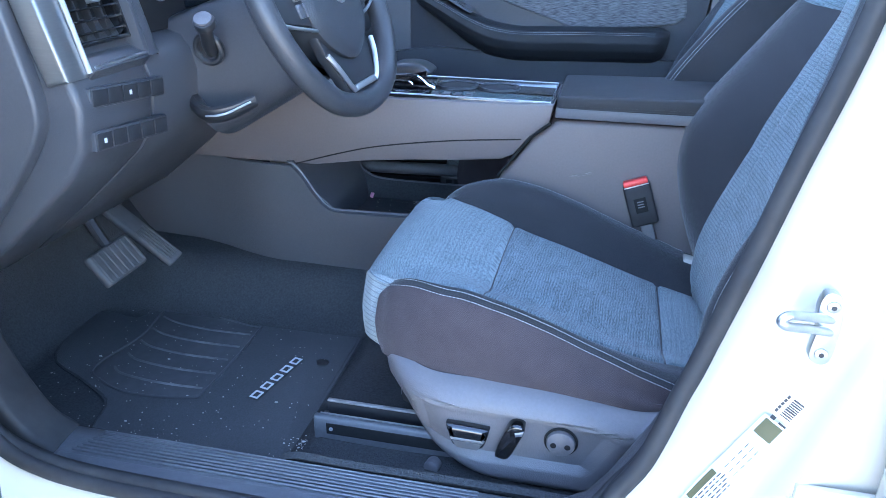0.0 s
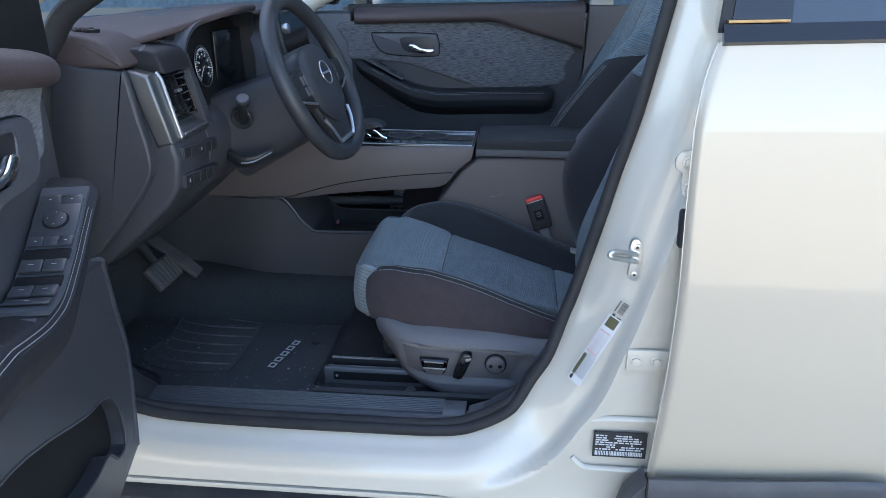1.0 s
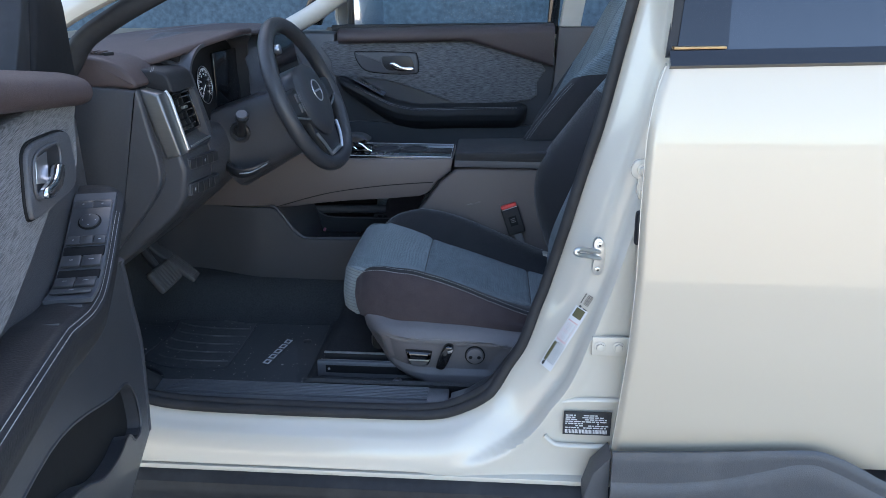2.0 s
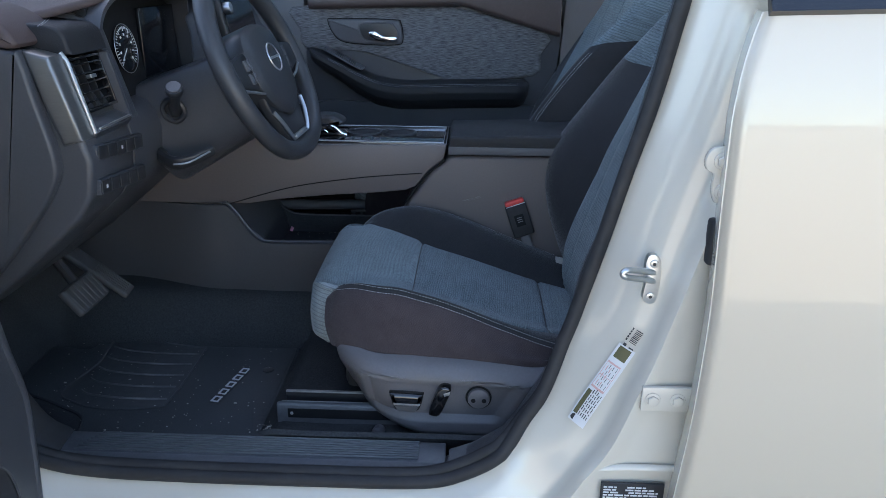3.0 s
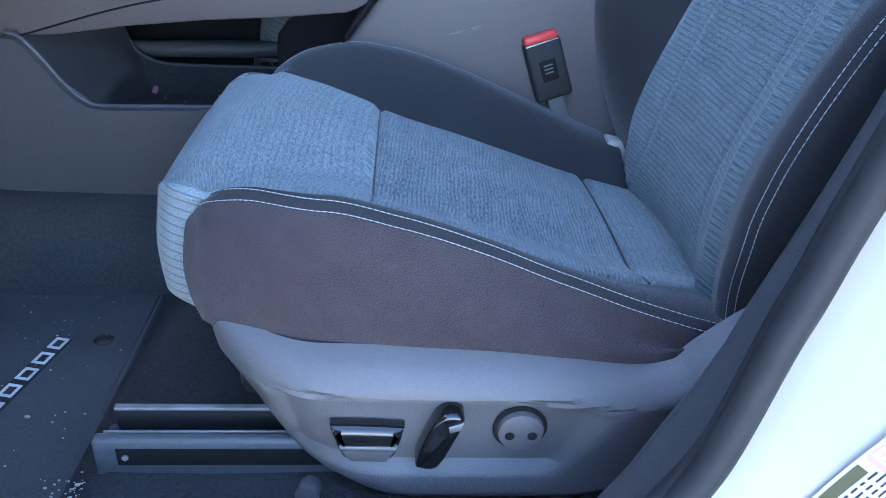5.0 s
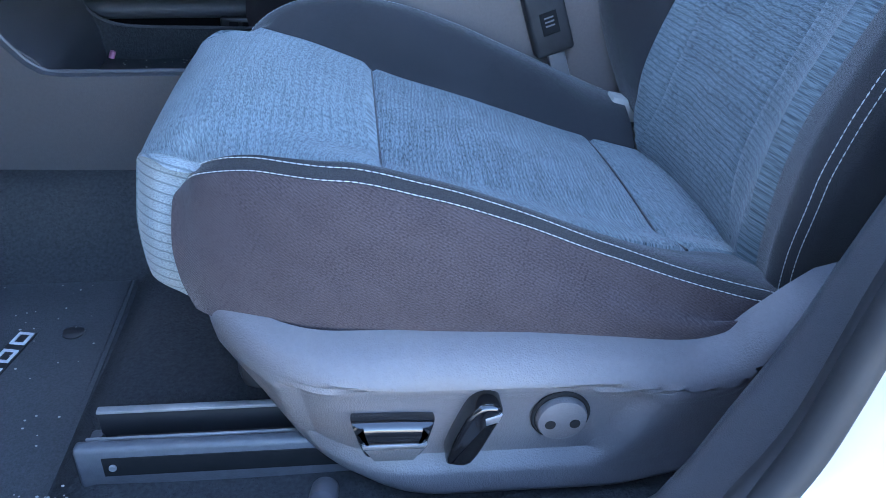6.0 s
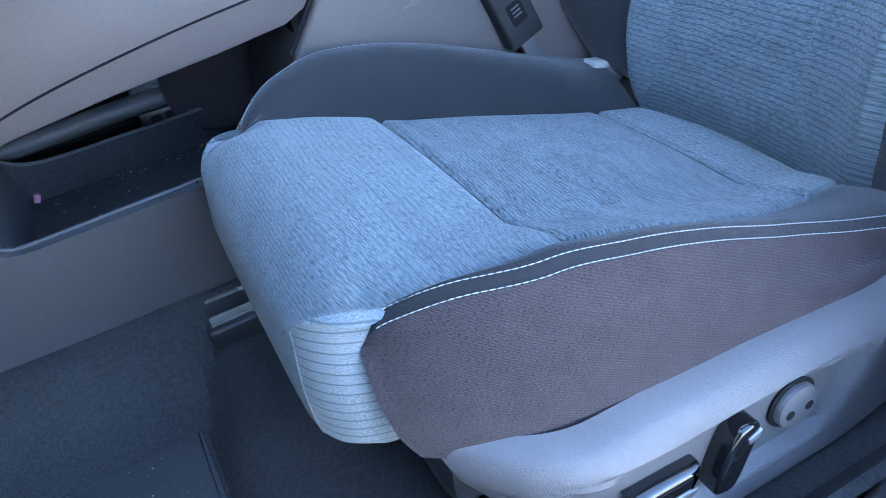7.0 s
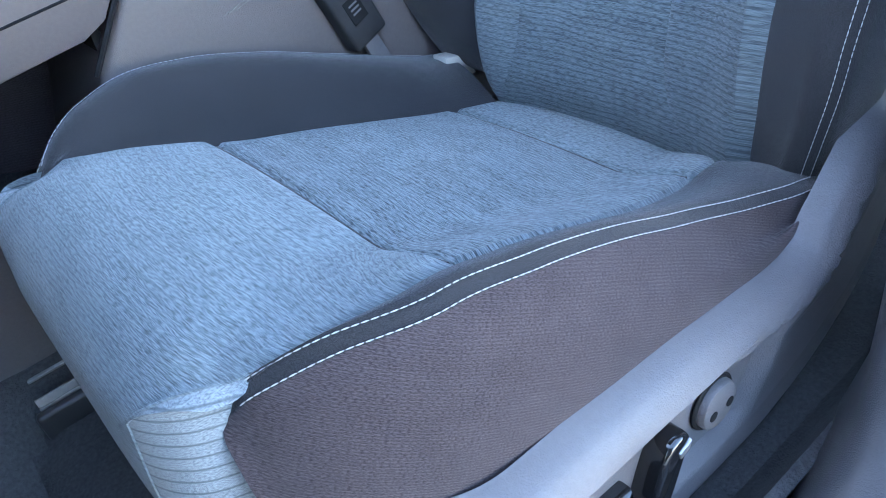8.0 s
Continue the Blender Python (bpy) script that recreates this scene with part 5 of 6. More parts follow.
part("pocket_front", sheet(pocket_front, 14, 16, 0.004), CONSOLE_LOW, pocket)
part("pocket_inner_wall", box(-0.56, -0.20, CY + 0.0005, CY + 0.0035, 0.55, 0.612, 0.001), CONSOLE_LOW, pocket)
FAR_RIM = [(-0.580, 0.665), (-0.572, 0.650), (-0.562, 0.633), (-0.539, 0.618), (-0.506, 0.612), (-0.428, 0.611), (-0.27, 0.613), (-0.235, 0.630), (-0.215, 0.68)]
far_wall = [(-0.59, 0.555), (-0.59, 0.665)] + [tuple(p) for p in spline(FAR_RIM, 3)] + [(-0.19, 0.68), (-0.19, 0.555)]
# Far wall takes the carpet's black to paint the pocket's shade.
part("shaded_far_wall", prism(far_wall, "y", 0.116, 0.124, 0.001, 1), CARPET, pocket)
part("far_rim", tube([(p.x, 0.115, p.y) for p in spline(FAR_RIM, 4)], 0.0024, sides=6), PLASTIC, pocket)
# Added near-black box beyond the far rim: blocks light, darkens the footwell opening.
part("dark_box_floor", box(-0.62, -0.20, 0.124, 0.225, 0.575, 0.585, 0.001), MATTE, pocket)
part("dark_box_back", box(-0.66, -0.18, 0.222, 0.232, 0.55, 0.80, 0.002), MATTE, pocket)
part("dark_box_roof", box(-0.66, -0.18, 0.100, 0.222, 0.76, 0.79, 0.002), MATTE, pocket)
part("dark_box_end", box(-0.66, -0.64, 0.10, 0.222, 0.55, 0.78, 0.002), MATTE, pocket)
part("dark_box_rear", box(-0.20, -0.19, CY + 0.03, 0.222, 0.55, 0.78, 0.002), MATTE, pocket)
part("usb_block", box(-0.385, -0.325, 0.148, 0.178, 0.596, 0.617, 0.003), PLASTIC_BLACK, pocket)
for ux in (-0.372, -0.352):
    part("usb_socket", box(ux, ux + 0.014, 0.1465, 0.1485, 0.602, 0.611, 0.0005, 1), MATTE, pocket)
part("pocket_tube", tube([(-0.585, 0.165, 0.622), (-0.345, 0.165, 0.628)], 0.014, sides=16), PLASTIC, pocket)
part("panel_joint", tube([(-0.3575, CY - 0.0125, 0.621), (-0.358, CY - 0.006, 0.55), (-0.359, CY - 0.001, 0.478)], 0.0016, sides=6), MATTE, con)
UP = [(-0.86, 0.706), (-0.77, 0.7045), (-0.62, 0.705), (-0.587, 0.706), (-0.495, 0.720), (-0.40, 0.730), (-0.289, 0.738), (-0.212, 0.746), (-0.188, 0.757), (-0.160, 0.793), (-0.124, 0.822), (-0.118, 0.855), (-0.30, 0.852), (-0.42, 0.850), (-0.60, 0.868), (-0.72, 0.91), (-0.86, 0.93)]
part("upper_panel", prism(UP, "y", CY, CY + 0.20, 0.004), PLASTIC_WARM, con, "grey-brown upper console side panel")
part("panel_seam", tube(spline([(-0.63, CY - 0.0005, 0.706), (-0.62, CY - 0.0005, 0.708), (-0.52, CY - 0.0005, 0.738), (-0.44, CY - 0.0005, 0.7565), (-0.31, CY - 0.0005, 0.7755), (-0.174, CY - 0.0005, 0.788)], 6), 0.0013, sides=5), MATTE, con)
REAR = [(-0.113, 0.824), (-0.119, 0.818), (-0.153, 0.790), (-0.176, 0.758), (-0.211, 0.712), (-0.243, 0.62), (-0.252, 0.41), (0.45, 0.41), (0.45, 0.834), (-0.10, 0.828)]
part("rear_panel", prism(REAR, "y", CY + 0.004, CY + 0.196, 0.010, 4), PLASTIC_WARM, con, "grey-brown rear console side with a pale scuff")
part("panel_gap", tube([(-0.121, CY + 0.001, 0.822), (-0.157, CY + 0.001, 0.793), (-0.183, CY + 0.001, 0.758), (-0.216, CY + 0.001, 0.714)], 0.0028, sides=6), MATTE, con)
for u0, w, h in ((0.0, 0.040, 0.0035), (0.010, 0.030, 0.0020), (-0.002, 0.014, 0.0026)):
    part("scuff_mark", sheet(lambda u, v: (-0.079 + u0 + w * u + 0.003 * v, CY + 0.0028, 0.7225 + 900 * h * h * (u0 - 0.005) + 0.30 * w * u + h * (v - 0.5) * (0.5 + 0.5 * math.sin(9 * u + 40 * u0)) * min(1.0, 6 * u, 6 - 6 * u)), 14, 3, 0.0004), SCUFF_PALE, con)
lid = part("armrest_lid", prism([tuple(p) for p in [(-0.113, 0.832), (0.46, 0.838), (0.47, 0.86), (0.46, 0.886), (0.20, 0.882), (-0.108, 0.874), (-0.113, 0.868)]], "y", CY - 0.004, CY + 0.204, 0.006, 3), LEATHER, con, "black stitched leatherette armrest lid")
part("lid_band", box(-0.1135, 0.455, CY - 0.0062, CY - 0.0035, 0.834, 0.8520, 0.0012), PLASTIC, lid, "satin charcoal band under the armrest pad")
part("lid_stitching", stitches([(-0.108 + 0.5 * i / 60, CY - 0.0048, 0.8565 + 0.006 * i / 60) for i in range(61)]), LEATHER, lid)
part("lid_seam", tube([(-0.112, CY - 0.003, 0.8525), (0.45, CY - 0.003, 0.8595)], 0.0012, sides=5), PLASTIC_BLACK, lid)
# top tray with cup holders and selector
part("top_plate", box(-0.60, -0.120, CY + 0.014, CY + 0.186, 0.846, 0.8575, 0.003), GLOSS_BLACK, con, "gloss black console top plate")
part("plate_trim", tube([(-0.58, CY + 0.012, 0.8585), (-0.125, CY + 0.012, 0.8575), (-0.125, CY + 0.188, 0.8575), (-0.58, CY + 0.188, 0.8585)], 0.0018, sides=6), SATIN, con)
for cx, cr in ((-0.32, 0.040), (-0.235, 0.038)):
    cup = part("cup_holder", tube([(cx + cr * math.cos(a / 16 * math.pi), CY + 0.11 + cr * math.sin(a / 16 * math.pi), 0.8585) for a in range(32)], 0.004, True, 6), PLASTIC_BLACK, con)
    part("cup_floor", disc((cx, CY + 0.11, 0.8572), (0, 0, 1), cr - 0.002, 0.0008, 0, 28), RUBBER, cup)
sel = thing("gear_selector", "black and chrome electronic gear selector on the console", "gear selector", at=(-0.420, 0.0, 0.857))
part("base", prism([(-0.05, 0.0), (0.065, 0.0), (0.055, 0.008), (-0.03, 0.012)], "y", -0.036, 0.036, 0.003), GLOSS_BLACK, sel)
part("head", prism([tuple(p) for p in spline([(-0.045, 0.008), (-0.040, 0.030), (-0.016, 0.045), (0.025, 0.047), (0.050, 0.036), (0.052, 0.026), (0.020, 0.018), (-0.01, 0.006)], 4, True)], "y", -0.032, 0.032, 0.010, 4), PLASTIC_BLACK, sel)
part("chrome_edge", tube(spline([(-0.020, -0.033, 0.024), (0.012, -0.034, 0.026), (0.034, -0.034, 0.022), (0.050, -0.033, 0.008), (0.062, -0.030, 0.002)], 4), 0.0034, sides=8), CHROME, sel)
part("chrome_edge", tube(spline([(-0.018, -0.033, 0.014), (0.010, -0.034, 0.014), (0.020, -0.033, 0.006)], 4), 0.0026, sides=8), CHROME, sel)
for k in range(4):
    part("selector_button", box(0.065 + 0.022 * k, 0.080 + 0.022 * k, -0.075, -0.055, 0.0, 0.003, 0.001, 1), PLASTIC, sel)

solid("pink_plug", tube([(-0.541, 0.108, 0.566), (-0.537, 0.110, 0.576)], 0.0042, sides=10), material("pink_plastic", (0.75, 0.30, 0.42), 0.5), "small pink plug lying in the console pocket", "plug")

# ---- dashboard ----
dash = thing("dashboard", "charcoal and brown dashboard with stitched soft trim", "dashboard")
PROF = [(-1.26, 0.95), (-1.26, 1.150), (-1.05, 1.175), (-0.86, 1.168), (-0.78, 1.150), (-0.735, 1.120), (-0.70, 1.090), (-0.665, 1.030), (-0.640, 0.985), (-0.632, 0.955), (-0.640, 0.90), (-0.665, 0.862), (-0.70, 0.83), (-0.78, 0.76), (-0.88, 0.68), (-1.0, 0.66)]
part("dash_body", prism(PROF, "y", -0.700, -0.546, 0.010, 3), DASH, dash, "grey-brown lower dashboard around the column")
LOWER = [(-1.26, 0.95), (-1.26, 1.150), (-1.05, 1.160), (-0.80, 1.150), (-0.80, 1.020), (-0.70, 1.015), (-0.655, 1.005)] + PROF[8:]
part("dash_middle", prism(LOWER, "y", -0.545, -0.17, 0.004, 2), DASH, dash)
FAR = [(p[0] - 0.06 if p[0] > -1 else p[0], p[1]) for p in PROF]
part("dash_body_far", prism(FAR, "y", -0.168, 0.71, 0.010, 3), PLASTIC, dash)
part("end_panel", prism([tuple(p) for p in spline([(-0.87, 1.128), (-0.79, 1.126), (-0.715, 1.120), (-0.703, 1.112), (-0.690, 1.04), (-0.676, 0.962), (-0.688, 0.915), (-0.745, 0.84), (-0.83, 0.75), (-0.87, 0.76)], 3, True)], "y", -0.722, -0.690, 0.006, 3), DASH, dash, "smooth dark end panel facing the doorway")


EDGE_X = [(-0.705, -0.790), (-0.62, -0.742), (-0.57, -0.706), (-0.51, -0.672), (-0.45, -0.645), (-0.36, -0.600), (-0.30, -0.602), (-0.22, -0.635), (-0.12, -0.71), (0.0, -0.76), (0.71, -0.78)]
EDGE_Z = [(-0.705, 1.150), (-0.62, 1.163), (-0.54, 1.181), (-0.45, 1.199), (-0.36, 1.216), (-0.25, 1.212), (-0.10, 1.188), (0.10, 1.178), (0.71, 1.170)]


def top_pad(u, v):
    y = -0.705 + 1.41 * v
    ex, ez = curve_value(EDGE_X, y), curve_value(EDGE_Z, y)
    if u < 0.8:
        w = u / 0.8
        return (-1.24 + (ex + 1.24 - 0.006) * w, y, 1.158 + (ez - 1.158) * w ** 1.5 + 0.012 * math.sin(math.pi * w))
    a = (u - 0.8) / 0.2
    if a < 0.5:
        g = a * 2 * math.pi
        return (ex - 0.006 + 0.007 * math.sin(g * 0.999), y, ez - 0.007 + 0.007 * math.cos(g))
    return (ex - 0.006 - 0.06 * (a - 0.5) * 2, y, ez - 0.014)


part("top_pad", sheet(top_pad, 50, 90), BROWN, dash, "dark brown soft dashboard top")
part("corner_cap", prism([tuple(p) for p in spline([(-0.89, 1.128), (-0.75, 1.124), (-0.712, 1.122), (-0.705, 1.135), (-0.735, 1.166), (-0.79, 1.182), (-0.89, 1.182)], 3, True)], "y", -0.722, -0.600, 0.008, 3), BROWN, dash, "brown soft corner beside the windscreen pillar")
part("defrost_grille", prism([(-0.86, -0.688), (-0.78, -0.676), (-0.775, -0.65), (-0.86, -0.655)], "z", 1.178, 1.1865, 0.002), PLASTIC_BLACK, dash)
for k in range(5):
    part("grille_slat", box(-0.855 + 0.016 * k, -0.849 + 0.016 * k, -0.686, -0.652, 1.184, 1.1895, 0.001, 1), BROWN, dash)
# stitched shoulder over the side vent, open in front of the slats
part("vent_shoulder", prism([tuple(p) for p in spline([(-0.80, 1.160), (-0.76, 1.157), (-0.716, 1.153), (-0.682, 1.149), (-0.665, 1.138), (-0.656, 1.108)], 4)] + [(-0.80, 1.104)], "y", -0.664, -0.545, 0.006, 3), LEATHER, dash, "black stitched leatherette shoulder over the side vent")
part("vent_cheek", prism([(-0.80, 1.103), (-0.655, 1.103), (-0.630, 1.000), (-0.80, 1.000)], "y", -0.556, -0.545, 0.003), DASH, dash)
part("vent_ledge", prism([(-0.80, 1.018), (-0.672, 1.018), (-0.636, 1.002), (-0.630, 0.994), (-0.640, 0.982), (-0.80, 0.98)], "y", -0.664, -0.545, 0.003), DASH, dash)
part("ledge_edge", tube([(-0.632, -0.660, 0.9975), (-0.632, -0.549, 0.9995)], 0.0022, sides=6), SATIN, dash)
for dy in (0.0, 0.009):
    part("shoulder_stitching", stitches([(-0.690 - 0.055 * i / 20, -0.652 + dy + 0.10 * i / 20 - 0.03 * (1 - i / 20) ** 2, 1.1505 + 0.0062 * i / 20) for i in range(21)]), THREAD, dash)
# side vent
vent = thing("side_vent", "black side air vent in a satin silver surround", "air vent")
part("silver_blade", prism([(-0.706, 1.119), (-0.668, 1.110), (-0.636, 0.988), (-0.667, 0.980), (-0.686, 1.04)], "y", -0.708, -0.6645, 0.006, 3), BLADE, vent, "satin silver blade beside the vent")
part("blade_edge", tube([(-0.671, -0.666, 1.112), (-0.663, -0.666, 1.100), (-0.636, -0.666, 0.992)], 0.0035, sides=8), SATIN, vent, "bright edge of the blade")
VM = Matrix.Translation((-0.662, -0.606, 1.0605)) @ Matrix.Rotation(radians(-14), 4, "Y")


def vbox(name, x0, x1, y0, y1, z0, z1, mat, parent, bev=0.002, label=""):
    bm = box(x0, x1, y0, y1, z0, z1, bev)
    bmesh.ops.transform(bm, matrix=VM, verts=bm.verts)
    return part(name, bm, mat, parent, label)


vbox("housing", -0.030, -0.016, -0.056, 0.050, -0.046, 0.046, MATTE, vent)
for y0, y1, z0, z1 in ((-0.054, 0.049, 0.037, 0.043), (-0.054, 0.049, -0.043, -0.037), (0.044, 0.049, -0.043, 0.043), (-0.054, -0.049, -0.043, 0.043)):
    vbox("frame", -0.018, 0.006, y0, y1, z0, z1, GLOSS_BLACK, vent, 0.002)
for k in range(5):
    z = -0.028 + 0.0145 * k
    vbox("slat", -0.014, 0.003, -0.048, 0.043, z - 0.0013, z + 0.0013, GLOSS_BLACK, vent, 0.0008)
for y in (-0.026, -0.002, 0.022):
    vbox("vane", -0.016, -0.004, y - 0.0014, y + 0.0014, -0.036, 0.036, PLASTIC_BLACK, vent, 0.0005)
vbox("vent_tab", 0.000, 0.009, -0.009, 0.009, 0.006, 0.012, SATIN, vent, 0.001)
# button rows
BM1 = Matrix.Translation((-0.633, -0.607, 0.932)) @ Matrix.Rotation(radians(-3), 4, "Z") @ Matrix.Rotation(radians(-4.5), 4, "X")
for row, z in enumerate((0.0255, -0.0275)):
    bank = thing("switch_bank", "row of small dark push buttons below the vent", "switches", "switch banks below the vent")
    bm = box(-0.008, 0.0045, -0.074, 0.074, z - 0.0125, z + 0.0125, 0.002)
    bmesh.ops.transform(bm, matrix=BM1, verts=bm.verts)
    part("frame", bm, DASH, bank)
    for k in range(5):
        y = -0.071 + 0.0286 * k
        bm = box(0.001, 0.0062, y, y + 0.0272, z - 0.0102, z + 0.0102, 0.0014)
        bmesh.ops.transform(bm, matrix=BM1, verts=bm.verts)
        b = part("button", bm, PLASTIC_BLACK, bank)
        if (row, k) in ((0, 2), (1, 0)):
            bm = box(0.0060, 0.0067, y + 0.0110, y + 0.0160, z - 0.003, z + 0.003, 0.0003, 1)
            bmesh.ops.transform(bm, matrix=BM1, verts=bm.verts)
            part("symbol", bm, LABEL_WHITE, b)

part("cluster_cheek", prism([tuple(p) for p in spline([(-0.75, 1.157), (-0.690, 1.152), (-0.672, 1.140), (-0.660, 1.10), (-0.634, 1.005), (-0.64, 0.995), (-0.75, 0.995)], 3, True)], "y", -0.549, -0.520, 0.007, 3), DASH, dash, "dark band between the vent and the dials")
# instrument cluster under its hood
hood = thing("instrument_cluster", "dark instrument cluster with round dials under a hood", "instrument cluster")
ARCH = spline([(-0.548, 1.00), (-0.546, 1.08), (-0.538, 1.140), (-0.50, 1.172), (-0.45, 1.185), (-0.36, 1.198), (-0.27, 1.190), (-0.20, 1.160), (-0.175, 1.09), (-0.165, 1.00)], 5)


def arch(u, v):
    q = v * (len(ARCH) - 1)
    i = min(int(q), len(ARCH) - 2)
    p = ARCH[i].lerp(ARCH[i + 1], q - i)
    reach = curve_value([(-0.56, -0.664), (-0.50, -0.660), (-0.45, -0.648), (-0.36, -0.604), (-0.28, -0.610), (-0.20, -0.645), (-0.16, -0.66)], p.x)
    if p.y < 1.13:
        reach = min(reach, -0.660 + (1.13 - p.y) * 0.2)
    return (-0.80 + (reach + 0.80) * u, p.x, p.y + 0.002 * u)


part("hood", sheet(arch, 14, 60, -0.008), DASH, hood, "charcoal cluster hood")
part("bezel", prism([(-0.700, 1.005), (-0.676, 1.012), (-0.690, 1.180), (-0.72, 1.180)], "y", -0.538, -0.178, 0.002), MATTE, hood)
for cy in (-0.437,):
    cx = -0.676
    dial = part("dial", disc((cx - 0.003, cy, 1.095), (1, 0, 0.09), 0.040, 0.003, 0.001, 40), SCREEN, hood, "black dial with white marks")
    part("dial_ring", tube([(cx + 0.001 - 0.0052 * math.sin(a / 20 * math.pi), cy + 0.042 * math.cos(a / 20 * math.pi), 1.095 + 0.042 * math.sin(a / 20 * math.pi)) for a in range(40)], 0.0007, True, 6), SATIN, dial)
    ticks = bmesh.new()
    for a in range(33):
        g = radians(-45 + 270 * a / 32)
        bm = box(-0.0006, 0.0006, -0.0006, 0.0006, 0.030 if a % 4 == 0 else 0.034, 0.038, 0)
        bmesh.ops.transform(bm, matrix=Matrix.Translation((cx + 0.0012, cy, 1.095)) @ Matrix.Rotation(radians(-5), 4, "Y") @ Matrix.Rotation(g - radians(90), 4, "X"), verts=bm.verts)
        me = bpy.data.meshes.new("t")
        bm.to_mesh(me)
        bm.free()
        ticks.from_mesh(me)
        bpy.data.meshes.remove(me)
        if a % 4 == 0:
            bm = box(-0.0006, 0.0006, -0.0018, 0.0018, 0.0225, 0.0265, 0)
            bmesh.ops.transform(bm, matrix=Matrix.Translation((cx + 0.0012, cy, 1.095)) @ Matrix.Rotation(radians(-5), 4, "Y") @ Matrix.Rotation(g - radians(90), 4, "X"), verts=bm.verts)
            bm.to_mesh(bpy.data.meshes.new("t"))
            me = bpy.data.meshes["t"]
            ticks.from_mesh(me)
            bm.free()
            bpy.data.meshes.remove(me)
    part("dial_marks", ticks, LABEL_WHITE, dial)
    part("needle", tube([(cx + 0.002, cy, 1.095), (cx + 0.002, cy - 0.020, 1.076)], 0.0010, sides=5), LABEL_WHITE, dial)
part("centre_display", box(-0.684, -0.676, -0.365, -0.20, 1.035, 1.16, 0.002), SCREEN, hood)

screen = thing("infotainment_screen", "dark touch screen standing on the dashboard", "screen")
bm = box(-0.012, 0.012, -0.115, 0.115, -0.075, 0.075, 0.006, 3)
SM = Matrix.Translation((-0.615, 0.02, 1.112)) @ Matrix.Rotation(radians(-12), 4, "Y")
bmesh.ops.transform(bm, matrix=SM, verts=bm.verts)
part("casing", bm, PLASTIC_BLACK, screen)
bm = box(0.012, 0.0135, -0.105, 0.105, -0.060, 0.068, 0.001, 1)
bmesh.ops.transform(bm, matrix=SM, verts=bm.verts)
part("display", bm, SCREEN, screen)
bm = disc((0.012, -0.095, 0.03), (1, 0, 0), 0.013, 0.016, 0.002, 24)
bmesh.ops.transform(bm, matrix=SM, verts=bm.verts)
part("knob", bm, SATIN, screen, "silver volume knob")
for k in range(6):
    bm = box(0.012, 0.0155, -0.10 + k * 0.034, -0.072 + k * 0.034, -0.072, -0.063, 0.001, 1)
    bmesh.ops.transform(bm, matrix=SM, verts=bm.verts)
    part("key", bm, PLASTIC, screen)

# ---- steering column and wheel ----
WC = Vector((-0.456, -0.349, 1.061))
AX = Vector((0.913, -0.078, 0.401)).normalized()
SIDE = (Vector((0, 1, 0)) - AX * AX.y).normalized()
col = thing("steering_column", "grey plastic steering column cover with a lever stalk", "steering column")
bm = bmesh.new()
prof = [(-0.075, 0.045), (-0.05, 0.062), (0.05, 0.062), (0.075, 0.045), (0.078, -0.03), (0.055, -0.085), (0.0, -0.10), (-0.055, -0.085), (-0.078, -0.03)]
UPW = AX.cross(SIDE)


def column(u, v):
    q = [Vector(p) for p in spline(prof, 4, True)]
    p = q[int(round(v * len(q))) % len(q)]
    s = 1.0 + 0.25 * u
    c = WC - AX * (0.045 + 0.20 * u) - UPW * 0.015
    return c + Vector((0, 1, 0)) * p.x * s + UPW * p.y * s


part("cover", sheet(column, 10, 36), DASH, col)
part("cover_face", tube([tuple(column(0.0, k / 36)) for k in range(36)], 0.004, True, 6), PLASTIC_BLACK, col)
part("cover_plate", disc(WC - AX * 0.060, AX, 0.070, 0.012, 0.003, 32), PLASTIC_BLACK, col)
st = part("lever_stalk", tube(spline([(-0.598, -0.436, 0.986), (-0.592, -0.458, 0.998), (-0.582, -0.478, 1.018), (-0.576, -0.488, 1.030)], 4), lambda u: 0.0125 - 0.003 * math.sin(math.pi * u), sides=14), PLASTIC_BLACK, col, "black lever stalk")
part("stalk_head", disc((-0.578, -0.485, 1.026), (0.15, -0.55, 0.75), 0.0155, 0.013, 0.003, 24), PLASTIC_BLACK, st)
part("stalk_cap", disc((-0.5765, -0.492, 1.0355), (0.15, -0.55, 0.75), 0.0128, 0.005, 0.0015, 24), PLASTIC_SEAT, st, "grey round lever end")
part("stalk_boot", tube([(-0.600 + 0.02 * math.cos(a / 12 * math.pi), -0.445 - 0.004 * math.sin(a / 12 * math.pi), 0.988 + 0.02 * math.sin(a / 12 * math.pi)) for a in range(24)], 0.005, True, 8), PLASTIC_BLACK, st)
part("stalk_hole", disc((-0.600, -0.436, 0.988), (0, -1, 0), 0.019, 0.006, 0.001, 24), RUBBER, st)
part("tilt_handle", tube(spline([(-0.640, -0.43, 0.902), (-0.605, -0.46, 0.894), (-0.57, -0.455, 0.899), (-0.54, -0.43, 0.912)], 4), lambda u: 0.012 - 0.005 * u, sides=10, flat=1.6), PLASTIC_BLACK, col, "black column release lever")
part("tilt_edge", tube(spline([(-0.598, -0.4785, 0.8965), (-0.57, -0.474, 0.900), (-0.540, -0.446, 0.914)], 4), 0.0018, sides=6), SATIN, col)

wheel = thing("steering_wheel", "black leatherette three-spoke steering wheel with a satin lower spoke", "steering wheel", at=tuple(WC))
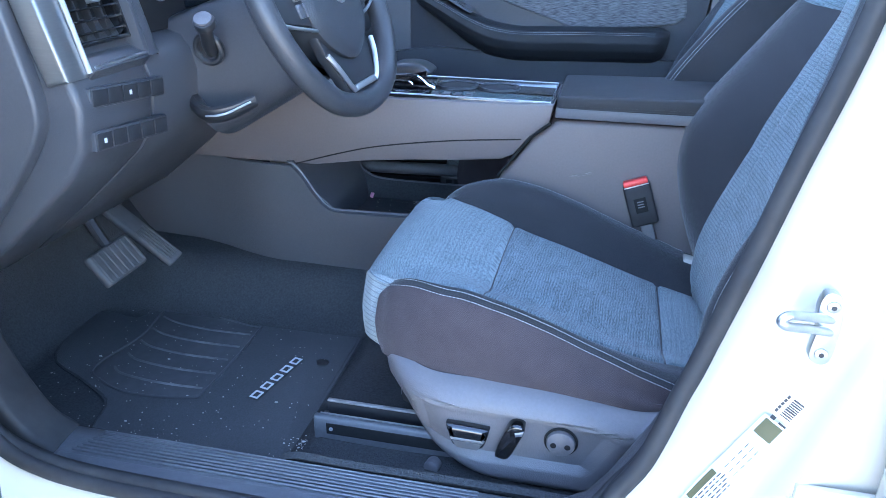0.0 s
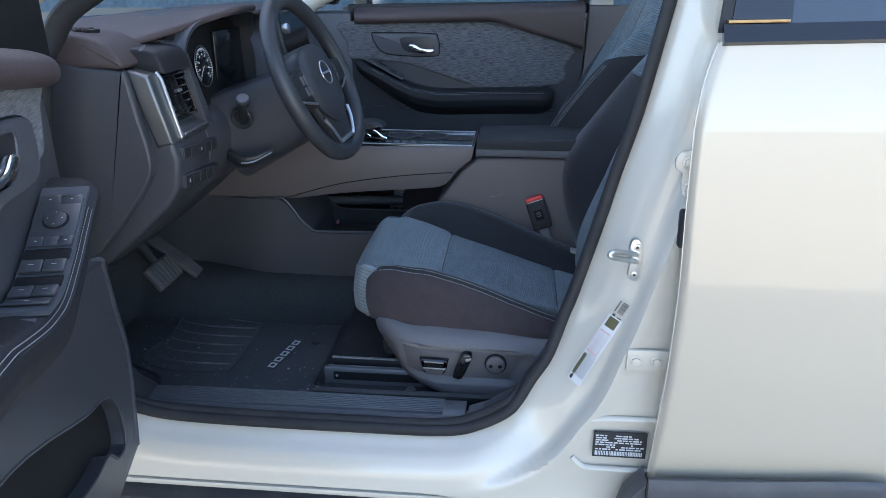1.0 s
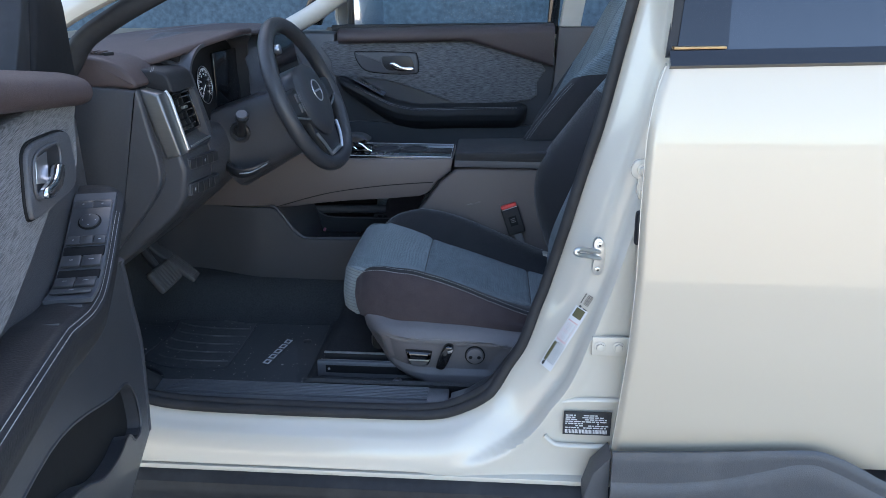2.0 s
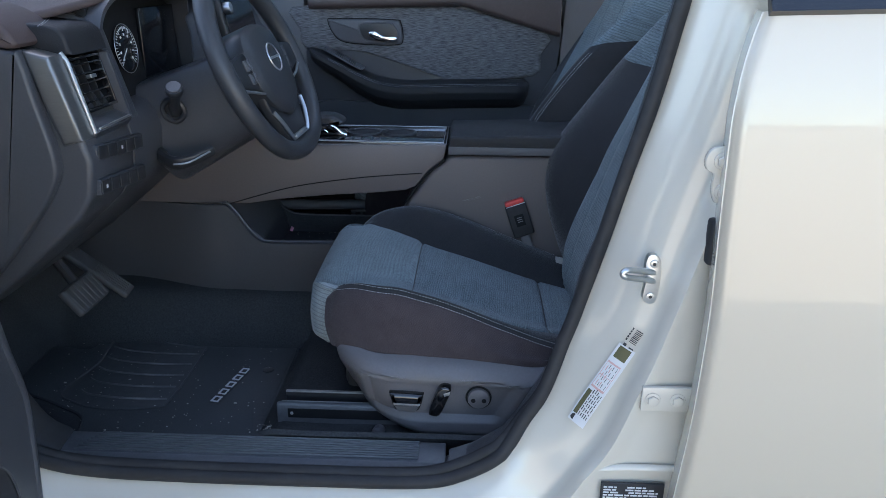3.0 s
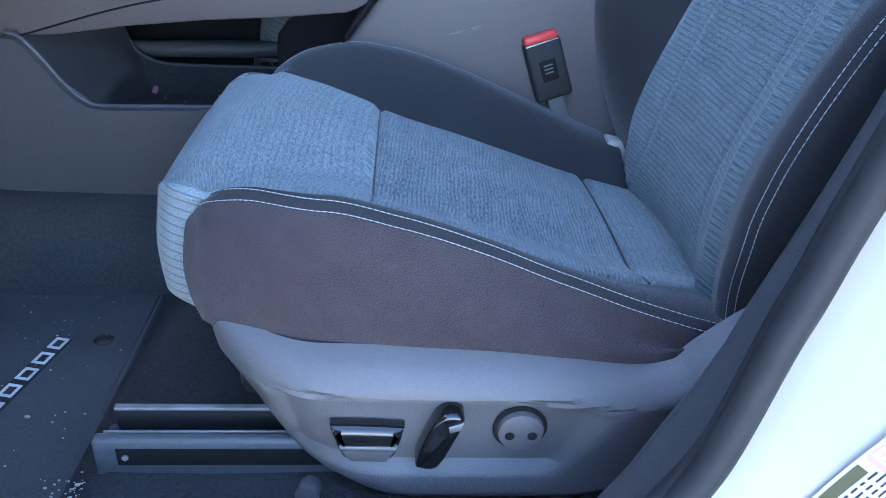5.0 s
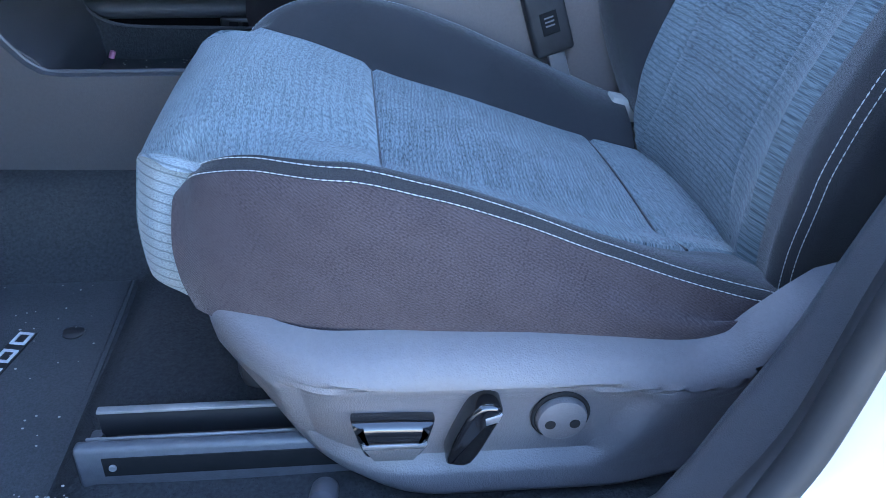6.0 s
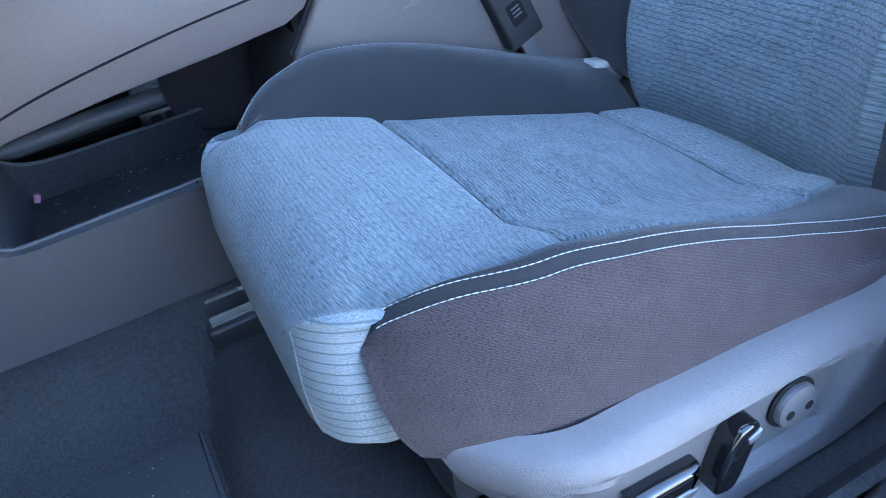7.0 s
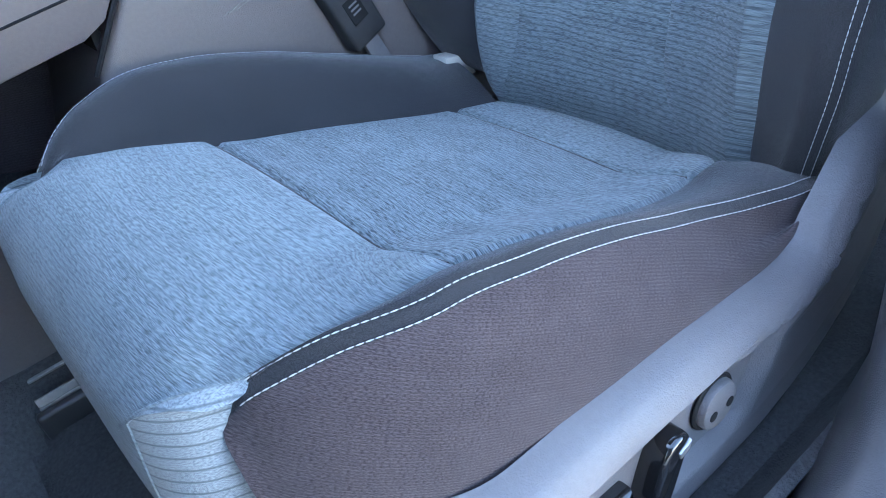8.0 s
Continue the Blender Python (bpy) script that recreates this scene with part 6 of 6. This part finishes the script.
# own frame: x to the side, y up along the wheel, z to the driver
wheel.matrix_basis = Matrix.Translation(WC) @ Matrix((SIDE, UPW, AX)).transposed().to_4x4()
rim = []
for k in range(64):
    a = 2 * math.pi * k / 64
    r = 0.178
    x, y = r * math.cos(a), r * math.sin(a)
    if y < -0.150:
        y = -0.150 - (-0.150 - y) * 0.75
    rim.append((x, y, 0))
part("rim", tube(rim, 0.018, True, 18), WHEEL, wheel)
hubp = spline([(-0.070, 0.056), (0.0, 0.074), (0.070, 0.056), (0.088, 0.0), (0.074, -0.064), (0.0, -0.104), (-0.074, -0.064), (-0.088, 0.0)], 4, True)
part("hub_pad", sheet(lambda u, v: (lambda p: (p.x * (1 - u), p.y * (1 - u), 0.010 + 0.016 * math.sqrt(max(0.0, 1 - (1 - u) ** 2.5))))(hubp[int(round(v * len(hubp))) % len(hubp)]), 12, 32), WHEEL, wheel)
part("hub_body", prism([tuple(p) for p in hubp], "z", -0.045, 0.012, 0.006), PLASTIC_BLACK, wheel)
part("emblem", tube([(0.026 * math.cos(a / 12 * math.pi), 0.004 + 0.026 * math.sin(a / 12 * math.pi), 0.0258) for a in range(24)], 0.0018, True, 6), SATIN, wheel)
part("emblem_bar", box(-0.028, 0.028, 0.001, 0.006, 0.0245, 0.0275, 0.001, 1), SATIN, wheel)
for k in (-1, 1):
    sp = part("side_spoke", prism([(k * 0.060, 0.034), (k * 0.168, 0.020), (k * 0.168, -0.022), (k * 0.060, -0.046)], "z", -0.016, 0.008, 0.006), PLASTIC_BLACK, wheel)
    for j in range(4):
        part("spoke_button", box(k * 0.085 + k * 0.018 * (j % 2) - 0.0075, k * 0.085 + k * 0.018 * (j % 2) + 0.0075, -0.026 + 0.024 * (j // 2), -0.006 + 0.024 * (j // 2), 0.007, 0.012, 0.002), PLASTIC, sp)
    part("spoke_trim", tube(spline([(k * 0.070, -0.050, 0.008), (k * 0.115, -0.040, 0.010), (k * 0.160, -0.026, 0.006)], 4), 0.0028, sides=6), SATIN, wheel)
    part("lower_blade", tube(spline([(k * 0.082, -0.084, 0.008), (k * 0.070, -0.108, 0.010), (k * 0.052, -0.136, 0.008), (k * 0.040, -0.147, 0.006)], 5), 0.0042, sides=8, flat=0.7), SATIN, wheel, "satin silver lower spoke edge")
part("lower_spoke", prism([(-0.080, -0.050), (0.080, -0.050), (0.078, -0.085), (0.046, -0.160), (-0.046, -0.160), (-0.078, -0.085)], "z", -0.014, 0.004, 0.005), PLASTIC_BLACK, wheel)
part("lower_bridge", box(-0.038, 0.038, -0.149, -0.139, 0.000, 0.010, 0.003), SATIN, wheel)


# ---- front doors ----
def make_door(name, label, s, buttons, outer):
    """Own frame: x from the hinge along the door, y inwards times s, z from the ground."""
    d = thing(name, label, "car door", "front doors")

    def prs(nm, outline, b0, b1, mat, parent=d, bev=0.006, lab="", seg=3):
        return part(nm, prism([tuple(p) for p in outline], "y", s * b0, s * b1, bev, seg), mat, parent, lab)

    def swp(nm, func, nu, nv, mat, parent=d, thick=0.0, lab=""):
        return part(nm, sheet(lambda u, v: (lambda p: (p[0], s * p[1], p[2]))(func(u, v)), nu, nv, thick), mat, parent, lab)
    swp("outer_skin", lambda u, v: (0.02 + 1.03 * u, -0.045 + 0.03 * (2 * v - 1) ** 2, 0.40 + 0.76 * v), 20, 20, PAINT, thick=0.004)
    prs("door_shell", [(0.03, 0.42), (1.03, 0.42), (1.05, 1.14), (0.03, 1.14)], -0.015, 0.10, PAINT_IN, bev=0.01)
    prs("trim_panel", spline([(0.12, 0.46), (0.10, 0.56), (0.095, 0.64), (0.12, 0.71), (0.15, 0.82), (0.195, 0.97), (0.24, 1.12), (0.60, 1.13), (1.0, 1.13), (1.02, 0.90), (1.01, 0.60), (0.98, 0.47), (0.60, 0.45), (0.30, 0.455)], 3, True), 0.10, 0.165, DASH, lab="charcoal plastic door trim")
    # upper brown pad
    UPP = [(0.10, 1.118), (0.165, 1.113), (0.188, 1.113), (0.205, 1.122), (0.208, 1.138), (0.198, 1.152), (0.165, 1.162), (0.10, 1.166)]
    UPP = [tuple(p) for p in spline(UPP, 3)]
    rise = 0.12 if buttons else 0.03
    dip = 0.026 if buttons else 0.0

    def upper(u, v):
        q = v * (len(UPP) - 1)
        i = min(int(q), len(UPP) - 2)
        p = Vector(UPP[i]).lerp(Vector(UPP[i + 1]), q - i)
        e = max(0.0, 1 - u / 0.05)
        b = 0.10 + (p.x - 0.10) * (1 - e ** 3)
        drop = 0.10 * max(0.0, min(1.0, (u - 0.62) / 0.38)) if p.y < 1.13 else 0
        return (0.215 + 0.81 * u, b, p.y - drop * (0.3 if buttons else 1.0) + rise * (0.81 * u - 0.07) + (0.0 if buttons else 0.012))
    swp("upper_pad", upper, 40, 28, BROWN, lab="dark brown soft upper door pad")
    ins = spline([(0.245, 1.125), (0.60, 1.125), (0.78, 1.118), (0.985, 1.055), (0.985, 0.97), (0.955, 0.905), (0.70, 0.915), (0.58, 0.945), (0.42, 1.00), (0.36, 1.015), (0.275, 1.02), (0.255, 1.08)], 3, True)
    if not buttons:
        ins = spline([(0.178, 1.128), (0.40, 1.131), (0.60, 1.133), (0.72, 1.126), (0.985, 1.058), (0.97, 0.99), (0.95, 0.925), (0.70, 0.905), (0.645, 0.917), (0.52, 0.958), (0.42, 0.988), (0.34, 0.998), (0.215, 1.003), (0.20, 1.06)], 3, True)
    prs("cloth_insert", ins, 0.12, 0.176, CLOTH_DOOR, bev=0.008, lab="grey woven cloth door insert")
    hb = prs("handle_bezel", spline([(0.506, 1.094), (0.42, 1.093), (0.34, 1.084), (0.321, 1.062), (0.330, 1.008), (0.42, 1.003), (0.52, 1.008), (0.536, 1.022), (0.527, 1.06)] if buttons else [(0.295, 1.085), (0.32, 1.094), (0.50, 1.092), (0.525, 1.08), (0.53, 1.03), (0.51, 1.018), (0.42, 1.018), (0.33, 1.03)], 4, True), 0.15, 0.1845, PLASTIC, bev=0.004)
    rimpts = spline([(0.506, 1.094), (0.42, 1.093), (0.34, 1.084), (0.321, 1.062), (0.330, 1.008), (0.42, 1.003), (0.52, 1.008), (0.536, 1.022), (0.527, 1.06)] if buttons else [(0.295, 1.085), (0.32, 1.094), (0.50, 1.092), (0.525, 1.08), (0.53, 1.03), (0.51, 1.018), (0.42, 1.018), (0.33, 1.03)], 4, True)
    part("bezel_gap", tube([(p.x, s * 0.1765, p.y) for p in rimpts], 0.003, True, 6), MATTE, hb)
    prs("handle_cup", spline([(0.395, 1.075), (0.42, 1.082), (0.49, 1.083), (0.512, 1.065), (0.515, 1.035), (0.48, 1.027), (0.42, 1.029), (0.40, 1.045)], 4, True), 0.172, 0.1862, PLASTIC_BLACK, hb, 0.002)
    part("cup_rim", tube([(p.x, s * 0.186, p.y) for p in spline([(0.395, 1.075), (0.42, 1.082), (0.49, 1.083), (0.512, 1.065), (0.515, 1.035), (0.48, 1.027), (0.42, 1.029), (0.40, 1.045)], 4, True)], 0.0025, True, 6), PLASTIC, hb)
    if buttons:
        prs("cup_liner", [(0.452, 1.079), (0.500, 1.079), (0.510, 1.050), (0.465, 1.040)], 0.1858, 0.1875, SATIN, hb, 0.0005, seg=1)
    prs("pull_lever", spline([(0.425, 1.056), (0.445, 1.060), (0.47, 1.046), (0.510, 1.044), (0.514, 1.032), (0.48, 1.026), (0.45, 1.030), (0.43, 1.042)], 3, True), 0.186, 0.200, CHROME, hb, 0.005, "chrome inner door lever")
    # armrest sweep
    ARM = [(0.235, 1.000), (0.27, 0.985), (0.33, 0.955), (0.40, 0.918), (0.46, 0.895), (0.54, 0.885), (0.70, 0.890), (0.93, 0.895)]
    SEC = [(0.160, 0.020), (0.20, 0.022), (0.238, 0.018), (0.253, 0.006), (0.255, -0.012), (0.246, -0.034), (0.225, -0.055), (0.195, -0.070), (0.160, -0.075)]

    def arm(u, v):
        a = 0.232 + 0.705 * u
        q = v * (len(SEC) - 1)
        i = min(int(q), len(SEC) - 2)
        p = Vector(SEC[i]).lerp(Vector(SEC[i + 1]), q - i)
        e = max(0.0, 1 - u / 0.06, (u - 0.93) / 0.07)
        w = math.sqrt(max(0.0, 1 - e * e))
        thin = 0.55 + 0.45 * min(1.0, u / 0.3)
        return (a, 0.158 + (p.x - 0.158) * (0.35 + 0.65 * w), curve_value(ARM, a) - dip * max(0.0, min(1.0, (0.62 - a) / 0.15)) + p.y * thin * (0.4 + 0.6 * w))
    if buttons:
        SEC[:] = [(0.16 + (p[0] - 0.16) * 0.80, p[1]) for p in SEC]
    ar = swp("armrest", arm, 60, 32, LEATHER, lab="black leatherette armrest with pale double stitching")
    for vv in (0.30, 0.345):
        part("arm_stitching", stitches([(lambda p: (p[0], s * (p[1] + 0.0006), p[2] + 0.0006))(arm(0.10 + 0.85 * i / 140, vv)) for i in range(141)]), THREAD, ar)
    # switch plate on the armrest's front
    def plate_m(a):
        return curve_value(ARM, a) + 0.024 - dip * max(0.0, min(1.0, (0.62 - a) / 0.15))
    long = 0.225 if buttons else 0.12
    swp("switch_plate", lambda u, v: (0.285 + long * u, (0.168 if buttons else 0.175) + (0.060 if buttons else 0.062) * v, plate_m(0.285 + long * u) + 0.002), 16, 6, SWITCH_PLATE, ar, 0.006, "grey switch plate")

    def key(nm, a, b, la, lb, h, mat, rnd=False):
        sl = (plate_m(a + 0.01) - plate_m(a - 0.01)) / 0.02
        m = Matrix.Translation((a, s * b, plate_m(a) + 0.004)) @ Matrix.Rotation(-math.atan(sl), 4, "Y")
        bm = disc((0, 0, 0), (0, 0, 1), la, h, 0.0015, 28) if rnd else box(-la, la, -lb, lb, 0, h, 0.0015)
        bmesh.ops.transform(bm, matrix=m, verts=bm.verts)
        return part(nm, bm, mat, ar)
    if buttons:
        key("key_field", 0.3460, 0.198, 0.0440, 0.0275, 0.0008, SWITCH_KEY)
        key("dial_ring", 0.345, 0.198, 0.0165, 0, 0.0030, MATTE, True)
        key("mirror_dial", 0.345, 0.198, 0.0140, 0, 0.0055, SWITCH_KEY, True)
        for a, b in ((0.336, 0.198), (0.354, 0.198), (0.345, 0.189), (0.345, 0.207)):
            key("symbol", a, b, 0.0008, 0.0008, 0.0058, LABEL_WHITE)
        for a, b, w in ((0.311, 0.1845, 0.0130), (0.311, 0.2115, 0.0130), (0.377, 0.1800, 0.0085), (0.377, 0.198, 0.0085), (0.377, 0.2160, 0.0085)):
            key("small_key", a, b, 0.0085, w, 0.0020, SWITCH_KEY)
            if b != 0.198:
                key("symbol", a, b, 0.0014, 0.0026, 0.0023, LABEL_WHITE)
        for a in (0.418, 0.462):
            key("switch_well", a - 0.020, 0.198, 0.0095, 0.0275, 0.0012, MATTE)
            for b in (0.1845, 0.2115):
                key("window_switch", a, b, 0.0105, 0.0130, 0.0050, SWITCH_KEY)
                key("symbol", a - 0.001, b, 0.0012, 0.0040, 0.0053, LABEL_WHITE)
        swp("pull_cup", lambda u, v: (0.520 + 0.10 * u, 0.172 + 0.046 * v, plate_m(0.520 + 0.10 * u) - 0.003 - 0.012 * math.sin(math.pi * u)), 10, 6, PLASTIC, ar, 0.002)
        key("lock_key", 0.487, 0.198, 0.0075, 0.0265, 0.003, SWITCH_KEY)
        key("symbol", 0.487, 0.198, 0.0012, 0.004, 0.0034, LABEL_WHITE)
    else:
        for a in (0.33, 0.37):
            key("window_switch", a, 0.206, 0.012, 0.012, 0.007, PLASTIC_BLACK)
    # lower panel with the open pocket
    hole = spline([(0.200, 0.505), (0.195, 0.545), (0.215, 0.595), (0.27, 0.635), (0.36, 0.660), (0.56, 0.735), (0.70, 0.76), (0.90, 0.76), (0.92, 0.72), (0.75, 0.695), (0.58, 0.645), (0.47, 0.585), (0.37, 0.555), (0.29, 0.545), (0.25, 0.51)], 3, True)
    outer_edge = [Vector(p) for p in ((0.225, 0.455), (0.13, 0.455), (0.105, 0.56), (0.098, 0.64), (0.125, 0.715), (0.155, 0.82), (0.30, 0.84), (0.50, 0.83), (0.96, 0.83), (0.985, 0.60), (0.97, 0.47), (0.60, 0.452), (0.226, 0.455))]
    start = min(range(len(hole)), key=lambda i: (hole[i] - Vector((0.2255, 0.50))).length)
    ring = [hole[(start - i) % len(hole)] for i in range(len(hole))]
    prs("lower_panel", outer_edge + [Vector((0.226, ring[0].y))] + ring + [Vector((0.225, ring[0].y + 0.0005))], 0.165, 0.192, DASH, bev=0.0, lab="charcoal lower door panel around an open pocket")
    part("panel_edge", tube([(p.x, s * 0.182, p.y) for p in spline([(0.160, 0.82), (0.130, 0.715), (0.105, 0.64), (0.112, 0.56), (0.135, 0.458)], 5)], 0.0135, sides=10), DASH, d)
    part("pocket_lip", tube([(p.x, s * 0.1915, p.y) for p in hole], 0.0026, True, 6), DASH, d)
    # Near-black back paints the deep shade inside the shallow pocket.
    prs("shaded_bin_back", [(0.12, 0.47), (0.97, 0.47), (0.97, 0.82), (0.15, 0.82)], 0.163, 0.1675, MATTE, bev=0.001)
    # window frame, glass and mirror corner
    if buttons:
        prs("mirror_sail", [(0.055, 1.10), (0.15, 1.115), (0.285, 1.135), (0.23, 1.245), (0.19, 1.33), (0.10, 1.34), (0.066, 1.245)], 0.09, 0.14, MATTE, bev=0.012)
        prs("glass_run", [(0.286, 1.135), (0.355, 1.145), (0.272, 1.245), (0.225, 1.33), (0.192, 1.33), (0.232, 1.245)], 0.095, 0.132, RUBBER, bev=0.004)
    else:
        prs("front_frame", [(0.065, 1.185), (0.155, 1.185), (0.18, 1.24), (0.30, 1.50), (0.25, 1.52)], 0.06, 0.12, GLOSS_BLACK, bev=0.006)
    if not buttons:
        prs("inner_belt", [(0.20, 1.165), (1.02, 1.185), (1.02, 1.20), (0.20, 1.185)], 0.07, 0.125, RUBBER, bev=0.003)
    g = swp("window_glass", lambda u, v: (0.30 + 0.12 * v + (0.72 - 0.1 * v) * u, 0.08 + 0.08 * v * v, 1.17 + 0.35 * v), 8, 8, GLASS, thick=0.004)
    g.visible_shadow = False
    prs("rear_frame", [(1.0, 1.16), (1.04, 1.16), (1.06, 1.52), (1.02, 1.52)], 0.07, 0.12, GLOSS_BLACK, bev=0.004)
    return d


ddoor = make_door("front_door", "open driver's door with grey cloth, brown pad and window switches", 1, True, True)
ddoor.matrix_basis = Matrix.Translation((-0.888, -0.848, 0.032)) @ Matrix.Rotation(radians(-74.8), 4, "Z")
pdoor = make_door("front_door", "closed passenger door with grey cloth insert and black armrest", -1, False, True)
part("front_edge_trim", box(0.0, 0.22, -0.17, 0.0, 0.45, 1.16, 0.01), PLASTIC, pdoor)
pdoor.matrix_basis = Matrix.Translation((-0.82, 0.865, -0.018))

# passenger side mirror
mir = thing("side_mirror", "white side mirror outside the passenger window", "side mirror", at=(-0.555, 1.03, 1.19))
mir.rotation_euler = (0, 0, radians(-28))
part("shell", sheet(lambda u, v: (0.005 - 0.11 * math.sqrt(max(0.0, math.sin(math.pi * (0.04 + 0.92 * v)) * math.sin(math.pi * (0.06 + 0.88 * u)))), -0.10 + 0.22 * u, -0.07 + 0.155 * v), 14, 14, 0.006), PAINT, mir)
part("housing_rim", box(0.0, 0.03, -0.10, 0.12, -0.07, 0.085, 0.015, 3), PLASTIC_BLACK, mir)
part("mirror_glass", box(0.029, 0.033, -0.088, 0.108, -0.055, 0.072, 0.003), CHROME, mir)
part("foot", tube([(-0.02, -0.18, -0.06), (0.0, -0.06, -0.05)], 0.025, sides=10), PLASTIC_BLACK, mir)
